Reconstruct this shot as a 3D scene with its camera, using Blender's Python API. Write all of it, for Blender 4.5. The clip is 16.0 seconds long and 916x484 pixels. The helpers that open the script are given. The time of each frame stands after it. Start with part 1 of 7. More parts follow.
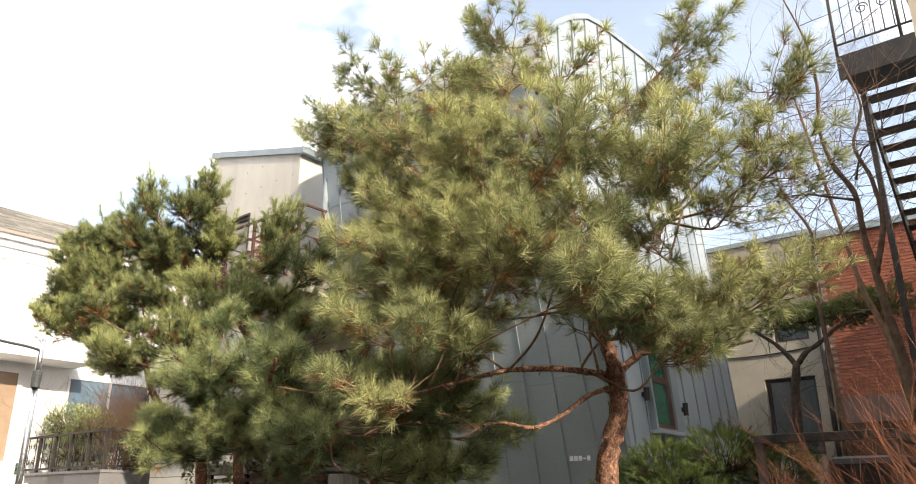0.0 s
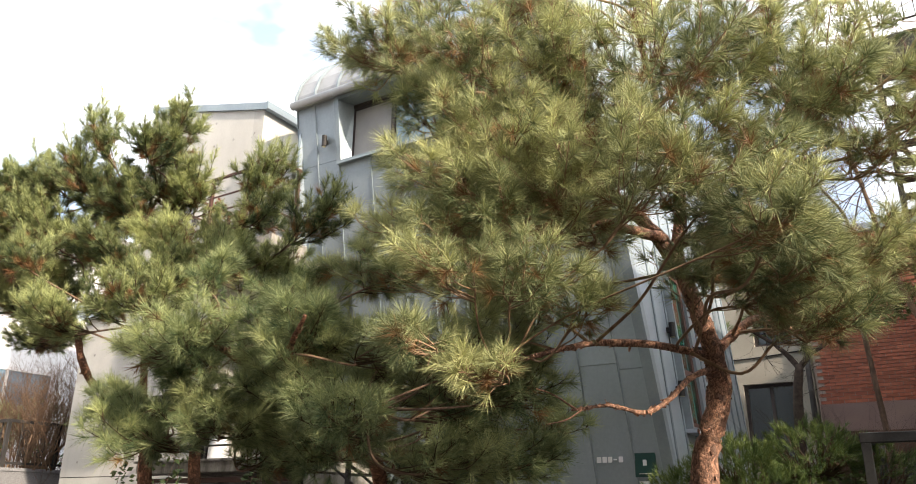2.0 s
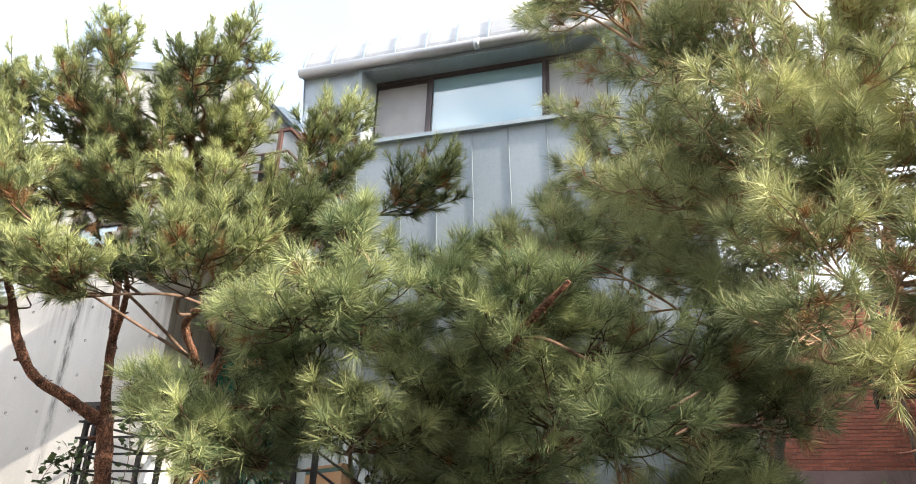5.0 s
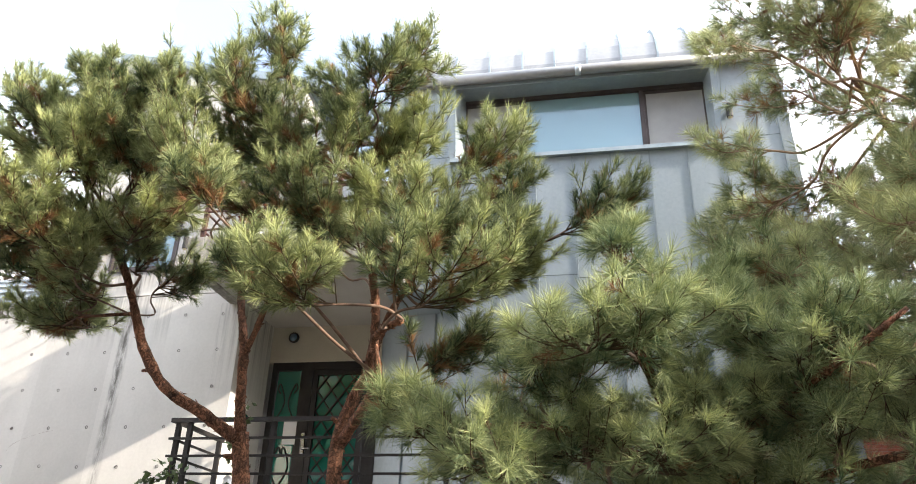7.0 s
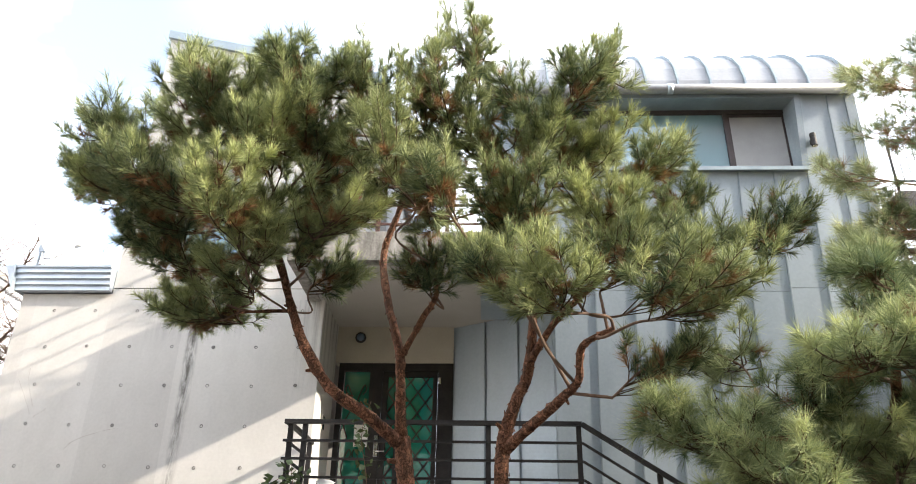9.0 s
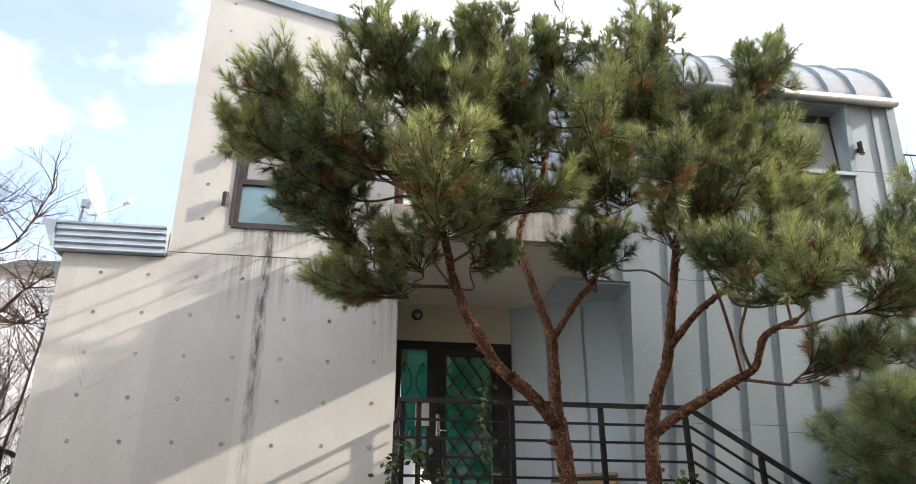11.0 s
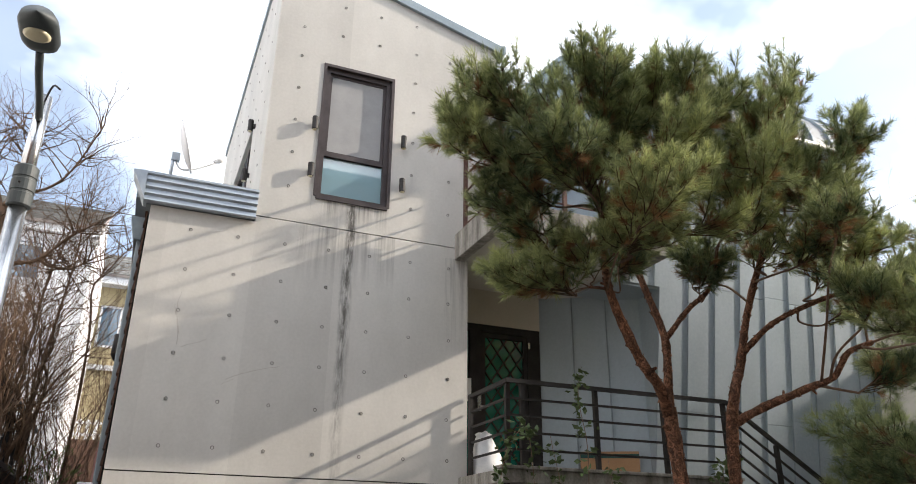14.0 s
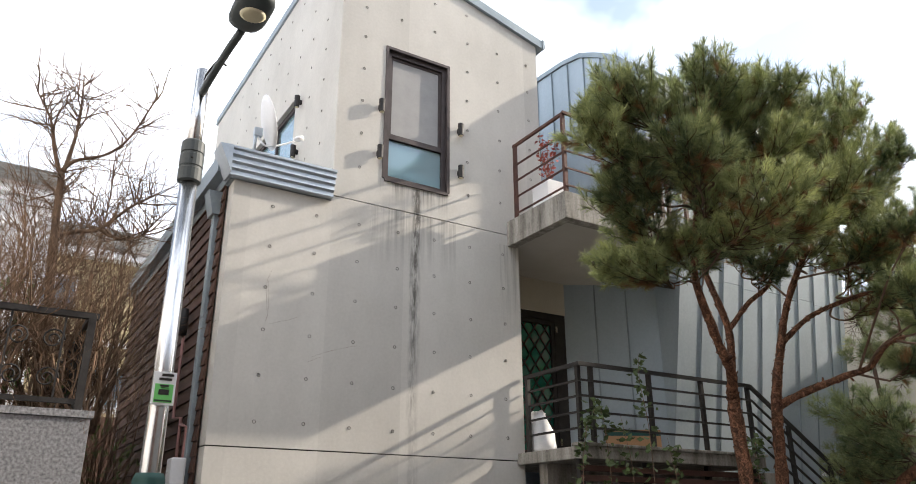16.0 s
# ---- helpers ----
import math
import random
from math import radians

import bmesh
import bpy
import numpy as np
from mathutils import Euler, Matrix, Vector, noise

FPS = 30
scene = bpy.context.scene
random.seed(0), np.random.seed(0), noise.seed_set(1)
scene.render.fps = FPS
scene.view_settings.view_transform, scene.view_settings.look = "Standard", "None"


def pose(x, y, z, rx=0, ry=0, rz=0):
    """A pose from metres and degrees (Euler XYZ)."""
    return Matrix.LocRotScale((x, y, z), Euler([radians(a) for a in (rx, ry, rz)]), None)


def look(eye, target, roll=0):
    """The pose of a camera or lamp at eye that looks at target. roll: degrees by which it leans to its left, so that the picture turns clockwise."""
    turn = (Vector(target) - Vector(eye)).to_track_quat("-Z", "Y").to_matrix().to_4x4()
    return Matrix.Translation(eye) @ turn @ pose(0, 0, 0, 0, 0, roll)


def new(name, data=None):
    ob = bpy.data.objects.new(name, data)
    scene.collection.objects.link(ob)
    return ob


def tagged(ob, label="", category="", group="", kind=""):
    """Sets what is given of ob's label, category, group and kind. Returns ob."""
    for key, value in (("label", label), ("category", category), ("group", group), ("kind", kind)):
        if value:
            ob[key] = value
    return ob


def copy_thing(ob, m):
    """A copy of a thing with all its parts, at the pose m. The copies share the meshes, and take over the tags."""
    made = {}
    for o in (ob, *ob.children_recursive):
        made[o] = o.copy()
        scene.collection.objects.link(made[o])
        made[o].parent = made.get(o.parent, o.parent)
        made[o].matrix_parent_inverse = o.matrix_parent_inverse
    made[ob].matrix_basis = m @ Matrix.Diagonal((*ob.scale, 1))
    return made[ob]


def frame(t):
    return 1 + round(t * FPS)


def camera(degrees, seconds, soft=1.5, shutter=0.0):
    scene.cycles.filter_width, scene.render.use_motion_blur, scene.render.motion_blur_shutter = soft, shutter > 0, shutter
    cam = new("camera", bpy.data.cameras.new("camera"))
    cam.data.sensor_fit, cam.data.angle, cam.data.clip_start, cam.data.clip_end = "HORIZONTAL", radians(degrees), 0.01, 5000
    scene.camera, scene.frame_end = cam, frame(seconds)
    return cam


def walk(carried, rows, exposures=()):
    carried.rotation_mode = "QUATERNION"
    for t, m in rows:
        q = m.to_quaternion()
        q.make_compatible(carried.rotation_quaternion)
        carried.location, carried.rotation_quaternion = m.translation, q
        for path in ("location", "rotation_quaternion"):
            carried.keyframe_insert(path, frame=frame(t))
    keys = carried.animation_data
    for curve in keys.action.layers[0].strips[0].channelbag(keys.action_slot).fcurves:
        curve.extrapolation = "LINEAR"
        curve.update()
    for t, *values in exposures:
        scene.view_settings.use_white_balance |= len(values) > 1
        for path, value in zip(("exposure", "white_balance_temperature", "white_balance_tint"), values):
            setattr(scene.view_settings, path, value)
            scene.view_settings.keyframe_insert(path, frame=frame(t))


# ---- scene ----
cam = camera(62.0, 16.0, 0.95)
PATH = [
    (0, (14.495, -8.304, 1.872), (13.284, -6.848, 2.512), -0.1),
    (0.5, (14.117, -8.149, 1.888), (12.93, -6.671, 2.527), -0.1),
    (1, (13.641, -8.089, 1.838), (12.493, -6.583, 2.481), 0.1),
    (1.5, (13.076, -8.008, 1.798), (12.004, -6.451, 2.452), 0.5),
    (2, (12.53, -7.866, 1.822), (11.521, -6.273, 2.487), 0.5),
    (2.5, (11.933, -7.813, 1.782), (10.98, -6.194, 2.467), 0.7),
    (3, (11.383, -7.725, 1.742), (10.493, -6.08, 2.452), 0.9),
    (3.5, (10.908, -7.7, 1.721), (10.074, -6.037, 2.455), 0.9),
    (3.7, (10.701, -7.71, 1.719), (9.9, -6.037, 2.467), 1.2),
    (5.8, (8.817, -7.605, 1.699), (8.348, -5.85, 2.535), 2.2),
    (6, (8.588, -7.692, 1.675), (8.14, -5.936, 2.52), 2.1),
    (6.5, (7.965, -7.941, 1.643), (7.574, -6.18, 2.507), 2.0),
    (7, (7.464, -8.102, 1.625), (7.12, -6.335, 2.496), 1.8),
    (7.5, (6.898, -8.279, 1.589), (6.603, -6.507, 2.469), 1.5),
    (8, (6.335, -8.366, 1.578), (6.109, -6.582, 2.453), 1.4),
    (8.5, (5.751, -8.381, 1.617), (5.593, -6.59, 2.493), 1.1),
    (9, (5.184, -8.393, 1.615), (5.106, -6.598, 2.493), 1.1),
    (9.5, (4.593, -8.307, 1.596), (4.61, -6.511, 2.476), 0.9),
    (10, (3.998, -8.241, 1.573), (4.081, -6.445, 2.45), 0.7),
    (10.2, (3.765, -8.205, 1.576), (3.88, -6.409, 2.449), 0.7),
    (12.3, (1.389, -8.174, 1.731), (1.828, -6.382, 2.503), 0.0),
    (12.5, (1.236, -8.135, 1.67), (1.693, -6.352, 2.453), 0.5),
    (13, (0.789, -8.097, 1.608), (1.34, -6.341, 2.389), 0.4),
    (13.5, (0.293, -8.067, 1.599), (0.938, -6.337, 2.37), 0.6),
    (14, (-0.26, -8.087, 1.6), (0.453, -6.379, 2.357), 0.6),
    (14.5, (-0.804, -7.989, 1.589), (-0.015, -6.308, 2.331), 0.5),
    (15, (-1.364, -7.9, 1.569), (-0.507, -6.244, 2.294), 0.3),
    (15.5, (-1.858, -7.693, 1.575), (-0.922, -6.073, 2.283), 0.2),
    (16, (-2.27, -7.454, 1.576), (-1.286, -5.86, 2.277), -0.1),
]
EXPOSURES = [(0, 1.29, 6900, 10), (1, 1.21, 6850, 10), (2, 1.48, 6650, 10), (3.5, 1.88, 6380, 10), (6, 2.02, 6180, 10), (9, 1.93, 6200, 10), (10.2, 1.64, 6220, 10), (12.5, 1.15, 6250, 10), (14, 1.09, 6280, 10), (16, 1.09, 6300, 10)]
walk(cam, [(t, look(eye, target, roll)) for t, eye, target, roll in PATH], EXPOSURES)


# ---- light ----
SUN_EL, SUN_AZ = 27.0, 76.5  # height of the sun; turn from the street's normal towards +x
sun_from = Vector((math.sin(radians(SUN_AZ)) * math.cos(radians(SUN_EL)), -math.cos(radians(SUN_AZ)) * math.cos(radians(SUN_EL)), math.sin(radians(SUN_EL))))
sun = new("sun", bpy.data.lights.new("sun", "SUN"))
sun.data.energy, sun.data.angle, sun.data.color = 2.8, radians(0.9), (1.0, 0.88, 0.72)
sun.matrix_world = look(sun_from * 60, (0, 0, 0))


def node(tree, kind, **given):
    n = tree.nodes.new(kind)
    for key, value in given.items():
        if key in n.inputs:
            n.inputs[key].default_value = value
        else:
            setattr(n, key, value)
    return n


def ramp(tree, *stops):
    n = tree.nodes.new("ShaderNodeValToRGB")
    el = n.color_ramp.elements
    while len(el) < len(stops):
        el.new(0.5)
    for e, (p, c) in zip(el, stops):
        e.position = p
        e.color = (*c, 1) if len(c) == 3 else c
    return n


def sky_world():
    w = bpy.data.worlds.new("sky")
    scene.world = w
    w.use_nodes = True
    t = w.node_tree
    t.nodes.clear()
    out = node(t, "ShaderNodeOutputWorld")
    bg = node(t, "ShaderNodeBackground")
    bg.inputs["Strength"].default_value = 0.12
    s = node(t, "ShaderNodeTexSky", sky_type="NISHITA", sun_disc=False, sun_elevation=radians(SUN_EL), sun_rotation=radians(180 - SUN_AZ))
    s.air_density, s.dust_density = 1.0, 1.6
    co = node(t, "ShaderNodeTexCoord")
    mp = node(t, "ShaderNodeMapping")
    mp.inputs["Scale"].default_value = (1.0, 1.0, 1.7)
    mp.inputs["Location"].default_value = (0.3, 0.1, 0.25)
    n1 = node(t, "ShaderNodeTexNoise", Scale=2.7, Detail=5.0, Roughness=0.5, Distortion=0.15)
    r = ramp(t, (0.41, (0.17, 0.17, 0.17)), (0.57, (1, 1, 1)))
    n2 = node(t, "ShaderNodeTexNoise", Scale=3.7, Detail=6.0)
    r2 = ramp(t, (0.3, (8.0, 8.3, 8.8)), (0.7, (11.6, 11.7, 11.8)))
    mx = node(t, "ShaderNodeMixRGB")
    t.links.new(co.outputs["Generated"], mp.inputs["Vector"])
    t.links.new(mp.outputs["Vector"], n1.inputs["Vector"])
    t.links.new(mp.outputs["Vector"], n2.inputs["Vector"])
    t.links.new(n1.outputs["Fac"], r.inputs["Fac"])
    t.links.new(n2.outputs["Fac"], r2.inputs["Fac"])
    t.links.new(r.outputs["Color"], mx.inputs["Fac"])
    t.links.new(s.outputs["Color"], mx.inputs["Color1"])
    t.links.new(r2.outputs["Color"], mx.inputs["Color2"])
    t.links.new(mx.outputs["Color"], bg.inputs["Color"])
    t.links.new(bg.outputs["Background"], out.inputs["Surface"])


sky_world()


# ---- materials ----
def material(name, a, b, rough=0.7, metal=0.0, scale=3.0, fine=40.0, bump=0.15, spec=0.4, streak=None, per=None, rough2=None, detail=5.0, tone=(0.72, 1.25)):
    """A surface with colours a to b at two scales, grain in relief; streak stretches the large pattern (x, y, z); per: tone by object or island."""
    m = bpy.data.materials.new(name)
    m.use_nodes = True
    t = m.node_tree
    p = t.nodes["Principled BSDF"]
    p.inputs["Metallic"].default_value, p.inputs["Specular IOR Level"].default_value = metal, spec
    co = node(t, "ShaderNodeTexCoord")
    geo = node(t, "ShaderNodeNewGeometry")
    mp = node(t, "ShaderNodeMapping")
    mp.inputs["Scale"].default_value = streak or (1, 1, 1)
    t.links.new(geo.outputs["Position"], mp.inputs["Vector"])
    big = node(t, "ShaderNodeTexNoise", Scale=scale, Detail=detail, Roughness=0.6)
    t.links.new(mp.outputs["Vector"], big.inputs["Vector"])
    small = node(t, "ShaderNodeTexNoise", Scale=fine, Detail=4.0, Roughness=0.6)
    t.links.new(geo.outputs["Position"], small.inputs["Vector"])
    add = node(t, "ShaderNodeMath", operation="MULTIPLY_ADD")
    add.inputs[1].default_value = 0.35
    t.links.new(small.outputs["Fac"], add.inputs[0])
    t.links.new(big.outputs["Fac"], add.inputs[2])
    r = ramp(t, (0.42, a), (0.92, b))
    t.links.new(add.outputs[0], r.inputs["Fac"])
    colour = r.outputs["Color"]
    if per:
        hue = node(t, "ShaderNodeHueSaturation")
        src = node(t, "ShaderNodeObjectInfo").outputs["Random"] if per == "object" else geo.outputs["Random Per Island"]
        rr = node(t, "ShaderNodeMapRange")
        rr.inputs["To Min"].default_value, rr.inputs["To Max"].default_value = tone
        t.links.new(src, rr.inputs["Value"])
        t.links.new(rr.outputs["Result"], hue.inputs["Value"])
        t.links.new(colour, hue.inputs["Color"])
        colour = hue.outputs["Color"]
    t.links.new(colour, p.inputs["Base Color"])
    rm = node(t, "ShaderNodeMapRange")
    rm.inputs["To Min"].default_value, rm.inputs["To Max"].default_value = rough, rough2 if rough2 is not None else min(1, rough + 0.15)
    t.links.new(big.outputs["Fac"], rm.inputs["Value"])
    t.links.new(rm.outputs["Result"], p.inputs["Roughness"])
    if bump:
        bp = node(t, "ShaderNodeBump", Strength=bump, Distance=0.01)
        t.links.new(small.outputs["Fac"], bp.inputs["Height"])
        t.links.new(bp.outputs["Normal"], p.inputs["Normal"])
    return m


def glass(name, tint, rough=0.02, see=0.35):
    """A pane: partly clear, with the sky's mirror image on it."""
    m = bpy.data.materials.new(name)
    m.use_nodes = True
    t = m.node_tree
    p = t.nodes["Principled BSDF"]
    p.inputs["Base Color"].default_value = (*tint, 1)
    p.inputs["Roughness"].default_value, p.inputs["IOR"].default_value = rough, 1.5
    p.inputs["Transmission Weight"].default_value = see
    p.inputs["Coat Weight"].default_value, p.inputs["Coat Roughness"].default_value = 1.0, 0.01
    p.inputs["Coat IOR"].default_value = 1.9
    n = node(t, "ShaderNodeTexNoise", Scale=1.3, Detail=1.0)
    bp = node(t, "ShaderNodeBump", Strength=0.03, Distance=0.05)
    t.links.new(n.outputs["Fac"], bp.inputs["Height"])
    t.links.new(bp.outputs["Normal"], p.inputs["Coat Normal"])
    return m


ZINC = material("zinc", (0.30, 0.35, 0.385), (0.43, 0.485, 0.53), 0.44, 0.45, 0.9, 26, 0.05, 0.5, (1, 1, 0.35), "object", tone=(0.94, 1.06))
ZINC_TRIM = material("zinc_trim", (0.22, 0.265, 0.29), (0.34, 0.385, 0.41), 0.42, 0.4, 2.0, 30, 0.03)
ZINC_ROOF = material("zinc_roof", (0.25, 0.25, 0.255), (0.37, 0.37, 0.37), 0.38, 0.35, 1.4, 22, 0.06, 0.5, (1, 0.5, 0.5), "object", tone=(0.93, 1.05))
DARK_METAL = material("dark_metal", (0.018, 0.016, 0.016), (0.05, 0.045, 0.042), 0.5, 0.3, 6, 60, 0.08)
RUST_METAL = material("rust_brown_paint", (0.06, 0.028, 0.022), (0.13, 0.06, 0.045), 0.6, 0.1, 5, 60, 0.1)
BRONZE = material("bronze_frame", (0.055, 0.043, 0.042), (0.10, 0.082, 0.08), 0.45, 0.35, 5, 60, 0.05)
GALV = material("galvanised_sheet", (0.42, 0.47, 0.52), (0.58, 0.63, 0.68), 0.35, 0.55, 2, 30, 0.04)
STEEL = material("polished_steel", (0.55, 0.55, 0.55), (0.72, 0.72, 0.72), 0.16, 1.0, 4, 60, 0.02)
PLASTIC = material("grey_plastic", (0.04, 0.05, 0.052), (0.075, 0.085, 0.088), 0.45, 0.0, 4, 50, 0.05)
WHITE = material("white_paint", (0.74, 0.74, 0.75), (0.86, 0.86, 0.87), 0.6, 0.0, 1.2, 30, 0.06)
CREAM = material("cream_plaster", (0.52, 0.47, 0.38), (0.64, 0.58, 0.48), 0.8, 0.0, 1.4, 40, 0.1)
STONE_PLASTER = material("grey_beige_plaster", (0.27, 0.245, 0.20), (0.37, 0.335, 0.28), 0.85, 0.0, 1.4, 40, 0.15)
YELLOW = material("yellow_plaster", (0.46, 0.37, 0.21), (0.58, 0.48, 0.29), 0.8, 0.0, 1.0, 40, 0.1)
SHINGLE = material("grey_shingle", (0.17, 0.165, 0.155), (0.33, 0.315, 0.29), 0.9, 0.0, 1.6, 60, 0.4, per="island")
SIDING = material("brown_siding", (0.05, 0.026, 0.018), (0.125, 0.065, 0.045), 0.75, 0.0, 2.2, 60, 0.2, streak=(1, 0.12, 3), per="object")
GRANITE = material("granite", (0.05, 0.05, 0.055), (0.34, 0.335, 0.345), 0.7, 0.0, 42, 260, 0.15, per="object")
BRICK = material("red_brick", (0.20, 0.06, 0.035), (0.36, 0.125, 0.075), 0.85, 0.0, 8, 90, 0.3, per="island")
MORTAR = material("mortar", (0.36, 0.31, 0.28), (0.46, 0.41, 0.38), 0.95, 0.0, 10, 90, 0.3)
SHRUB_BARK = material("shrub_bark", (0.10, 0.066, 0.045), (0.27, 0.175, 0.115), 0.85, 0.0, 9, 80, 0.3, 0.2)
TWIG = material("twig_bark", (0.12, 0.075, 0.052), (0.30, 0.20, 0.145), 0.9, 0.0, 12, 80, 0.4, 0.2)
NEEDLE_TWIG = material("needle_twig", (0.05, 0.034, 0.02), (0.12, 0.08, 0.045), 0.9, 0.0, 12, 80, 0.4, 0.2)
TWIG_RED = material("red_twig", (0.13, 0.05, 0.028), (0.34, 0.14, 0.075), 0.7, 0.0, 9, 80, 0.2, 0.3, per="island")
DEEP_TWIG = material("brown_twig_bark", (0.055, 0.036, 0.026), (0.17, 0.11, 0.08), 0.9, 0.0, 12, 80, 0.4, 0.2)
DARK_BARK = material("dark_bark", (0.035, 0.026, 0.022), (0.10, 0.075, 0.062), 0.9, 0.0, 14, 80, 0.6, 0.2)
SOIL = material("ground_asphalt", (0.05, 0.048, 0.046), (0.09, 0.086, 0.08), 0.95, 0.0, 2, 60, 0.3)
LEAF = material("green_leaf", (0.05, 0.085, 0.025), (0.12, 0.16, 0.06), 0.5, 0.0, 6, 60, 0.1, per="island")
RED_LEAF = material("red_leaf", (0.22, 0.04, 0.03), (0.42, 0.10, 0.07), 0.5, 0.0, 6, 60, 0.1, per="island")
CARDBOARD = material("cardboard", (0.30, 0.17, 0.09), (0.40, 0.24, 0.13), 0.85, 0.0, 3, 60, 0.08)
GREEN_PAINT = material("green_board", (0.012, 0.05, 0.042), (0.02, 0.075, 0.065), 0.5, 0.0, 4, 50, 0.05)
BAG = material("white_woven_bag", (0.66, 0.66, 0.67), (0.82, 0.82, 0.83), 0.6, 0.0, 8, 60, 0.3)
BEIGE = material("beige_door", (0.30, 0.21, 0.15), (0.38, 0.28, 0.20), 0.6, 0.0, 3, 50, 0.05)
PIPE_PINK = material("primed_pipe", (0.27, 0.13, 0.115), (0.38, 0.20, 0.18), 0.6, 0.0, 4, 50, 0.1)
CURTAIN = material("pale_blind", (0.42, 0.41, 0.39), (0.52, 0.51, 0.49), 0.8, 0.0, 3, 60, 0.1, streak=(6, 6, 0.3))
SIGN_GREEN = material("sign_green", (0.14, 0.5, 0.12), (0.2, 0.6, 0.18), 0.5, 0.0, 4, 60, 0.0)
LAMP_GLOBE = material("lamp_glass", (0.55, 0.49, 0.33), (0.65, 0.59, 0.42), 0.35, 0.0, 4, 60, 0.0)
PANE = glass("window_glass", (0.30, 0.47, 0.53), 0.02, 0.25)
PANE_DARK = glass("window_glass_dark", (0.018, 0.022, 0.022), 0.02, 0.1)
PANE_BLUE = glass("window_glass_blue", (0.16, 0.26, 0.36), 0.02, 0.2)
PANE_GREEN = glass("door_glass_green", (0.02, 0.22, 0.16), 0.06, 0.3)
PANE_FLY = material("insect_screen", (0.29, 0.285, 0.28), (0.38, 0.372, 0.365), 0.45, 0.0, 3, 90, 0.05)


def concrete_material():
    """Fair-faced concrete: pale grey, cloudy, board-panel tone shifts, runs of dirt below the sill and the joint."""
    m = material("concrete", (0.50, 0.478, 0.44), (0.655, 0.628, 0.582), 0.82, 0.0, 1.1, 30, 0.12, 0.25, (1, 1, 0.55))
    t = m.node_tree
    p = t.nodes["Principled BSDF"]
    base = p.inputs["Base Color"].links[0].from_socket
    geo = node(t, "ShaderNodeNewGeometry")
    sep = node(t, "ShaderNodeSeparateXYZ")
    t.links.new(geo.outputs["Position"], sep.inputs[0])

    def m2(op, a, b):
        n = node(t, "ShaderNodeMath", operation=op)
        for k, v in enumerate((a, b)):
            if isinstance(v, (int, float)):
                n.inputs[k].default_value = v
            else:
                t.links.new(v, n.inputs[k])
        return n.outputs[0]

    wob = node(t, "ShaderNodeTexNoise", Scale=1.6, Detail=6.0)
    mp = node(t, "ShaderNodeMapping")
    mp.inputs["Scale"].default_value = (14, 14, 0.5)
    t.links.new(geo.outputs["Position"], mp.inputs["Vector"])
    drip = node(t, "ShaderNodeTexNoise", Scale=1.0, Detail=5.0, Roughness=0.65)
    t.links.new(mp.outputs["Vector"], drip.inputs["Vector"])
    # the long run of dirt under the window
    dx = m2("ABSOLUTE", m2("SUBTRACT", m2("ADD", sep.outputs["X"], m2("MULTIPLY", m2("SUBTRACT", wob.outputs["Fac"], 0.5), 0.12)), 1.74), 0)
    run = m2("SUBTRACT", 1.0, m2("MULTIPLY", dx, 12.0))
    run = m2("MAXIMUM", run, 0.0)
    mp2 = node(t, "ShaderNodeMapping")
    mp2.inputs["Scale"].default_value = (26, 26, 5)
    t.links.new(geo.outputs["Position"], mp2.inputs["Vector"])
    spots = node(t, "ShaderNodeTexNoise", Scale=1.0, Detail=6.0, Roughness=0.7)
    t.links.new(mp2.outputs["Vector"], spots.inputs["Vector"])
    run = m2("MULTIPLY", run, m2("MINIMUM", m2("MAXIMUM", m2("MULTIPLY", m2("SUBTRACT", spots.outputs["Fac"], 0.36), 4.5), 0.0), 1.0))
    low = node(t, "ShaderNodeMapRange")
    for k, v in zip(("From Min", "From Max", "To Min", "To Max"), (2.4, 5.35, 0.25, 1.0)):
        low.inputs[k].default_value = v
    t.links.new(sep.outputs["Z"], low.inputs["Value"])
    top = m2("LESS_THAN", sep.outputs["Z"], 5.42)
    run = m2("MULTIPLY", m2("MULTIPLY", run, low.outputs["Result"]), top)
    run = m2("MULTIPLY", run, m2("MULTIPLY", drip.outputs["Fac"], 2.9))
    # short drips below the sill and the upper joint
    def band(z0, z1, x0, x1, amount):
        g = node(t, "ShaderNodeMapRange")
        for k, v in zip(("From Min", "From Max", "To Min", "To Max"), (z0, z1, 0.0, amount)):
            g.inputs[k].default_value = v
        t.links.new(sep.outputs["Z"], g.inputs["Value"])
        inside = m2("MULTIPLY", m2("GREATER_THAN", sep.outputs["X"], x0), m2("LESS_THAN", sep.outputs["X"], x1))
        inside = m2("MULTIPLY", inside, m2("LESS_THAN", sep.outputs["Z"], z1))
        d = node(t, "ShaderNodeMapRange")
        for k, v in zip(("From Min", "From Max"), (0.45, 0.65)):
            d.inputs[k].default_value = v
        t.links.new(drip.outputs["Fac"], d.inputs["Value"])
        return m2("MULTIPLY", m2("MULTIPLY", g.outputs["Result"], inside), d.outputs["Result"])

    dirt = m2("MAXIMUM", run, m2("MAXIMUM", band(5.12, 5.46, 1.25, 2.2, 0.8), m2("MAXIMUM", band(4.35, 5.09, 1.1, 2.3, 0.5), band(3.7, 4.95, 2.95, 3.3, 0.6))))
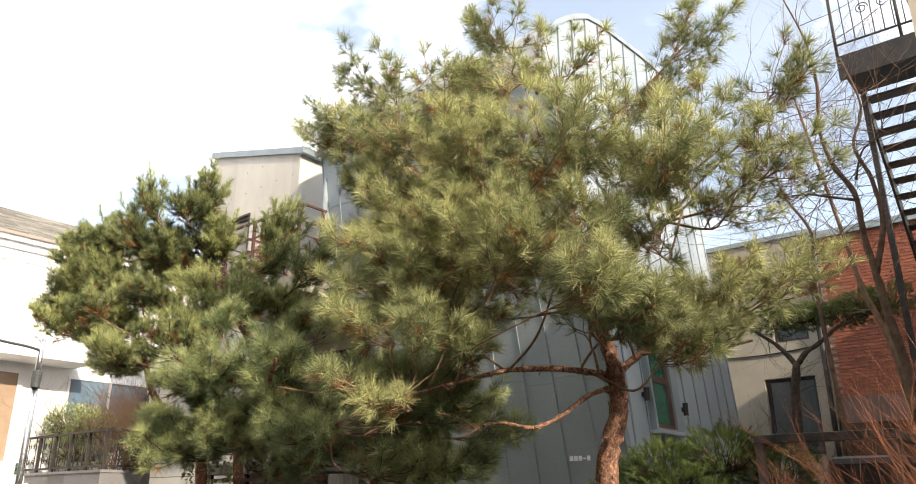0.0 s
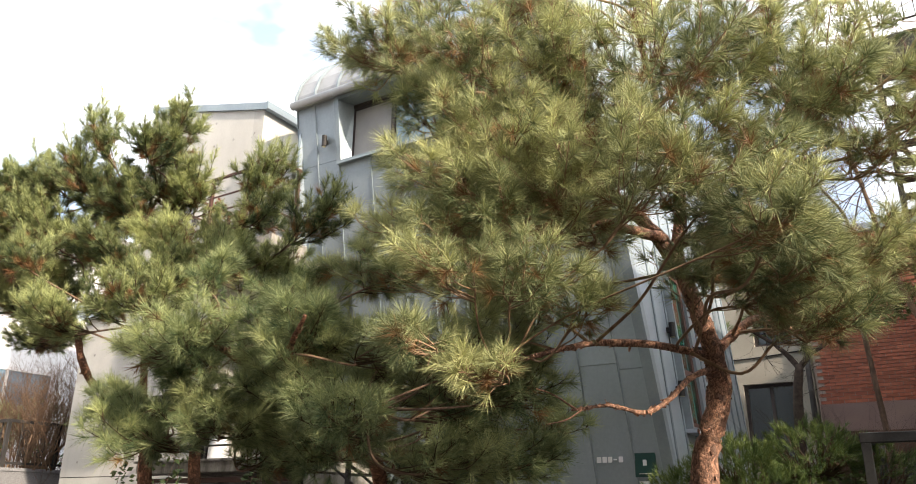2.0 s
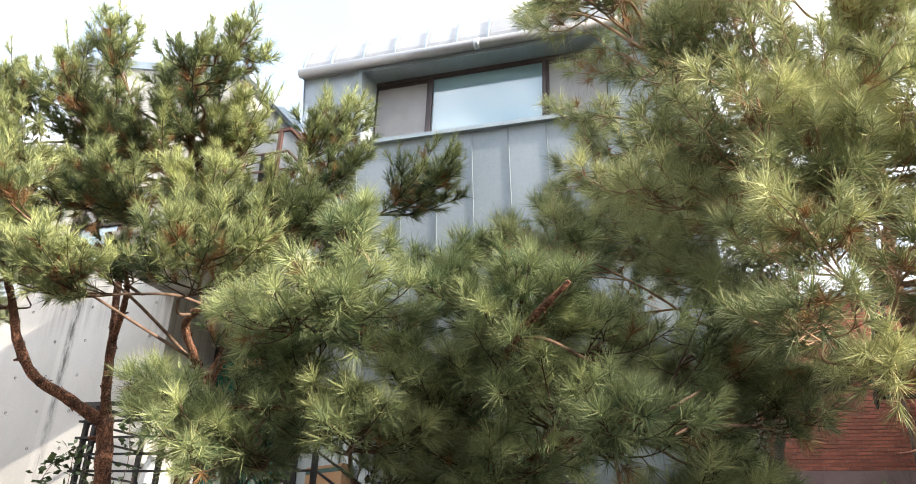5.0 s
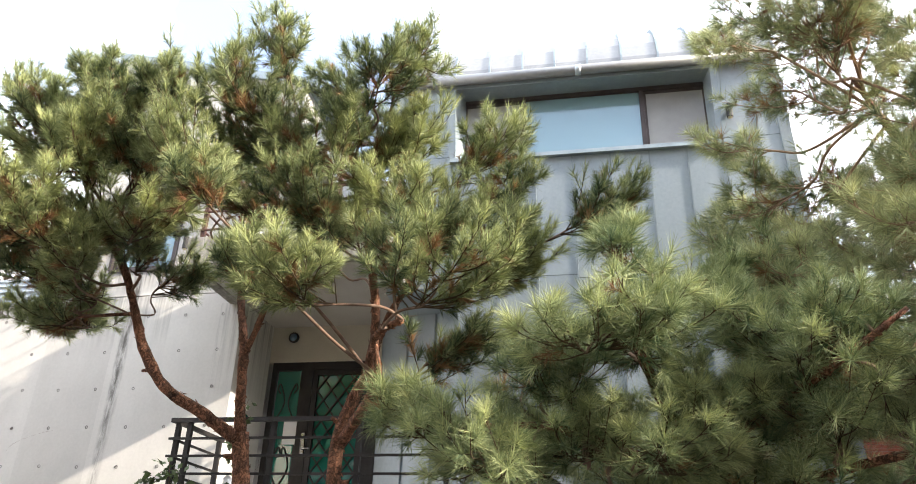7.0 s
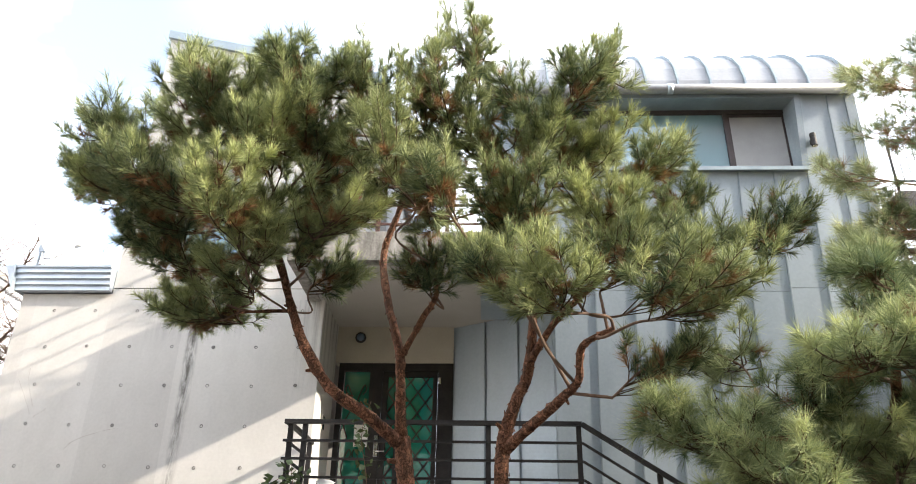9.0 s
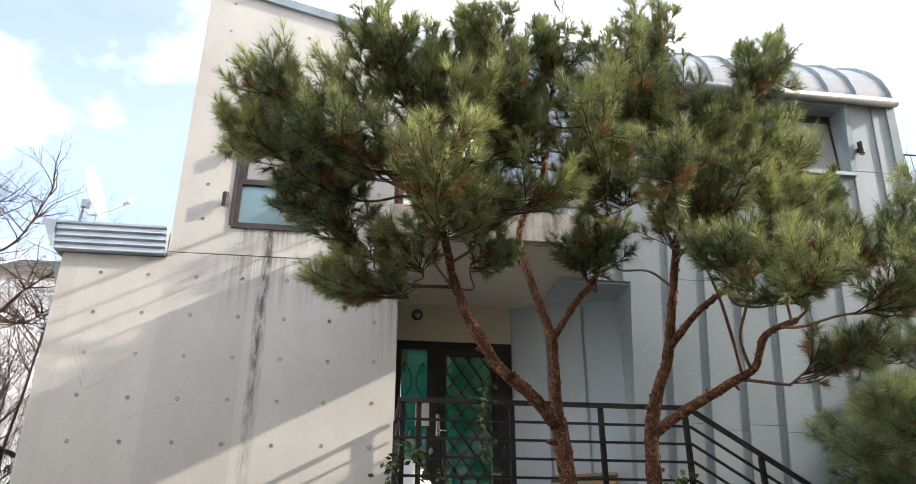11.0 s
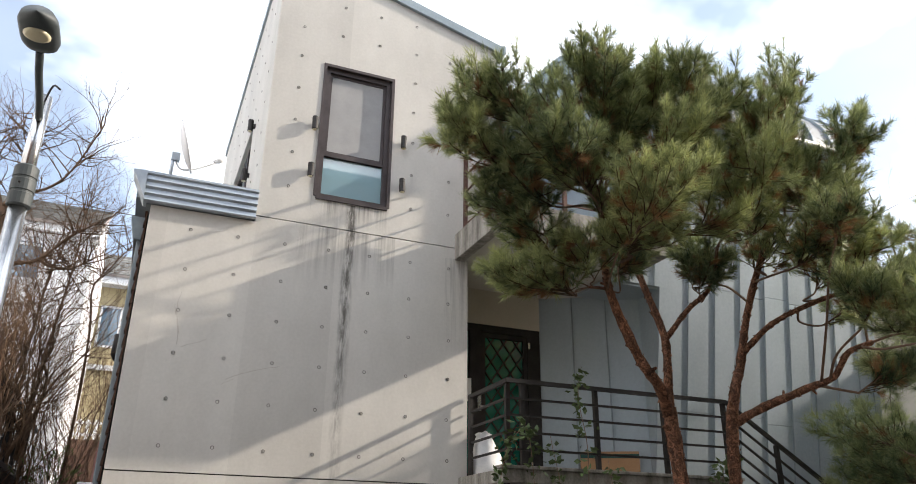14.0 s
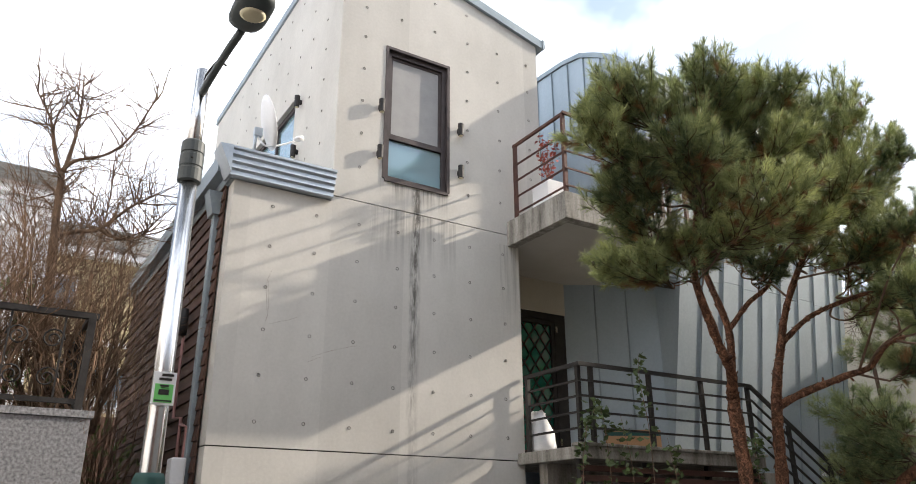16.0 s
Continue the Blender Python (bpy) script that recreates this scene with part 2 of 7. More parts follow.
    mx = node(t, "ShaderNodeMixRGB")
    mx.inputs["Color2"].default_value = (0.06, 0.052, 0.044, 1)
    lim = m2("MINIMUM", dirt, 0.82)
    t.links.new(lim, mx.inputs["Fac"])
    # pale formwork panels, 0.9 m wide, each a little different
    cell = m2("FLOOR", m2("DIVIDE", m2("ADD", sep.outputs["X"], 0.25), 0.92), 0)
    wn = node(t, "ShaderNodeTexWhiteNoise", noise_dimensions="1D")
    t.links.new(cell, wn.inputs["W"])
    hv = node(t, "ShaderNodeHueSaturation")
    rr = node(t, "ShaderNodeMapRange")
    rr.inputs["To Min"].default_value, rr.inputs["To Max"].default_value = 0.93, 1.05
    t.links.new(wn.outputs["Value"], rr.inputs["Value"])
    t.links.new(rr.outputs["Result"], hv.inputs["Value"])
    t.links.new(base, hv.inputs["Color"])
    t.links.new(hv.outputs["Color"], mx.inputs["Color1"])
    t.links.new(mx.outputs["Color"], p.inputs["Base Color"])
    return m


CONCRETE = concrete_material()


def bark_material(name, a, b):
    """Scaly pine bark: grey-brown plates with dark cracks, orange where the plates have fallen."""
    m = material(name, a, b, 0.9, 0.0, 14, 90, 0.5, 0.15, (1, 1, 0.4))
    t = m.node_tree
    p = t.nodes["Principled BSDF"]
    base = p.inputs["Base Color"].links[0].from_socket
    geo = node(t, "ShaderNodeNewGeometry")
    mp = node(t, "ShaderNodeMapping")
    mp.inputs["Scale"].default_value = (1, 1, 0.42)
    wob = node(t, "ShaderNodeTexNoise", Scale=18.0, Detail=3.0)
    mixv = node(t, "ShaderNodeMixRGB")
    mixv.inputs["Fac"].default_value = 0.13
    t.links.new(geo.outputs["Position"], wob.inputs["Vector"])
    t.links.new(geo.outputs["Position"], mixv.inputs["Color1"])
    t.links.new(wob.outputs["Color"], mixv.inputs["Color2"])
    t.links.new(mixv.outputs["Color"], mp.inputs["Vector"])
    vo = node(t, "ShaderNodeTexVoronoi", feature="DISTANCE_TO_EDGE", Scale=46.0)
    vc = node(t, "ShaderNodeTexVoronoi", feature="F1", Scale=46.0)
    for v in (vo, vc):
        t.links.new(mp.outputs["Vector"], v.inputs["Vector"])
    crack = ramp(t, (0.0, (0.05, 0.028, 0.02)), (0.16, (1, 1, 1)))
    t.links.new(vo.outputs["Distance"], crack.inputs["Fac"])
    plates = ramp(t, (0.2, (0.55, 0.55, 0.57)), (0.5, (1.0, 0.92, 0.86)), (0.8, (1.35, 1.2, 1.1)))
    t.links.new(vc.outputs["Color"], plates.inputs["Fac"])
    m1 = node(t, "ShaderNodeMixRGB", blend_type="MULTIPLY")
    m1.inputs["Fac"].default_value = 1.0
    t.links.new(base, m1.inputs["Color1"])
    t.links.new(plates.outputs["Color"], m1.inputs["Color2"])
    m2 = node(t, "ShaderNodeMixRGB", blend_type="MULTIPLY")
    m2.inputs["Fac"].default_value = 0.75
    t.links.new(m1.outputs["Color"], m2.inputs["Color1"])
    t.links.new(crack.outputs["Color"], m2.inputs["Color2"])
    t.links.new(m2.outputs["Color"], p.inputs["Base Color"])
    bp = node(t, "ShaderNodeBump", Strength=0.9, Distance=0.012)
    t.links.new(vo.outputs["Distance"], bp.inputs["Height"])
    t.links.new(bp.outputs["Normal"], p.inputs["Normal"])
    return m


BARK = bark_material("red_pine_bark", (0.12, 0.074, 0.055), (0.42, 0.225, 0.145))
PALE_BARK = bark_material("white_pine_bark", (0.20, 0.125, 0.098), (0.60, 0.37, 0.27))
SLAB = material("weathered_slab", (0.10, 0.092, 0.078), (0.46, 0.43, 0.385), 0.85, 0.0, 3.0, 40, 0.2, 0.25, (3, 3, 0.5))
SOFFIT = material("soffit_paint", (0.44, 0.41, 0.37), (0.53, 0.50, 0.46), 0.85, 0.0, 1.2, 40, 0.05)


def needle_material(name, a, b, dry=0.06):
    """Needles: green to yellow-green from tuft to tuft by the tone attribute, some of them brown, with light passing
    through.
    """
    m = bpy.data.materials.new(name)
    m.use_nodes = True
    t = m.node_tree
    p = t.nodes["Principled BSDF"]
    at = node(t, "ShaderNodeAttribute", attribute_name="tone")
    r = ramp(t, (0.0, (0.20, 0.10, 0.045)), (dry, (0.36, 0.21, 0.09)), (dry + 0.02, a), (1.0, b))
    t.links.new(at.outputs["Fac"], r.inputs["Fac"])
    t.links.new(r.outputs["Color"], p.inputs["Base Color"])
    p.inputs["Roughness"].default_value, p.inputs["Specular IOR Level"].default_value = 0.5, 0.25
    tr = node(t, "ShaderNodeBsdfTranslucent")
    t.links.new(r.outputs["Color"], tr.inputs["Color"])
    mix = node(t, "ShaderNodeMixShader")
    mix.inputs["Fac"].default_value = 0.16
    out = t.nodes["Material Output"]
    t.links.new(p.outputs["BSDF"], mix.inputs[1])
    t.links.new(tr.outputs["BSDF"], mix.inputs[2])
    t.links.new(mix.outputs["Shader"], out.inputs["Surface"])
    return m


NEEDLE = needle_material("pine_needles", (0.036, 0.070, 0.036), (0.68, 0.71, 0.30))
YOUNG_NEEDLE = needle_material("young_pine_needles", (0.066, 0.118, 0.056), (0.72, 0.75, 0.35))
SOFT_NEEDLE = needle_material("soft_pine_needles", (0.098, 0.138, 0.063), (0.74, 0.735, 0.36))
NEEDLE_DARK = needle_material("juniper_needles", (0.045, 0.085, 0.026), (0.22, 0.27, 0.08), 0.02)
PALE_TWIG = material("pale_pine_twig", (0.16, 0.10, 0.06), (0.42, 0.28, 0.18), 0.85, 0.0, 12, 80, 0.3, 0.2)


# ---- building blocks ----
def mesh_of(name, verts, faces, mat, smooth=False):
    me = bpy.data.meshes.new(name)
    me.from_pydata([tuple(v) for v in verts], [], faces)
    me.materials.append(mat)
    if smooth:
        me.polygons.foreach_set("use_smooth", [True] * len(me.polygons))
    me.update()
    return me


def finish(name, bm, mat, smooth=False):
    me = bpy.data.meshes.new(name)
    bmesh.ops.recalc_face_normals(bm, faces=bm.faces)
    bm.to_mesh(me)
    bm.free()
    me.materials.append(mat)
    if smooth:
        me.polygons.foreach_set("use_smooth", [True] * len(me.polygons))
    return me


def part(name, bm, mat, parent=None, label="", smooth=False):
    """Links a bmesh or a mesh as one object, under its thing."""
    me = finish(name, bm, mat, smooth) if isinstance(bm, bmesh.types.BMesh) else bm
    ob = new(name, me)
    if parent:
        ob.parent = parent
    if label:
        tagged(ob, label)
    return ob


def thing(name, label, category, group="", kind="", at=(0, 0, 0)):
    ob = new(name)
    ob.empty_display_size = 0.1
    ob.location = at
    return tagged(ob, label, category, group, kind)


def solid(x0, x1, y0, y1, z0, z1, bm=None, bevel=0.0):
    bm = bm or bmesh.new()
    vs = [bm.verts.new((x, y, z)) for z in (z0, z1) for y in (y0, y1) for x in (x0, x1)]
    fs = [bm.faces.new([vs[k] for k in q]) for q in ((0, 2, 3, 1), (4, 5, 7, 6), (0, 1, 5, 4), (2, 6, 7, 3), (0, 4, 6, 2), (1, 3, 7, 5))]
    if bevel:
        bmesh.ops.bevel(bm, geom=list({e for f in fs for e in f.edges}), offset=bevel, segments=2, affect="EDGES", profile=0.5)
    return bm


def prism(poly, axis, a, b, bm=None):
    """A polygon of (u, v) pushed along an axis from a to b. x: (y, z); y: (x, z); z: (x, y)."""
    bm = bm or bmesh.new()
    put3 = {"x": lambda u, v, w: (w, u, v), "y": lambda u, v, w: (u, w, v), "z": lambda u, v, w: (u, v, w)}[axis]
    lo = [bm.verts.new(put3(u, v, a)) for u, v in poly]
    hi = [bm.verts.new(put3(u, v, b)) for u, v in poly]
    n = len(poly)
    bm.faces.new(lo)
    bm.faces.new(hi[::-1])
    for k in range(n):
        bm.faces.new((lo[k], hi[k], hi[(k + 1) % n], lo[(k + 1) % n]))
    return bm


def wall_panel(u0, u1, v0, v1, holes, axis, a, b):
    """A slab between a and b along the axis, u by v, with rectangular holes that go through it."""
    us = sorted({u0, u1, *[h[0] for h in holes], *[h[1] for h in holes]})
    vs = sorted({v0, v1, *[h[2] for h in holes], *[h[3] for h in holes]})
    bm = bmesh.new()
    put3 = {"x": lambda u, v, w: (w, u, v), "y": lambda u, v, w: (u, w, v), "z": lambda u, v, w: (u, v, w)}[axis]
    grid = {}

    def vert(u, v, w):
        key = (round(u, 5), round(v, 5), w)
        if key not in grid:
            grid[key] = bm.verts.new(put3(u, v, w))
        return grid[key]

    def full(i, j):
        if not (0 <= i < len(us) - 1 and 0 <= j < len(vs) - 1):
            return False
        cu, cv = (us[i] + us[i + 1]) / 2, (vs[j] + vs[j + 1]) / 2
        return not any(h[0] < cu < h[1] and h[2] < cv < h[3] for h in holes)

    for i in range(len(us) - 1):
        for j in range(len(vs) - 1):
            if not full(i, j):
                continue
            p, q, r, s = us[i], us[i + 1], vs[j], vs[j + 1]
            for w in (a, b):
                bm.faces.new([vert(*c, w) for c in ((p, r), (q, r), (q, s), (p, s))])
            for di, dj, c1, c2 in ((-1, 0, (p, r), (p, s)), (1, 0, (q, r), (q, s)), (0, -1, (p, r), (q, r)), (0, 1, (p, s), (q, s))):
                if not full(i + di, j + dj):
                    bm.faces.new([vert(*c1, a), vert(*c2, a), vert(*c2, b), vert(*c1, b)])
    return bm


def smooth_path(points, steps=5):
    """A rounded line through points."""
    pts = [Vector(p) for p in points]
    pts = [pts[0] * 2 - pts[1]] + pts + [pts[-1] * 2 - pts[-2]]
    out = []
    for k in range(1, len(pts) - 2):
        a, b, c, d = pts[k - 1:k + 3]
        for s in range(steps):
            t = s / steps
            out.append(0.5 * ((2 * b) + (c - a) * t + (2 * a - 5 * b + 4 * c - d) * t * t + (3 * b - a - 3 * c + d) * t ** 3))
    out.append(pts[-2])
    return out


def tube_arrays(points, radii, sides=8):
    """Vertices and faces of a tapered tube through points."""
    pts = [Vector(p) for p in points]
    verts, faces = [], []
    ref = Vector((0.31, 0.17, 0.93))
    for k, p in enumerate(pts):
        d = (pts[min(k + 1, len(pts) - 1)] - pts[max(k - 1, 0)]).normalized()
        if abs(d.dot(ref)) > 0.98:
            ref = Vector((1, 0, 0.1))
        u = d.cross(ref).normalized()
        v = d.cross(u).normalized()
        for s in range(sides):
            a = 2 * math.pi * s / sides
            verts.append(p + (u * math.cos(a) + v * math.sin(a)) * radii[k])
    for k in range(len(pts) - 1):
        for s in range(sides):
            s2 = (s + 1) % sides
            faces.append((k * sides + s, k * sides + s2, (k + 1) * sides + s2, (k + 1) * sides + s))
    faces.append(tuple(range(sides))[::-1])
    faces.append(tuple(range((len(pts) - 1) * sides, len(pts) * sides)))
    return verts, faces


def tube(name, points, radii, mat, sides=8, smooth=True):
    if isinstance(radii, (int, float)):
        radii = [radii] * len(points)
    return mesh_of(name, *tube_arrays(points, radii, sides), mat, smooth)


def tubes(name, runs, mat, sides=5):
    """Many tubes in one mesh; runs: pairs of points and radii."""
    verts, faces = [], []
    for points, radii in runs:
        v, f = tube_arrays(points, radii, sides)
        o = len(verts)
        verts += v
        faces += [tuple(i + o for i in q) for q in f]
    return mesh_of(name, verts, faces, mat, True)


def bar(p, q, half, bm=None):
    """A square bar from p to q."""
    bm = bm or bmesh.new()
    p, q = Vector(p), Vector(q)
    d = (q - p).normalized()
    u = d.cross(Vector((0, 0, 1)))
    u = (u if u.length > 0.05 else d.cross(Vector((0, 1, 0)))).normalized() * half
    v = d.cross(u).normalized() * half
    vs = [bm.verts.new(e + a * u + b * v) for e in (p, q) for a, b in ((-1, -1), (1, -1), (1, 1), (-1, 1))]
    for k in range(4):
        bm.faces.new((vs[k], vs[(k + 1) % 4], vs[4 + (k + 1) % 4], vs[4 + k]))
    bm.faces.new(vs[3::-1])
    bm.faces.new(vs[4:])
    return bm


# ---- ground ----
part("ground", solid(-400, 400, -400, 900, -0.4, 0.0), SOIL)
tagged(bpy.data.objects["ground"], "dark grey asphalt street and yard ground", "ground", kind="structure")

# ---- the concrete part of the house ----
concrete_house = thing("concrete_house", "pale fair-faced concrete house part with rows of tie holes", "house")
WX0, WX1, JZ = -0.44, 3.25, 5.1
part("lower_wall", wall_panel(WX0, WX1, 2.302, JZ - 0.012, [], "y", 0.0, 0.3), CONCRETE, concrete_house)
part("base_wall", wall_panel(WX0, WX1, 0.0, 2.29, [], "y", 0.004, 0.3), CONCRETE, concrete_house)
for z in (2.29, JZ - 0.01):
    part("joint_filler", solid(WX0 + 0.01, WX1 - 0.01, 0.03, 0.28, z - 0.012, z + 0.014), DARK_METAL, concrete_house)
BX0, BX1, BD = 0.655, 3.67, 6.2


def roof_z(x):
    return 8.95 - 0.262 * (x - 0.66)


CW = (1.305, 2.168, 5.465, 7.28)
bm_front = wall_panel(BX0, BX1, JZ, 7.7, [CW], "y", 0.0, 0.25)
part("upper_wall", bm_front, CONCRETE, concrete_house)
part("upper_gable", prism([(BX0, 7.7), (BX1, 7.7), (BX1, roof_z(BX1)), (BX0, roof_z(BX0))], "y", 0.0, 0.25), CONCRETE, concrete_house)
SWN = (1.55, 3.6, 5.35, 7.15)
part("upper_side_wall", wall_panel(0.25, BD, JZ, roof_z(BX0), [SWN], "x", BX0, BX0 + 0.2), CONCRETE, concrete_house)
part("upper_back_wall", prism([(BX0 + 0.2, 0.0), (BX1, 0.0), (BX1, roof_z(BX1)), (BX0 + 0.2, roof_z(BX0 + 0.2))], "y", BD - 0.2, BD), CONCRETE, concrete_house)
part("upper_right_wall", wall_panel(0.25, BD - 0.2, JZ, roof_z(BX1), [(0.75, 1.65, 5.3, 7.35)], "x", BX1 - 0.2, BX1), CONCRETE, concrete_house)
rz = lambda x, d: roof_z(x) + d
part("roof_slab", prism([(BX0 - 0.03, rz(BX0 - 0.03, 0.0)), (BX1 + 0.09, rz(BX1 + 0.09, 0.0)), (BX1 + 0.09, rz(BX1 + 0.09, 0.13)), (BX0 - 0.03, rz(BX0 - 0.03, 0.13))], "y", -0.05, BD + 0.05), ZINC_TRIM, concrete_house)
part("roof_gutter", prism([(BX1 + 0.092, rz(BX1 + 0.09, -0.02)), (BX1 + 0.13, rz(BX1 + 0.13, 0.02)), (BX1 + 0.13, rz(BX1 + 0.13, 0.15)), (BX1 + 0.092, rz(BX1 + 0.09, 0.15))], "y", -0.06, BD + 0.05), ZINC_TRIM, concrete_house)
# the side of the ground floor: brown boards, sloping eave, recess of the porch
part("porch_side_wall", solid(WX1 - 0.25, WX1, 0.3, 0.94, 0.0, 4.95), CONCRETE, concrete_house)
part("porch_back_wall", wall_panel(WX1, 4.75, 4.47, 4.95, [], "y", 0.94, 1.1), CREAM, concrete_house)
part("inner_wall", solid(WX0 + 0.02, WX0 + 0.16, 0.32, 5.55, 0.0, 5.0), MORTAR, concrete_house)
part("lower_roof", solid(WX0 - 0.05, BX0, 0.0, 5.6, 5.02, 5.12), ZINC_TRIM, concrete_house)


def tie_holes():
    """Round form-tie holes with a dark recess, each a shallow cup on the wall."""
    verts, faces = [], []
    n = 10
    for ring, (r, y) in enumerate(((0.020, -0.0025), (0.0135, -0.004), (0.012, 0.006))):
        for s in range(n):
            a = 2 * math.pi * s / n
            verts.append((r * math.cos(a), y, r * math.sin(a)))
    for ring in range(2):
        for s in range(n):
            faces.append((ring * n + s, ring * n + (s + 1) % n, (ring + 1) * n + (s + 1) % n, (ring + 1) * n + s))
    faces.append(tuple(range(2 * n, 3 * n)))
    return mesh_of("tie_hole", verts, faces, material("tie_hole_grout", (0.13, 0.12, 0.11), (0.26, 0.24, 0.22), 0.9, 0.0, 30, 90, 0.3, per="object"))


tie = tie_holes()
rng = random.Random(4)
for i in range(7):
    for j in range(6):
        z = 3.45 + 0.4535 * (3 - j)
        o = part("tie_hole", tie, None, concrete_house)
        o.location = (0.5 * i + rng.uniform(-0.008, 0.008), -0.0015, z + rng.uniform(-0.008, 0.008))
for i in range(6):
    for j in range(8):
        x, z = 0.98 + 0.5 * i, 5.52 + 0.4535 * j
        if CW[0] - 0.06 < x < CW[1] + 0.06 and CW[2] - 0.06 < z < CW[3] + 0.06 or z > roof_z(x) - 0.12:
            continue
        o = part("tie_hole", tie, None, concrete_house)
        o.location = (x + rng.uniform(-0.008, 0.008), -0.0015, z + rng.uniform(-0.008, 0.008))
for i in range(9):
    for j in range(8):
        y, z = 0.5 + 0.5 * i, 5.52 + 0.4535 * j
        if SWN[0] - 0.06 < y < SWN[1] + 0.06 and SWN[2] - 0.06 < z < SWN[3] + 0.06 or z > 8.8:
            continue
        o = part("tie_hole", tie, None, concrete_house)
        o.matrix_basis = pose(BX0 - 0.0015, y, z, 0, 0, -90)


def framed_window(name, x0, x1, z0, z1, y, depth, bars_x=(), bars_z=(), panes=(), w=0.055, mat=BRONZE, parent=None, label=""):
    """Frame with mullions and panes in a wall that faces -y; panes: material for each field, row by row from below."""
    win = thing(name, label, "window", kind="structure") if not parent else parent
    bm = bmesh.new()
    solid(x0, x1, y, y + depth, z0, z0 + w, bm)
    solid(x0, x1, y, y + depth, z1 - w, z1, bm)
    solid(x0, x0 + w, y, y + depth, z0 + w, z1 - w, bm)
    solid(x1 - w, x1, y, y + depth, z0 + w, z1 - w, bm)
    part("window_frame", bm, mat, win)
    xs = [x0 + w, *bars_x, x1 - w]
    zs = [z0 + w, *bars_z, z1 - w]
    for b in bars_x:
        part("mullion", solid(b - w * 0.5, b + w * 0.5, y + 0.004, y + depth - 0.004, z0 + w, z1 - w, None, 0.004), mat, win)
    for b in bars_z:
        part("transom", solid(x0 + w, x1 - w, y + 0.004, y + depth - 0.004, b - w * 0.5, b + w * 0.5, None, 0.004), mat, win)
    k = 0
    for j in range(len(zs) - 1):
        for i in range(len(xs) - 1):
            a, b, c, d = xs[i] + 0.02 * (i > 0), xs[i + 1] - 0.02 * (i < len(xs) - 2), zs[j] + 0.02 * (j > 0), zs[j + 1] - 0.02 * (j < len(zs) - 2)
            g = panes[k % len(panes)]
            if g is PANE_FLY:
                bm = bmesh.new()
                s = 0.035
                for q in ((a, b, c, c + s), (a, b, d - s, d), (a, a + s, c + s, d - s), (b - s, b, c + s, d - s)):
                    solid(q[0], q[1], y + 0.03, y + 0.055, q[2], q[3], bm)
                part("sash", bm, mat, win)
                part("screen_pane", solid(a + s, b - s, y + 0.04, y + 0.045, c + s, d - s), g, win, "fine grey insect screen")
            else:
                part("pane", solid(a, b, y + 0.04, y + 0.048, c, d), g, win)
            k += 1
    return win


cw = framed_window("window_1", *CW[:2], CW[2], CW[3], 0.035, 0.12, (), (6.06,), (PANE, PANE_FLY), 0.06, label="tall bronze-framed window with a screened upper sash")
part("window_sill", solid(CW[0] - 0.005, CW[1] + 0.005, -0.02, 0.035, CW[2] - 0.035, CW[2] + 0.004), BRONZE, cw)
part("window_reveal", wall_panel(CW[0] - 0.035, CW[1] + 0.035, CW[2] - 0.0, CW[3] + 0.035, [(CW[0] + 0.002, CW[1] - 0.002, CW[2] + 0.004, CW[3] - 0.002)], "y", -0.012, 0.034), BRONZE, cw)
part("blind", solid(CW[0] + 0.05, CW[1] - 0.05, 0.2, 0.21, 6.1, CW[3] - 0.05), CURTAIN, cw, "pale roller blind behind the glass")
room = part("room_back_wall", solid(BX0 + 0.25, BX1 - 0.25, 2.0, 2.06, JZ, 8.0), WHITE)
tagged(room, "plain white inner wall behind the window", "wall", kind="structure")

sw = thing("window_2", "dark-framed window in the concrete side wall", "window", kind="structure")
bm = bmesh.new()
for q in ((SWN[0], SWN[1], SWN[2], SWN[2] + 0.07), (SWN[0], SWN[1], SWN[3] - 0.07, SWN[3]), (SWN[0], SWN[0] + 0.07, SWN[2] + 0.07, SWN[3] - 0.07), (SWN[1] - 0.07, SWN[1], SWN[2] + 0.07, SWN[3] - 0.07), (2.45, 2.52, SWN[2] + 0.07, SWN[3] - 0.07)):
    solid(BX0 + 0.06, BX0 + 0.14, q[0], q[1], q[2], q[3], bm)
part("window_frame", bm, BRONZE, sw)
part("pane", solid(BX0 + 0.09, BX0 + 0.1, SWN[0] + 0.07, 2.45, SWN[2] + 0.07, SWN[3] - 0.07), PANE, sw)
part("pane", solid(BX0 + 0.09, BX0 + 0.1, 2.52, SWN[1] - 0.07, SWN[2] + 0.07, SWN[3] - 0.07), PANE, sw)


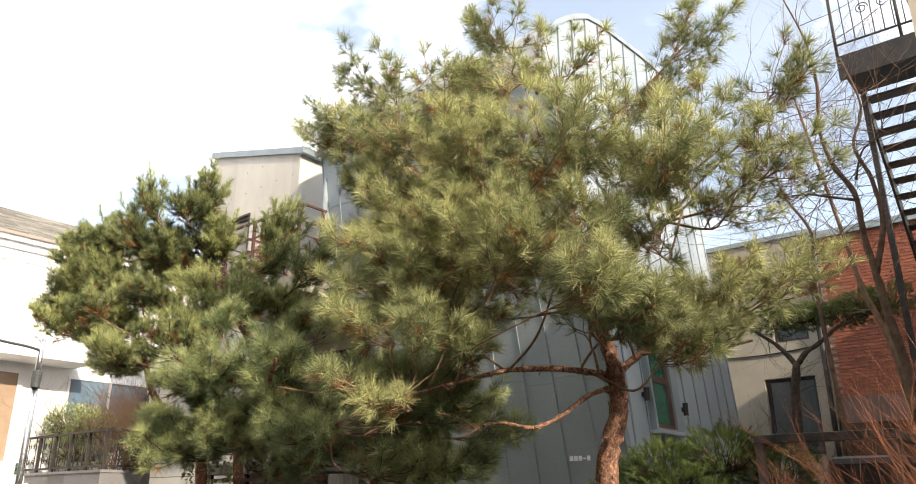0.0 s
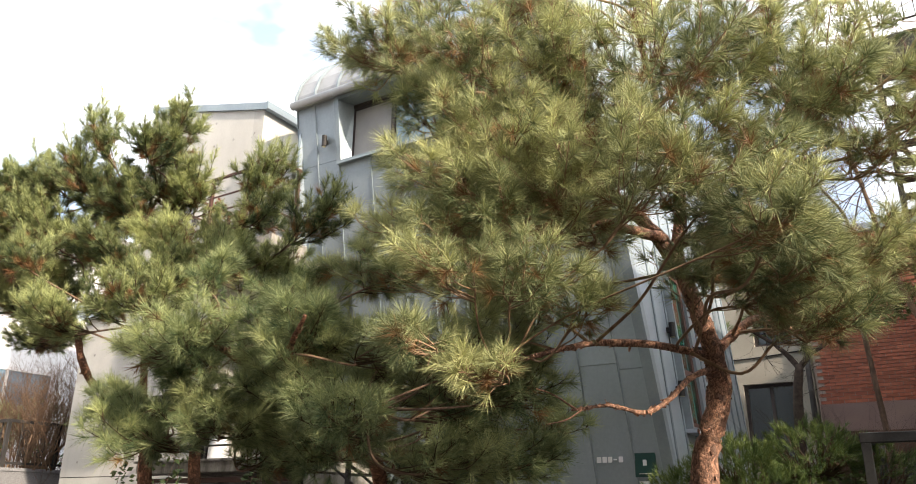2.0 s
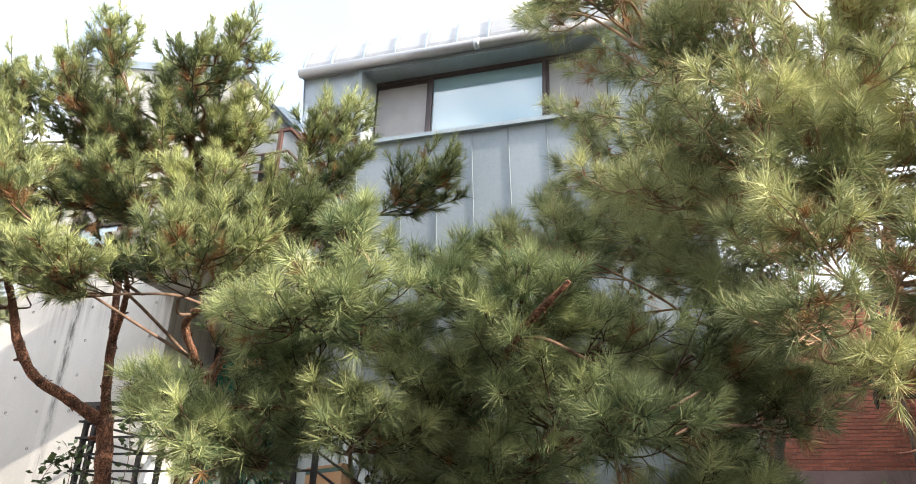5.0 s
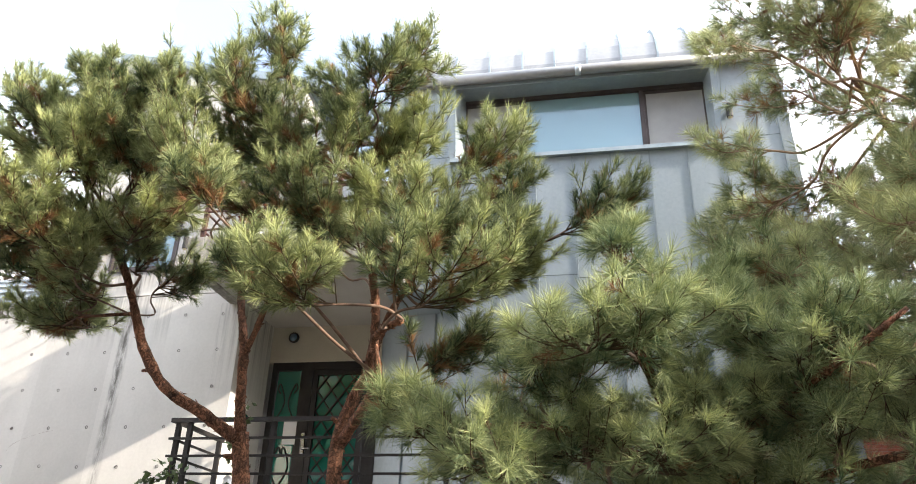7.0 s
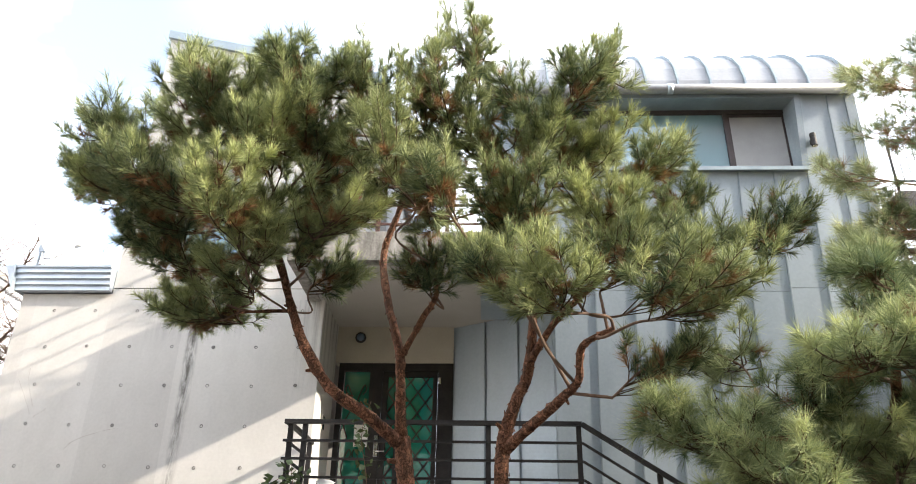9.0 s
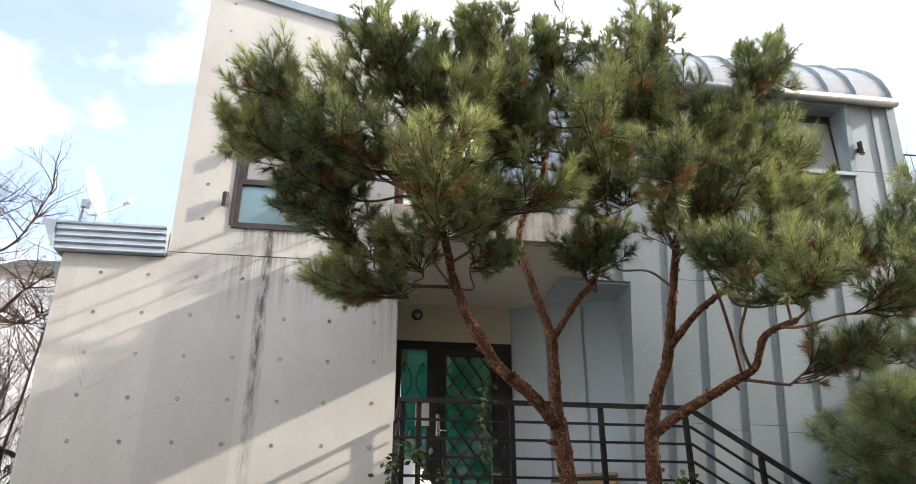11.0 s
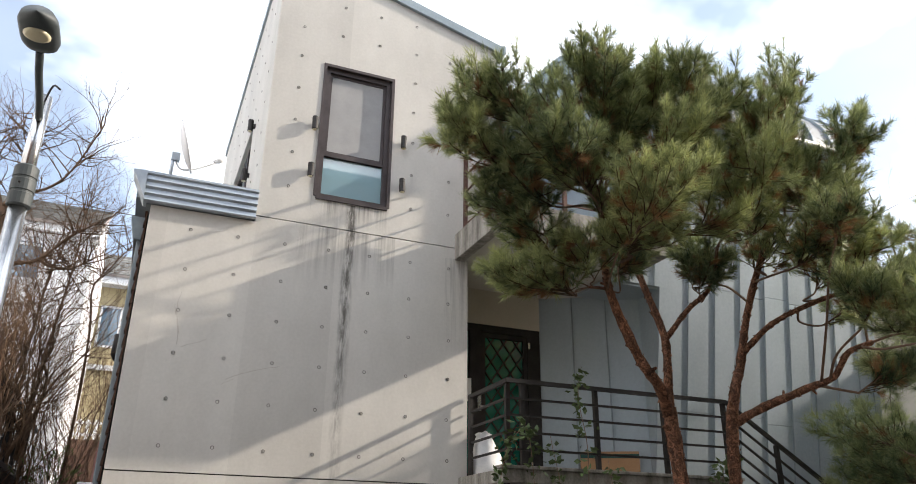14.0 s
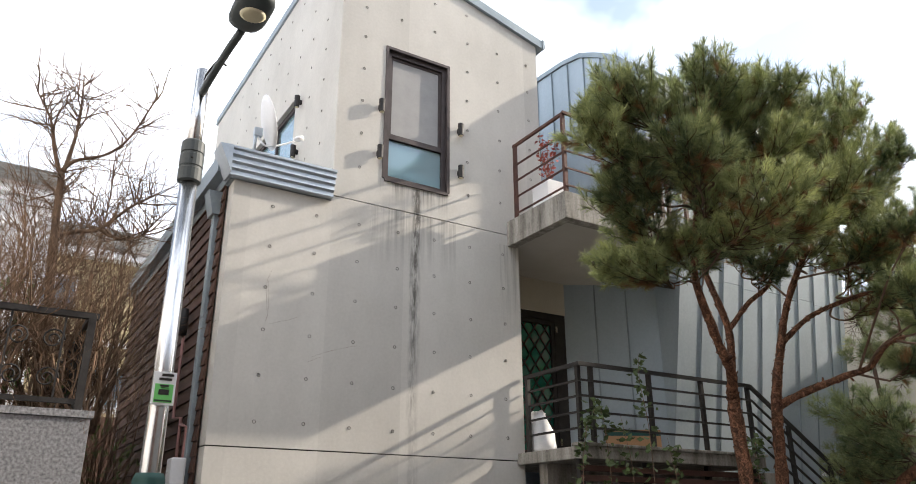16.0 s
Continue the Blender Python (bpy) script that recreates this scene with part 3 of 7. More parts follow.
def wall_lamp():
    """A small dark cylinder lamp on a bracket, facing -y, top and bottom caps."""
    lamp = thing("wall_lamp", "small dark cylindrical wall lamp on the facade", "wall lamp", "facade lamps")
    n, r, h = 14, 0.035, 0.085
    v, f = tube_arrays([(0, -0.065, -h), (0, -0.065, -h + 0.004), (0, -0.065, h - 0.05), (0, -0.065, h - 0.045), (0, -0.065, h)], [r * 0.9, r, r, r * 1.06, r * 1.06], n)
    part("shade", mesh_of("shade", v, f, DARK_METAL, False), None, lamp)
    part("bracket", solid(-0.02, 0.02, -0.04, 0.0, -0.03, 0.03, None, 0.004), DARK_METAL, lamp)
    part("lens", tube("lens", [(0, -0.065, -h - 0.006), (0, -0.065, -h)], 0.026, LAMP_GLOBE, 12), None, lamp, "small pale lens")
    return lamp


lamp0 = wall_lamp()
lamp0.location = (1.207, 0.0, 6.39)
for p in ((1.207, 0.0, 5.76), (2.337, 0.0, 6.38), (2.337, 0.0, 5.78)):
    copy_thing(lamp0, pose(*p))
for y, z in ((1.3, 6.95), (1.3, 6.2), (3.75, 6.3)):
    copy_thing(lamp0, pose(BX0, y, z, 0, 0, -90))

# the ribbed gutter front over the low roof
gutter = thing("roof_gutter", "ribbed galvanised sheet gutter front above the concrete wall", "gutter")
prof = [(-0.03, 5.03)]
for k, z in enumerate((5.03, 5.10, 5.17, 5.24)):
    prof += [(-0.070 - 0.02 * k, z), (-0.084 - 0.02 * k, z + 0.008), (-0.080 - 0.02 * k, z + 0.022), (-0.076 - 0.02 * k, z + 0.056)]
prof += [(-0.16, 5.31), (-0.16, 5.335), (0.12, 5.335), (0.12, 5.03)]
part("front_sheet", prism(prof, "x", -0.52, 0.645), GALV, gutter)
part("end_cap", prism([(-0.52, 5.03), (-0.60, 5.2), (-0.66, 5.33), (-0.522, 5.34)], "y", -0.16, 0.12), GALV, gutter)
downpipe = thing("downpipe", "grey downpipe with a hopper at the wall's corner", "downpipe")
part("hopper", prism([(-0.62, 4.98), (-0.46, 4.98), (-0.475, 4.72), (-0.56, 4.72)], "y", 0.3, 0.5), ZINC_TRIM, downpipe)
part("pipe", solid(-0.53, -0.455, 0.35, 0.45, 0.0, 4.74, None, 0.012), ZINC_TRIM, downpipe)
eave = part("side_eave", prism([(0.1, 5.33), (5.6, 5.30), (5.6, 5.12), (0.1, 5.12)], "x", -0.60, -0.43), ZINC_TRIM)
tagged(eave, "dark metal eave along the side wall", "eave", kind="structure")
siding = thing("side_wall_boards", "brown horizontal boards on the side wall", "wall cladding", kind="structure")
for k in range(34):
    z = 0.15 + 0.147 * k
    part("board", prism([(WX0 - 0.02, z), (WX0 - 0.048, z), (WX0 - 0.03, z + 0.142), (WX0 - 0.02, z + 0.142)], "y", 0.2, 5.55), SIDING, siding)

# ---- porch: landing, stairs, rails, door ----
LZ, LY = 2.38, -1.12
porch = thing("porch_landing", "weathered concrete porch landing with slatted void below", "landing")
part("slab", solid(3.15, 6.12, LY, 0.93, LZ - 0.13, LZ, None, 0.008), SLAB, porch)
part("edge_cap", solid(3.12, 6.14, LY - 0.03, LY + 0.12, LZ + 0.001, LZ + 0.035, None, 0.006), SLAB, porch)
part("support_wall", solid(3.3, 6.0, -0.35, -0.2, 0.0, LZ - 0.13), SLAB, porch)
for k in range(11):
    z = LZ - 0.22 - 0.1 * k
    part("slat", solid(3.22, 6.08, LY + 0.07, LY + 0.1, z - 0.03, z + 0.03), RUST_METAL, porch)
for x in (3.24, 4.2, 5.2, 6.04):
    part("post", solid(x - 0.03, x + 0.03, LY + 0.1, LY + 0.16, 0.0, LZ - 0.13), DARK_METAL, porch)
stairs = thing("porch_stairs", "concrete porch stairs going down from the landing", "stairs")
for k in range(13):
    z = LZ - 0.178 * (k + 1)
    x = 6.14 + 0.285 * k
    part("step", solid(x, x + 0.31, LY + 0.06, 0.0, max(0, z - 0.3), z, None, 0.01), SLAB, stairs)


def railing(name, label, runs, posts, bottoms, mat, group, heights, half=0.012, post_half=0.018):
    """Flat bars along runs of (x, y, z of the foot); posts at places with their own feet."""
    r = thing(name, label, "railing", group)
    for a, b in runs:
        for k, h in enumerate(heights):
            w = half * (1.5 if k == len(heights) - 1 else 0.8)
            part("top_rail" if k == len(heights) - 1 else "rail_bar", bar((a[0], a[1], a[2] + h), (b[0], b[1], b[2] + h), w), mat, r)
    for p in posts:
        part("post", bar((p[0], p[1], p[2]), (p[0], p[1], p[2] + heights[-1] - 0.01), post_half), mat, r)
    return r


H5 = (0.20, 0.37, 0.54, 0.71, 0.89)
F = LZ
railing("porch_railing", "dark painted steel railing of five bars round the porch", [((3.27, -0.02, F), (3.25, -1.05, F)), ((3.22, -1.05, F), (6.08, -1.05, F)), ((6.08, -1.05, F), (8.6, -1.05, F - 1.57))],
        [(3.26, -0.08, F), (3.27, -0.99, F), (3.42, -1.03, F), (4.31, -1.03, F), (5.19, -1.03, F), (6.05, -1.03, F), (6.78, -1.03, F - 0.44), (7.55, -1.03, F - 0.92), (8.35, -1.03, F - 1.42)], None, DARK_METAL, "", H5, 0.014, 0.023)

door = thing("door_1", "dark steel entrance door with green glass and a lattice", "door", kind="structure")
DX0, DX1, DZ1, DY = 3.30, 4.75, 4.47, 0.955
bm = bmesh.new()
for q in ((DX0, DX1, DZ1 - 0.1, DZ1), (DX0, DX0 + 0.07, LZ, DZ1 - 0.1), (DX1 - 0.19, DX1, LZ, DZ1 - 0.1), (3.70, 3.86, LZ, DZ1 - 0.1), (DX0 + 0.07, 3.70, LZ, LZ + 0.14)):
    solid(q[0], q[1], DY, DY + 0.1, q[2], q[3], bm)
part("door_frame", bm, DARK_METAL, door)
leaf = part("door_leaf", wall_panel(3.865, 4.555, LZ + 0.01, DZ1 - 0.105, [(3.93, 4.50, LZ + 0.16, DZ1 - 0.17)], "y", DY + 0.01, DY + 0.06), DARK_METAL, door)
part("pane", solid(3.93, 4.50, DY + 0.045, DY + 0.052, LZ + 0.16, DZ1 - 0.17), PANE_GREEN, leaf)
part("side_pane", solid(3.375, 3.695, DY + 0.045, DY + 0.052, LZ + 0.15, DZ1 - 0.105), PANE_GREEN, door)


def lattice(x0, x1, z0, z1, y, step):
    """Crossed flat bars cut to the field, each its own mesh."""
    got = []
    w, h = x1 - x0, z1 - z0
    k = 1.35
    for s in (1, -1):
        n = int((w * k + h) / step) + 1
        for i in range(1, n):
            c = i * step
            pts = []
            for x in (0.0, w):
                z = c - k * x if s == 1 else c - k * (w - x)
                pts.append([x, z])
            (xa, za), (xb, zb) = pts
            clipped = []
            for (xc, zc), (xo, zo) in (((xa, za), (xb, zb)), ((xb, zb), (xa, za))):
                if zc < 0:
                    xc, zc = xc + (xo - xc) * (0 - zc) / (zo - zc), 0
                if zc > h:
                    xc, zc = xc + (xo - xc) * (h - zc) / (zo - zc), h
                clipped.append((xc, zc))
            if abs(clipped[0][0] - clipped[1][0]) > 0.03 and min(za, zb) < h and max(za, zb) > 0:
                got.append(bar((x0 + clipped[0][0], y, z0 + clipped[0][1]), (x0 + clipped[1][0], y, z0 + clipped[1][1]), 0.0085))
    return got


for b in lattice(3.93, 4.50, LZ + 0.16, DZ1 - 0.17, DY + 0.03, 0.26):
    part("lattice_bar", b, DARK_METAL, leaf)
for x, z, up in ((3.46, LZ + 0.35, 1), (3.60, LZ + 0.35, -1), (3.46, LZ + 1.15, -1), (3.60, LZ + 1.15, 1)):
    curl = smooth_path([(x, DY + 0.03, z), (x + 0.05 * up, DY + 0.03, z + 0.18), (x - 0.045 * up, DY + 0.03, z + 0.42), (x + 0.03 * up, DY + 0.03, z + 0.66), (x + 0.06 * up, DY + 0.03, z + 0.60), (x + 0.02 * up, DY + 0.03, z + 0.54)], 5)
    part("iron_curl", tube("iron_curl", curl, 0.0075, DARK_METAL, 6), None, door)
for z in (2.62, 4.2):
    part("hinge", solid(4.565, 4.60, DY - 0.012, DY - 0.001, z, z + 0.09, None, 0.003), STEEL, door)
lock = part("door_lock", solid(3.80, 3.855, DY - 0.03, DY - 0.001, 3.30, 3.56, None, 0.008), STEEL, door, "brushed steel digital lock")
part("lever", tube("lever", [(3.83, DY - 0.03, 3.36), (3.83, DY - 0.065, 3.36), (3.94, DY - 0.07, 3.36)], 0.011, STEEL, 8), None, lock)
notice = part("notice_sheet", solid(3.55, 3.72, DY - 0.006, DY - 0.002, 3.42, 3.72), WHITE)
tagged(notice, "white printed notice sheet on the side panel of the door", "notice")
meter = thing("porch_meter_disc", "small dark round plaque above the entrance door", "plaque")
part("disc", tube("disc", [(3.55, 0.938, 4.8), (3.55, 0.91, 4.8)], 0.07, DARK_METAL, 16), None, meter)
part("rim", tube("rim", [(3.55, 0.912, 4.8), (3.55, 0.905, 4.8)], 0.05, PANE_BLUE, 16), None, meter)
bell = part("doorbell", solid(WX1 + 0.001, WX1 + 0.02, 0.42, 0.52, 3.52, 3.68, None, 0.004), STEEL)
tagged(bell, "small steel doorbell panel on the porch side wall", "doorbell")

# ---- balcony over the porch ----
balcony = thing("balcony", "concrete balcony slab over the porch with a stained edge", "balcony")
part("slab", prism([(3.09, 0.94), (3.09, -1.16), (5.36, -1.16), (5.36, -0.3), (5.93, 0.1), (5.93, 0.4), (4.75, 0.99)], "z", 4.95, 5.0), SOFFIT, balcony)
part("edge_beam", solid(3.07, 5.38, -1.18, -1.04, 4.93, 5.27, None, 0.008), SLAB, balcony)
part("edge_beam", solid(3.07, 3.2, -1.04, -0.002, 4.93, 5.27, None, 0.008), SLAB, balcony)
part("edge_beam", solid(5.25, 5.38, -1.04, -0.5, 4.93, 5.27, None, 0.008), SLAB, balcony)
part("floor", solid(3.2, 5.3, -1.04, 2.5, 5.0, 5.12), SLAB, balcony)
BH = (0.12, 0.35, 0.58, 0.81, 1.1)
railing("balcony_railing", "rust-brown steel railing round the balcony", [((3.18, -0.04, 5.27), (3.18, -1.11, 5.27)), ((3.15, -1.11, 5.27), (5.33, -1.11, 5.27)), ((5.32, -1.11, 5.27), (5.32, -0.66, 5.27))],
        [(3.18, -0.08, 5.27), (3.18, -1.08, 5.27), (4.0, -1.11, 5.27), (4.75, -1.11, 5.27), (5.2, -1.11, 5.27), (5.32, -0.72, 5.27)], None, RUST_METAL, "", BH, 0.012, 0.022)
ceiling_lamp = thing("porch_ceiling_lamp", "round cream glass ceiling lamp under the balcony", "ceiling lamp")
n = 20
v, f = tube_arrays([(4.39, -0.55, 4.95), (4.39, -0.55, 4.92), (4.39, -0.55, 4.905), (4.39, -0.55, 4.885)], [0.15, 0.15, 0.13, 0.07], n)
part("globe", mesh_of("globe", v, f, LAMP_GLOBE, True), None, ceiling_lamp)
part("collar", tube("collar", [(4.39, -0.55, 4.949), (4.39, -0.55, 4.93)], 0.165, BRONZE, n), None, ceiling_lamp)

# ---- the zinc part of the house ----
zinc_house = thing("zinc_house", "blue-grey standing-seam zinc house part with a vaulted roof", "house")
SEAMS = [5.12, 5.47, 5.86, 6.42, 6.86, 7.29, 7.715, 8.14, 8.545, 8.93, 9.31, 9.62]
EZ = 7.42


def front_y(z):
    """The front wall leans out as it rises."""
    return -0.66 + 0.175 * max(0.0, 7.42 - z)


def right_x(z):
    return 9.62 + 0.082 * max(0.0, 7.4 - z)


def zx(x, z):
    """Seams spread to the right with the wall's lean."""
    s = max(0.0, (x - 6.5) / (9.62 - 6.5))
    return x + s * s * (right_x(z) - 9.62)


def zinc_strip(xa, xb, z0, z1, deep=0.02, steps=6):
    verts, faces = [], []
    for k in range(steps + 1):
        z = z0 + (z1 - z0) * k / steps
        y = front_y(z)
        verts += [(zx(xa, z), y, z), (zx(xb, z), y, z), (zx(xb, z), y + deep, z), (zx(xa, z), y + deep, z)]
    for k in range(steps):
        o = 4 * k
        for s in range(4):
            faces.append((o + s, o + (s + 1) % 4, o + 4 + (s + 1) % 4, o + 4 + s))
    faces += [(3, 2, 1, 0), tuple(4 * steps + s for s in range(4))]
    return mesh_of("panel", verts, faces, ZINC)


def seam_rib(x, z0, z1, steps=8):
    verts, faces = [], []
    for k in range(steps + 1):
        z = z0 + (z1 - z0) * k / steps
        y = front_y(z)
        for dx, dy in ((-0.007, 0.001), (-0.006, -0.014), (0.006, -0.014), (0.007, 0.001)):
            verts.append((zx(x, z) + dx, y + dy, z))
    for k in range(steps):
        o = 4 * k
        for s in range(3):
            faces.append((o + s, o + s + 1, o + 5 + s, o + 4 + s))
    return mesh_of("seam", verts, faces, ZINC_TRIM)


WZ0, WZ1 = 6.44, 7.37
for i in range(len(SEAMS) - 1):
    a, b = SEAMS[i], SEAMS[i + 1]
    window_here = 5.8 < (a + b) / 2 < 8.94
    top = WZ0 if window_here else EZ
    foot = 4.93 if a < 5.95 else 0.0
    cut = 4.98 if i % 2 else 5.02
    cut2 = 3.35 if i % 2 else 3.28
    levels = [foot] + [c for c in (cut2, cut, 6.5 if not window_here else 0) if foot + 0.1 < c < top - 0.1] + [top]
    for lo, hi in zip(levels, levels[1:]):
        part("panel", zinc_strip(a, b, lo + (0.006 if lo > foot else 0), hi), None, zinc_house)
    part("backing", zinc_strip(a, b, foot, top, 0.05), None, zinc_house).location = (0, 0.022, 0)
for i, x in enumerate(SEAMS):
    foot = 4.93 if x < 5.9 else 0.0
    part("seam", seam_rib(x, foot, WZ0 if 5.9 < x < 8.93 else EZ), None, zinc_house)
# below the balcony the front begins further in
part("panel", zinc_strip(5.95, 6.42, 0.0, 4.93), None, zinc_house)


def side_skin(name, x_of, y_list, z0, z1, mat, parent):
    """A standing-seam side wall; y_list: seam lines from front to back; the front edge follows the lean."""
    for i in range(len(y_list) - 1):
        verts, faces = [], []
        for k in range(7):
            z = z0 + (z1 - z0) * k / 6
            ya = front_y(z) if i == 0 else y_list[i]
            for y, dx in ((ya, 0), (y_list[i + 1], 0), (y_list[i + 1], -0.03), (ya, -0.03)):
                verts.append((x_of(z) + dx, y, z))
        for k in range(6):
            o = 4 * k
            for s in range(4):
                faces.append((o + s, o + (s + 1) % 4, o + 4 + (s + 1) % 4, o + 4 + s))
        faces += [(3, 2, 1, 0), (24, 25, 26, 27)]
        part("side_panel", mesh_of("side_panel", verts, faces, mat), None, parent)


# vault profile (y, z) from the eave over the crown to the back
VAULT = [(-0.70, 7.40), (-0.685, 7.62), (-0.60, 7.87), (-0.44, 8.11), (-0.2, 8.36), (0.08, 8.58), (0.36, 8.76), (0.68, 8.93), (1.1, 9.02), (2.4, 9.12), (4.12, 9.17)]


def vault_strip(xa, xb, lift=0.0, thick=0.04):
    verts, faces = [], []
    for k, (y, z) in enumerate(VAULT):
        p0, p1 = VAULT[max(0, k - 1)], VAULT[min(len(VAULT) - 1, k + 1)]
        d = Vector((p1[0] - p0[0], p1[1] - p0[1])).normalized()
        n_y, n_z = -d[1], d[0]
        for x in (xa, xb):
            verts.append((x, y + n_y * lift, z + n_z * lift))
        for x in (xb, xa):
            verts.append((x, y - n_y * thick, z - n_z * thick))
    for k in range(len(VAULT) - 1):
        o = 4 * k
        for s in range(4):
            faces.append((o + s, o + (s + 1) % 4, o + 4 + (s + 1) % 4, o + 4 + s))
    faces += [(3, 2, 1, 0), tuple(4 * (len(VAULT) - 1) + s for s in range(4))]
    return verts, faces


VX = [5.12, 5.5, 5.93, 6.35, 6.75, 7.14, 7.53, 7.93, 8.35, 8.73, 9.12, 9.62]
for a, b in zip(VX, VX[1:]):
    part("roof_panel", mesh_of("roof_panel", *vault_strip(a, b), ZINC_ROOF, False), None, zinc_house)
for x in VX:
    part("roof_seam", mesh_of("roof_seam", *vault_strip(x - 0.011, x + 0.011, 0.04), ZINC_TRIM, False), None, zinc_house)
part("eave_gutter", tube("eave_gutter", [(5.09, -0.74, EZ + 0.03), (9.64, -0.74, EZ + 0.02)], 0.062, ZINC_ROOF, 14), None, zinc_house, "round galvanised eave gutter")
part("gutter_collar", tube("gutter_collar", [(7.38, -0.74, EZ + 0.026), (7.45, -0.74, EZ + 0.026)], 0.067, GALV, 14), None, zinc_house)


def end_wall(x0, x1, lean):
    """The vaulted end of the house above the eave, in upright panels."""
    ys = [-0.66, -0.2, 0.2, 0.6, 1.0, 1.42, 1.84, 2.26, 2.68, 3.1, 3.52, 3.82, 4.1]

    def top_z(y):
        for (ya, za), (yb, zb) in zip(VAULT, VAULT[1:]):
            if ya <= y <= yb:
                return za + (zb - za) * (y - ya) / (yb - ya)
        return VAULT[-1][1] if y > 0 else VAULT[0][1]

    for a, b in zip(ys, ys[1:]):
        top = [(a + (b - a) * k / 3, top_z(a + (b - a) * k / 3) - 0.045) for k in (3, 2, 1, 0)]
        part("end_panel", prism([(a, 7.4), (b, 7.4), *top], "x", x0, x1), ZINC, zinc_house)
        part("seam", solid(*((x1, x1 + 0.026) if lean else (x0 - 0.026, x0)), b - 0.007, b + 0.007, 7.4, top_z(b) - 0.05), ZINC_TRIM, zinc_house)


end_wall(9.56, 9.6, True)
end_wall(5.14, 5.18, False)
RY = [-0.66, 0.45, 0.9, 1.3, 1.72, 2.14, 2.56, 2.98, 3.4, 3.75, 4.1]
side_skin("right", lambda z: right_x(z) + 0.0, RY, 0.0, 7.4, ZINC, zinc_house)
for y in RY[1:]:
    part("seam", mesh_of("seam", *tube_arrays([(right_x(0) + 0.008, y, 0), (right_x(7.4) + 0.008, y, 7.4)], [0.014, 0.014], 4), ZINC_TRIM), None, zinc_house)
# corner trim on the front's right end
v, f = [], []
for k in range(9):
    z = EZ * k / 8
    for dx, dy in ((-0.10, -0.018), (0.02, -0.018), (0.02, 0.10), (-0.10, 0.02)):
        v.append((right_x(z) + dx, front_y(z) + dy, z))
for k in range(8):
    for s in range(4):
        f.append((4 * k + s, 4 * k + (s + 1) % 4, 4 * k + 4 + (s + 1) % 4, 4 * k + 4 + s))
part("corner_trim", mesh_of("corner_trim", v, f, ZINC_TRIM), None, zinc_house)
part("back_wall", solid(5.2, 9.6, 4.06, 4.12, 0.0, 9.0), ZINC, zinc_house)
part("left_wall", solid(5.14, 5.18, -0.6, 4.1, 5.0, 7.42), ZINC, zinc_house)
# left return of the leaning front, above and beside the porch
poly = [(front_y(2.0) + 0.02, 2.0), (front_y(4.94) + 0.02, 4.94), (0.5, 4.94), (0.5, 2.0)]
part("porch_return", prism(poly, "x", 5.95, 5.99), ZINC, zinc_house)
part("overhang_soffit", solid(5.1, 5.949, -0.2, 0.5, 4.895, 4.925), ZINC, zinc_house)
# the angled zinc wall of the porch
pa, pb = Vector((4.75, 0.97)), Vector((5.948, 0.27))
for k in range(3):
    a, b = pa.lerp(pb, k / 3), pa.lerp(pb, (k + 1) / 3)
    nrm = Vector((-(b - a).y, (b - a).x)).normalized() * 0.03
    part("porch_panel", prism([tuple(a), tuple(b), tuple(b + nrm), tuple(a + nrm)], "z", 0.0, 4.95), ZINC, zinc_house)
    if k:
        part("seam", prism([tuple(a - Vector((0.007, 0.004))), tuple(a - nrm * 0.85), tuple(a - nrm * 0.85 + Vector((0.011, -0.006))), tuple(a + Vector((0.007, -0.004)))], "z", LZ, 4.948), ZINC_TRIM, zinc_house)

# the long window under the eave
zw = thing("window_3", "long bronze-framed window in a deep zinc surround", "window", kind="structure")
part("surround", solid(5.86, 8.98, -0.69, -0.40, WZ1 - 0.02, WZ1 + 0.06), ZINC_TRIM, zw)
part("surround", solid(5.86, 8.98, -0.545, -0.36, WZ0 - 0.03, WZ0 + 0.02), ZINC_TRIM, zw)
part("surround", prism([(5.855, -0.69), (5.93, -0.69), (6.02, -0.42), (5.855, -0.42)], "z", WZ0 + 0.02, WZ1 - 0.02), ZINC_TRIM, zw)
part("surround", prism([(8.985, -0.69), (8.91, -0.69), (8.86, -0.42), (8.985, -0.42)], "z", WZ0 + 0.02, WZ1 - 0.02), ZINC_TRIM, zw)
for q in list(zw.children):
    for vert in q.data.vertices:
        if vert.co.y < -0.6:
            vert.co.y += 0.175 * (WZ1 - min(vert.co.z, WZ1)) * 0.9
framed_window("window_3", 5.95, 8.93, WZ0 + 0.02, WZ1 - 0.02, -0.43, 0.09, (6.74, 8.14), (), (PANE_FLY, PANE, PANE_FLY), 0.05, parent=zw)
part("blind", solid(6.0, 8.88, -0.2, -0.19, WZ0, WZ1), CURTAIN, zw, "pale blind behind the glass")
copy_thing(lamp0, pose(5.66, front_y(6.79), 6.79))
copy_thing(lamp0, pose(9.07, front_y(6.78), 6.78))

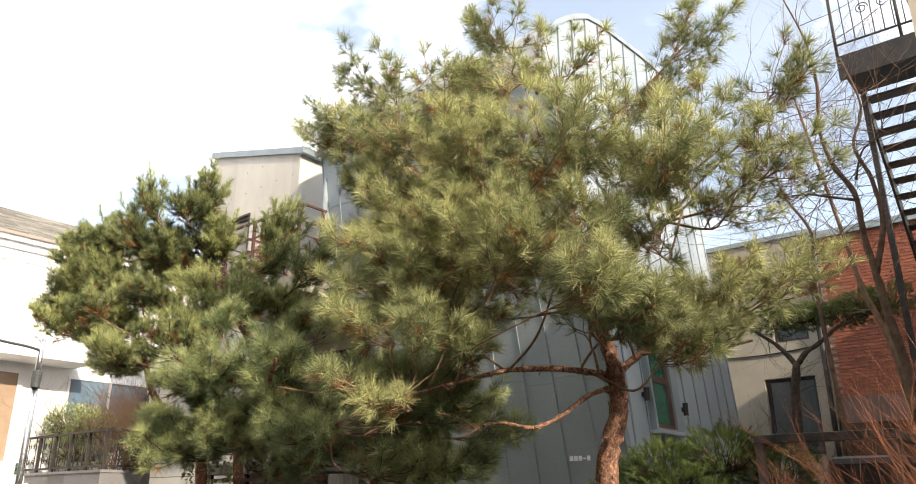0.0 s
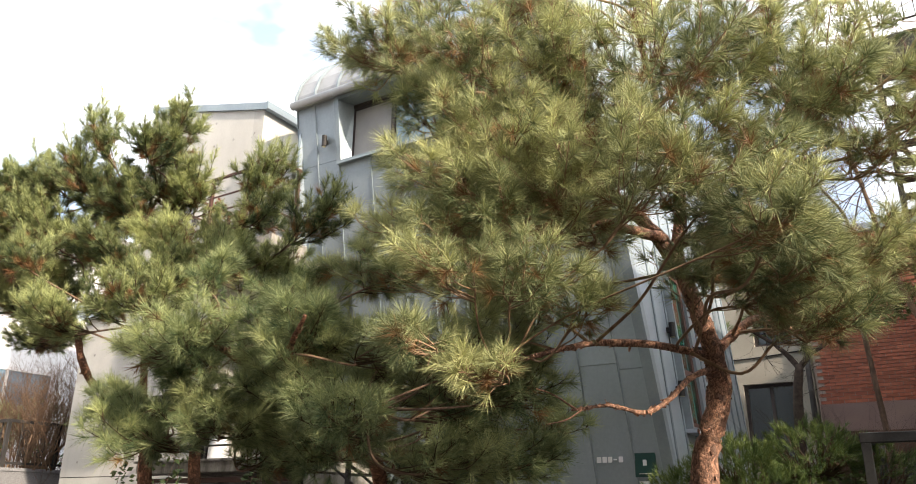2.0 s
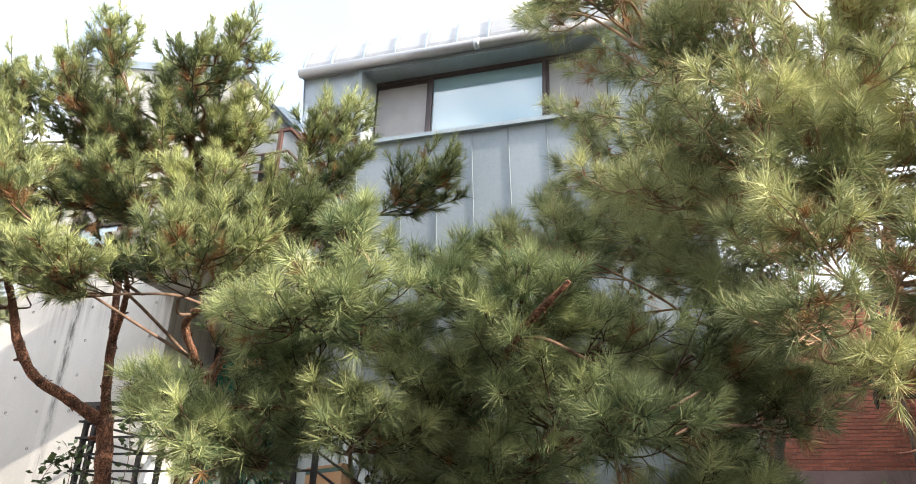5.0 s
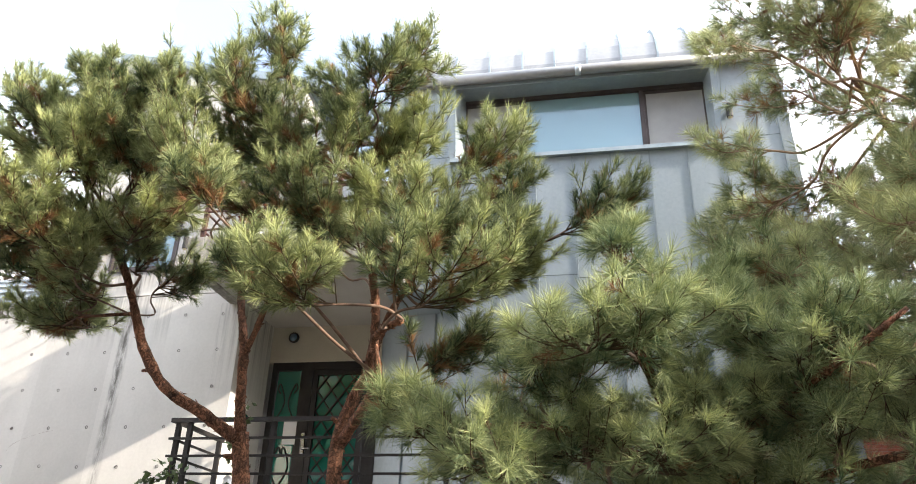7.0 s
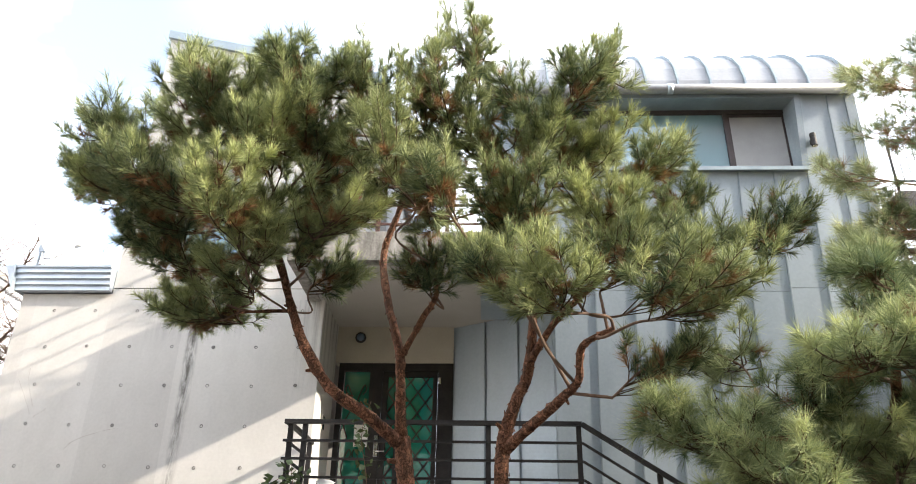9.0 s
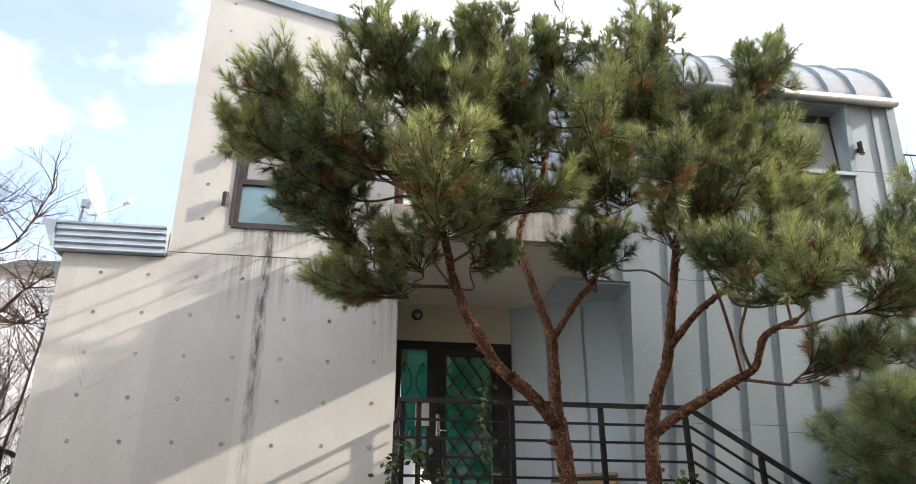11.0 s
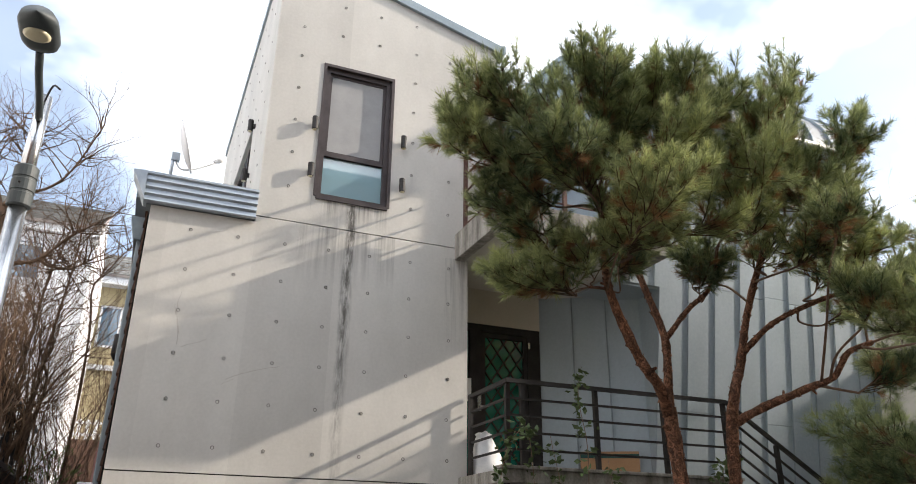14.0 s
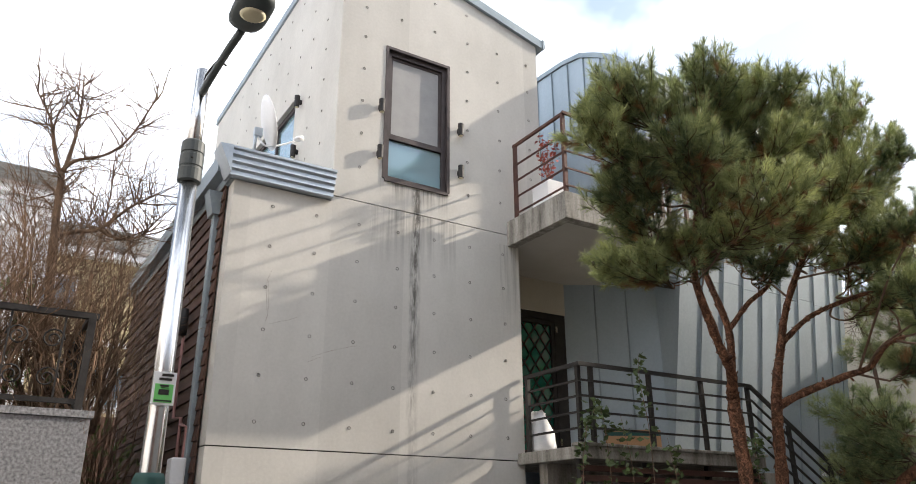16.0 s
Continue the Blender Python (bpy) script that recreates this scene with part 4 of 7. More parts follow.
# the tall side window
sw2 = thing("window_4", "tall bronze-framed window with green glass in the zinc side wall", "window", kind="structure")
sx = right_x(3.4)
WIN_Y0, WIN_Y1, WIN_Z0, WIN_Z1 = 1.00, 1.58, 2.74, 4.62
bm = bmesh.new()
for q in ((WIN_Y0, WIN_Y1, WIN_Z0, WIN_Z0 + 0.06), (WIN_Y0, WIN_Y1, WIN_Z1 - 0.06, WIN_Z1), (WIN_Y0, WIN_Y0 + 0.08, WIN_Z0 + 0.06, WIN_Z1 - 0.06), (WIN_Y1 - 0.09, WIN_Y1, WIN_Z0 + 0.06, WIN_Z1 - 0.06), (WIN_Y0 + 0.08, WIN_Y1 - 0.09, 3.34, 3.42)):
    solid(sx, sx + 0.05, q[0], q[1], q[2], q[3], bm)
part("window_frame", bm, RUST_METAL, sw2)
part("surround", wall_panel(WIN_Y0 - 0.05, WIN_Y1 + 0.20, WIN_Z0 - 0.03, WIN_Z1 + 0.1, [(WIN_Y0, WIN_Y1, WIN_Z0, WIN_Z1)], "x", sx - 0.03, sx + 0.085), ZINC_TRIM, sw2)
part("pane", solid(sx + 0.02, sx + 0.028, WIN_Y0 + 0.08, WIN_Y1 - 0.09, WIN_Z0 + 0.06, 3.34), PANE_GREEN, sw2)
part("pane", solid(sx + 0.02, sx + 0.028, WIN_Y0 + 0.08, WIN_Y1 - 0.09, 3.42, WIN_Z1 - 0.06), PANE_GREEN, sw2)
part("sill", solid(sx, sx + 0.14, WIN_Y0 - 0.08, WIN_Y1 + 0.23, WIN_Z0 - 0.075, WIN_Z0 - 0.03), GALV, sw2)
for q in sw2.children:
    for vert in q.data.vertices:
        vert.co.x += right_x(vert.co.z) - sx + 0.004
for y, z in ((0.86, 3.84), (0.84, 3.15), (2.02, 3.75), (1.98, 3.05)):
    copy_thing(lamp0, pose(right_x(z), y, z, 0, 0, 90))


# ---- pines ----
def bark_limb(name, points, r0, r1, mat, seed, sides=12, steps=6):
    """A tapered, knotted limb: the rings are uneven, with plates and swellings."""
    path = smooth_path(points, steps)
    n = len(path)
    radii = [r0 + (r1 - r0) * k / (n - 1) for k in range(n)]
    v, f = tube_arrays(path, radii, sides)
    out = []
    for k, p in enumerate(v):
        ring = min(k // sides, n - 1)
        c = path[ring]
        s = 1 + 0.22 * noise.noise(Vector(p) * 9 + Vector((seed, 0, 0))) + 0.16 * noise.noise(Vector(p) * 23) + 0.25 * max(0, noise.noise(c * 3.1 + Vector((0, seed, 0))))
        out.append(c + (p - c) * s)
    return mesh_of(name, out, f, mat, True)


def needles_mesh(name, base, way, length, tone, count, needle, spread, along, width, mat, seed):
    """All needles of a crown: thin blades round the shoots."""
    g = np.random.default_rng(seed)
    m = len(base)
    b = np.repeat(base, count, 0)
    w = np.repeat(way, count, 0)
    ln = np.repeat(length, count)
    tn = np.repeat(tone, count)
    k = len(b)
    ref = g.normal(size=(k, 3))
    side = np.cross(w, ref)
    side /= np.linalg.norm(side, axis=1)[:, None] + 1e-9
    s = along[0] + (along[1] - along[0]) * g.random(k) ** 0.8
    root = b + w * (ln * s)[:, None]
    ang = np.radians(spread[0] + (spread[1] - spread[0]) * g.random(k)) * (1.15 - 0.45 * s)
    d = w * np.cos(ang)[:, None] + side * np.sin(ang)[:, None]
    d[:, 2] -= 0.10 * np.sin(ang)
    d /= np.linalg.norm(d, axis=1)[:, None]
    nl = needle * (0.75 + 0.5 * g.random(k))
    tip = root + d * nl[:, None]
    across = np.cross(d, g.normal(size=(k, 3)))
    across /= np.linalg.norm(across, axis=1)[:, None] + 1e-9
    across *= width * 0.5
    verts = np.empty((k * 3, 3), np.float32)
    verts[0::3], verts[1::3], verts[2::3] = root - across, root + across, tip
    me = bpy.data.meshes.new(name)
    me.vertices.add(k * 3)
    me.vertices.foreach_set("co", verts.ravel())
    me.loops.add(k * 3)
    me.loops.foreach_set("vertex_index", np.arange(k * 3, dtype=np.int32))
    me.polygons.add(k)
    me.polygons.foreach_set("loop_start", np.arange(0, k * 3, 3, dtype=np.int32))
    me.polygons.foreach_set("loop_total", np.full(k, 3, np.int32))
    at = me.attributes.new("tone", "FLOAT", "POINT")
    tv = np.clip(tn + 0.13 * g.normal(size=k), 0, 1)
    tv = np.where(tn < 0.06, tn, np.maximum(tv, 0.09))
    at.data.foreach_set("value", np.repeat(tv, 3).astype(np.float32))
    me.materials.append(mat)
    me.update()
    me.validate()
    return me


def flakes(tree, path, r0, r1, seed, count, mat):
    """Lifted bark plates and broken branch stubs along a limb."""
    g = random.Random(seed)
    v, f = [], []
    n = len(path)
    for _ in range(count):
        s = g.uniform(0.02, 0.98) * (n - 1)
        i = min(int(s), n - 2)
        c = path[i].lerp(path[i + 1], s - i)
        ax = (path[i + 1] - path[i]).normalized()
        r = (r0 + (r1 - r0) * s / (n - 1)) * g.uniform(0.98, 1.1)
        o = ax.cross(Vector((g.gauss(0, 1), g.gauss(0, 1), g.gauss(0, 1)))).normalized()
        side = ax.cross(o)
        w, h, lift = g.uniform(0.006, 0.016), g.uniform(0.015, 0.04), g.uniform(0.002, 0.014)
        if g.random() < 0.5:
            ax = -ax
        p = c + o * r
        k = len(v)
        v += [p - side * w, p + side * w * g.uniform(0.6, 1), p + side * w * 0.7 + ax * h + o * lift, p - side * w * g.uniform(0.4, 1) + ax * h + o * lift * 1.2, p - o * 0.006 + ax * h * 0.4]
        f += [(k, k + 1, k + 2, k + 3), (k + 1, k, k + 4), (k + 2, k + 1, k + 4), (k + 3, k + 2, k + 4), (k, k + 3, k + 4)]
    tagged(part("bark_plate", mesh_of("bark_plate", v, f, mat), None, tree), kind="stuff")
    for _ in range(3):
        i = g.randrange(max(1, n // 4), n - 1)
        ax = (path[i + 1] - path[i]).normalized()
        o = ax.cross(Vector((g.gauss(0, 1), g.gauss(0, 1), g.gauss(0, 1)))).normalized()
        r = r0 + (r1 - r0) * i / (n - 1)
        a = path[i] + o * r * 0.5
        part("stub", tube("stub", [a, a + o * r * 0.9 + ax * 0.01, a + o * (r * 1.1 + g.uniform(0.01, 0.03)) + ax * 0.02], [r * 0.42, r * 0.36, r * 0.25], mat, 7), None, tree)


# needle length and width, needles a shoot, angle of the needles, spacing and length of side shoots, length of end shoots, upward turn
HABIT = {"brush": (0.094, 0.0050, 54, (20, 62), 0.050, (0.07, 0.13), (0.11, 0.19), 0.55),
         "soft": (0.132, 0.0042, 46, (22, 84), 0.066, (0.07, 0.15), (0.10, 0.18), 0.26)}


def pine(name, label, limbs, clumps, style, seed, density=1.0, mat=None, dry=0.05, twig=None, bare=(), bark=BARK):
    """limbs: (points, r0, r1), the first the trunk, those in bare without foliage; clumps: (x, y, z, width, height) of the foliage pads, each a fan of fronds on a bough."""
    g = random.Random(seed)
    tree = thing(name, label, "pine tree", "pines of the front garden")
    needle, width, count, spread, spacing, side_len, tip_len, rise = HABIT[style]
    brush = style == "brush"
    nodes = []
    for k, (points, r0, r1) in enumerate(limbs):
        part("trunk" if k == 0 else "limb", bark_limb("trunk" if k == 0 else "limb", points, r0, r1, bark, seed + k), None, tree)
        path = smooth_path(points, 6)
        if k < 4:
            flakes(tree, path, r0, r1, seed * 10 + k, 170 if k == 0 else 70, bark)
        if k in bare:
            continue
        nodes += [(p, r0 + (r1 - r0) * i / len(path)) for i, p in enumerate(path)][len(path) // 2 if k == 0 else 2:]
    base, way, length, tone, twigs = [], [], [], [], []

    def shoot(p, w, ln, t):
        base.append(p)
        way.append(w)
        length.append(ln)
        tone.append(t)
        twigs.append(([p, p + w * ln * 0.55, p + w * ln], [0.0030, 0.0025, 0.0017]))

    up = Vector((0, 0, 1))
    for cx, cy, cz, rw, rh in clumps:
        c = Vector((cx, cy, cz))
        pad_tone = g.choice((0.14, 0.18, 0.24, 0.32, 0.42))
        far = [(q[0] - c).length + max(0, q[0].z - c.z + rh) * 0.5 for q in nodes]
        root, rr = g.choice([q for q, f in zip(nodes, far) if f < min(far) * 1.22 + 0.05])
        out = Vector((c.x - root.x, c.y - root.y, 0))
        out = out.normalized() if out.length > 0.05 else Vector((0, -1, 0))
        foot = c - out * rw * 0.5 + Vector((g.uniform(-0.06, 0.06), g.uniform(-0.06, 0.06), -rh * 0.55))
        mid = root.lerp(foot, 0.4) + Vector((g.gauss(0, 0.09), g.gauss(0, 0.09), g.gauss(-0.03, 0.07)))
        knee = mid.lerp(foot, 0.55) + Vector((g.gauss(0, 0.05), g.gauss(0, 0.05), g.gauss(-0.02, 0.04)))
        bough = smooth_path([root, mid, knee, foot, c + out * rw * 0.25 + up * rh * 0.1], 5)
        n = len(bough)
        r1 = min(rr * 0.55, 0.014)
        part("bough", tube("bough", bough, [r1 + (0.006 - r1) * k / (n - 1) for k in range(n)], twig or TWIG, 7), None, tree)
        for _ in range(int(density * (5 + 21 * rw))):
            d = Vector((g.gauss(0, 1) + 0.5 * out.x, g.gauss(0, 1) + 0.5 * out.y, g.gauss(0.35 if brush else 0.15, 0.62))).normalized()
            e = c + Vector((d.x * rw, d.y * rw, d.z * rh)) * g.uniform(0.5, 1.15 if brush else 1.32)
            start = bough[int((n - 1) * g.uniform(0.5, 1.0))]
            sag = start.lerp(e, 0.5) + Vector((g.gauss(0, 0.025), g.gauss(0, 0.025), -0.10 * (e - start).length))
            path = smooth_path([start, sag, e], 5)
            m = len(path)
            twigs.append((path, [0.0062 - 0.0032 * k / (m - 1) for k in range(m)]))
            reach = (e - start).length
            # fronds that point up get a lighter tone, as do shoots near the tip
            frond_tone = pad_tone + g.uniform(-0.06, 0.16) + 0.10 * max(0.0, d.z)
            steps = max(3, int(reach * 0.8 / spacing))
            turn = g.uniform(0, 6.28)
            for k in range(steps):
                t = 0.28 + 0.70 * (k + g.random()) / steps
                i = min(m - 2, int(t * (m - 1)))
                q = path[i].lerp(path[i + 1], t * (m - 1) - i)
                axis = (path[i + 1] - path[i]).normalized()
                s1 = axis.orthogonal().normalized()
                s2 = axis.cross(s1)
                turn += 2.4
                side = s1 * math.cos(turn) + s2 * math.sin(turn)
                w = (axis * 0.75 + side * 0.8 + up * rise * g.uniform(0.5, 1.3)).normalized()
                withered = g.random() < dry * (2.6 if t < 0.55 else 0.5)
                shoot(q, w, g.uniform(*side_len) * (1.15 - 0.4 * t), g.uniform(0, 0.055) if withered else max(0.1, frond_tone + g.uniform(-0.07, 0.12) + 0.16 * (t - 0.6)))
            axis = (path[-1] - path[-2]).normalized()
            w = (axis + up * rise * g.uniform(0.6, 1.8)).normalized()
            candle = brush and d.z > 0.35 and g.random() < 0.55
            ln = g.uniform(*tip_len) * (1.45 if candle else 1.0)
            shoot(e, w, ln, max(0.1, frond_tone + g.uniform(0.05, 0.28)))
            for _ in range(g.randint(1, 3)):
                s1 = w.orthogonal().normalized()
                a = g.uniform(0, 6.28)
                side = s1 * math.cos(a) + w.cross(s1) * math.sin(a)
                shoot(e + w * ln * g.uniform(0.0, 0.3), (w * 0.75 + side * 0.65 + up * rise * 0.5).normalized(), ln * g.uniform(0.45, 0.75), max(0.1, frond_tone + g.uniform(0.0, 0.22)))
    tagged(part("twig_mass", tubes("twig_mass", twigs, twig or NEEDLE_TWIG, 3), None, tree), kind="stuff")
    base, way = np.array([tuple(p) for p in base]), np.array([tuple(p) for p in way])
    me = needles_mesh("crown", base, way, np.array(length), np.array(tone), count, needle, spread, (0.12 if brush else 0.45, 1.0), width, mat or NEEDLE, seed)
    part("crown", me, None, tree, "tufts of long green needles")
    for k in range(6):
        p = Vector(base[g.randrange(len(base))])
        part("cone", tube("cone", [p, p + Vector((0, 0, 0.02)), p + Vector((0.005, 0, 0.045))], [0.012, 0.02, 0.006], DARK_BARK, 7), None, tree)
    return tree


# foliage pads of each tree: place, half width and half height
TWIN_PADS_1 = [
    (2.05, -3.25, 5.12, 0.26, 0.21), (1.92, -3.0, 4.82, 0.2, 0.15), (2.6, -3.45, 4.66, 0.36, 0.25), (2.96, -3.45, 5.38, 0.38, 0.29), (2.51, -3.0, 4.52, 0.31, 0.21), (3.3, -3.7, 4.29, 0.37, 0.25),
    (3.78, -3.4, 5.12, 0.44, 0.37), (3.77, -3.6, 5.47, 0.33, 0.28), (4.23, -3.5, 5.4, 0.28, 0.28), (4.4, -3.6, 4.74, 0.32, 0.35), (3.44, -3.2, 4.14, 0.35, 0.22), (2.85, -2.55, 3.86, 0.45, 0.22),
    (3.81, -2.4, 4.21, 0.24, 0.19), (4.05, -3.4, 4.28, 0.3, 0.21), (2.7, -2.7, 4.22, 0.29, 0.22), (3.5, -3.6, 4.83, 0.31, 0.26), (3.36, -3.3, 5.32, 0.29, 0.26), (3.64, -2.7, 4.82, 0.35, 0.3),
]
TWIN_PADS_2 = [
    (4.17, -2.7, 5.1, 0.3, 0.24), (1.89, -3.1, 4.85, 0.19, 0.18), (2.12, -3.2, 5.18, 0.17, 0.17), (2.37, -3.1, 4.77, 0.34, 0.31), (2.52, -2.8, 4.4, 0.37, 0.27), (2.64, -3.2, 5.19, 0.25, 0.25),
    (2.84, -3.2, 4.62, 0.34, 0.29), (2.93, -3.4, 5.42, 0.23, 0.23), (3.32, -3.0, 4.46, 0.35, 0.28), (3.24, -3.3, 4.99, 0.3, 0.3), (3.58, -3.35, 5.39, 0.32, 0.29), (2.8, -2.45, 3.89, 0.38, 0.14),
    (3.18, -2.8, 4.03, 0.3, 0.16), (4.72, -2.5, 4.2, 0.29, 0.16), (3.86, -3.3, 4.89, 0.31, 0.31), (3.71, -2.9, 4.32, 0.31, 0.21),
]
LEANING_PADS_1 = [
    (4.75, -3.55, 5.39, 0.28, 0.35), (5.33, -2.95, 5.74, 0.29, 0.26), (5.91, -3.45, 5.45, 0.27, 0.32), (4.87, -3.95, 4.18, 0.23, 0.21), (5.37, -3.4, 4.38, 0.38, 0.26), (5.8, -3.0, 5.01, 0.3, 0.3),
    (5.19, -3.8, 3.63, 0.21, 0.15), (5.53, -3.95, 3.47, 0.36, 0.19), (6.7, -2.55, 5.21, 0.31, 0.31), (6.79, -2.7, 4.75, 0.29, 0.27), (6.14, -3.3, 3.98, 0.36, 0.23), (6.54, -3.75, 3.55, 0.42, 0.23),
    (7.54, -2.6, 4.55, 0.34, 0.25), (6.45, -3.0, 3.3, 0.28, 0.15), (4.8, -2.9, 5.05, 0.3, 0.24), (5.03, -3.3, 5.12, 0.26, 0.28), (5.62, -3.2, 5.21, 0.3, 0.3), (6.01, -3.2, 4.42, 0.33, 0.23),
]
LEANING_PADS_2 = [
    (6.68, -3.1, 4.09, 0.34, 0.19), (5.01, -2.0, 4.61, 0.22, 0.19), (4.66, -3.2, 5.24, 0.29, 0.4), (5.01, -3.5, 5.71, 0.21, 0.36), (4.7, -3.1, 4.58, 0.33, 0.28), (5.34, -3.2, 4.95, 0.42, 0.3),
    (6.07, -2.9, 5.04, 0.32, 0.32), (6.11, -3.3, 5.64, 0.23, 0.33), (5.52, -2.6, 4.56, 0.37, 0.28), (6.26, -2.6, 4.55, 0.4, 0.4), (6.74, -2.5, 4.2, 0.41, 0.34),
]
LARGE_PADS_1 = [
    (9.01, -3.65, 5.35, 0.33, 0.24), (9.97, -4.1, 3.94, 0.29, 0.18), (10.11, -4.15, 3.22, 0.27, 0.15), (10.59, -4.05, 3.1, 0.26, 0.15), (10.74, -3.75, 2.98, 0.2, 0.12), (10.34, -3.85, 4.21, 0.34, 0.23),
    (10.56, -3.3, 4.7, 0.38, 0.3), (11.27, -3.8, 3.68, 0.34, 0.24), (11.75, -3.6, 3.83, 0.36, 0.29), (10.02, -3.75, 5.04, 0.38, 0.26), (8.72, -3.2, 3.69, 0.27, 0.14), (10.06, -4.35, 2.74, 0.22, 0.09),
    (10.32, -4.1, 2.57, 0.16, 0.07), (11.91, -3.7, 3.37, 0.27, 0.2), (10.69, -3.4, 3.75, 0.38, 0.23), (10.26, -3.8, 3.64, 0.29, 0.18), (9.4, -3.7, 3.77, 0.28, 0.16), (9.57, -3.7, 4.64, 0.3, 0.21),
]
LARGE_PADS_2 = [
    (11.12, -3.2, 4.9, 0.47, 0.35), (11.63, -3.0, 4.8, 0.48, 0.35), (12.1, -3.0, 4.43, 0.46, 0.38), (11.73, -2.6, 3.27, 0.37, 0.17), (11.92, -2.2, 3.15, 0.31, 0.18), (9.45, -3.5, 5.95, 0.43, 0.25),
    (9.04, -3.5, 5.49, 0.44, 0.25), (10.07, -3.2, 5.79, 0.42, 0.36), (10.59, -2.9, 6.33, 0.37, 0.37), (11.01, -2.5, 5.95, 0.48, 0.42), (11.64, -2.0, 5.74, 0.43, 0.49), (12.09, -1.8, 6.25, 0.38, 0.38),
    (12.25, -2.2, 5.01, 0.44, 0.44), (12.94, -2.2, 5.22, 0.27, 0.33), (12.91, -2.4, 4.5, 0.36, 0.31), (12.13, -3.0, 4.42, 0.44, 0.34), (11.52, -3.4, 4.62, 0.44, 0.34), (10.61, -3.5, 4.81, 0.47, 0.37),
]
LARGE_PADS_3 = [
    (9.84, -3.6, 4.76, 0.44, 0.28), (9.71, -3.6, 4.1, 0.43, 0.22), (10.68, -3.6, 3.99, 0.44, 0.29), (11.43, -3.4, 3.98, 0.42, 0.28), (11.89, -2.8, 3.93, 0.39, 0.3), (12.49, -2.4, 4.21, 0.41, 0.31),
    (12.21, -2.0, 3.55, 0.48, 0.21), (12.65, -1.8, 3.66, 0.38, 0.21), (11.62, -1.4, 3.42, 0.41, 0.2), (9.98, -3.7, 3.58, 0.41, 0.2), (11.83, -3.7, 3.31, 0.25, 0.17), (9.71, -2.4, 3.77, 0.54, 0.27),
    (8.71, -2.7, 6.02, 0.24, 0.24), (9.1, -2.4, 5.75, 0.36, 0.3), (8.78, -1.8, 5.63, 0.26, 0.2), (8.92, -2.0, 4.95, 0.35, 0.3), (9.32, -2.3, 4.92, 0.42, 0.34), (9.76, -2.4, 5.5, 0.45, 0.36),
]
LARGE_PADS_4 = [
    (9.53, -2.4, 6.34, 0.38, 0.32), (10.12, -2.3, 6.28, 0.42, 0.36), (9.43, -2.3, 4.28, 0.41, 0.31), (8.63, -1.9, 4.51, 0.24, 0.21), (9.94, -2.2, 4.76, 0.38, 0.44), (9.06, -2.0, 4.33, 0.32, 0.26),
    (11.3, -2.3, 3.55, 0.25, 0.16), (11.66, -2.8, 3.38, 0.32, 0.18), (11.92, -3.0, 3.31, 0.31, 0.21), (11.61, -3.3, 3.52, 0.3, 0.19), (11.76, -2.0, 3.1, 0.27, 0.13), (11.17, -2.5, 3.47, 0.22, 0.13),
    (10.35, -3.5, 4.07, 0.35, 0.24), (10.82, -3.5, 4.12, 0.35, 0.23), (9.0, -1.6, 4.3, 0.38, 0.3), (9.2, -1.5, 5.0, 0.4, 0.3), (8.9, -1.3, 4.0, 0.36, 0.28),
]
LARGE_PADS_5 = [
    (9.81, -3.0, 4.45, 0.36, 0.28), (10.18, -2.8, 4.91, 0.4, 0.3), (10.45, -2.6, 4.72, 0.38, 0.33), (9.8, -3.0, 3.93, 0.35, 0.25), (10.19, -2.7, 4.22, 0.38, 0.29), (10.32, -2.6, 3.87, 0.33, 0.27), (9.83, -3.0, 3.53, 0.34, 0.22), (10.05, -3.0, 3.29, 0.32, 0.22), (9.84, -2.4, 4.46, 0.33, 0.26),
]
YOUNG_PADS_1 = [
    (7.63, -3.8, 3.62, 0.15, 0.18), (8.0, -3.4, 3.56, 0.27, 0.18), (8.38, -3.6, 3.18, 0.3, 0.19), (8.74, -3.9, 3.06, 0.25, 0.18), (7.71, -3.4, 3.16, 0.3, 0.19), (7.21, -3.6, 2.89, 0.27, 0.18),
    (6.68, -3.6, 2.63, 0.29, 0.16), (6.3, -3.7, 2.7, 0.14, 0.11), (7.36, -3.5, 2.58, 0.32, 0.22), (8.09, -3.4, 2.75, 0.37, 0.26), (8.66, -3.6, 2.72, 0.37, 0.26), (9.1, -3.5, 2.98, 0.27, 0.23),
    (8.72, -2.9, 3.76, 0.31, 0.26), (7.74, -3.7, 2.42, 0.34, 0.17), (7.04, -3.7, 2.39, 0.28, 0.14), (8.68, -3.8, 2.97, 0.24, 0.18), (8.09, -3.45, 2.8, 0.36, 0.2), (7.7, -4.0, 3.08, 0.31, 0.18),
]
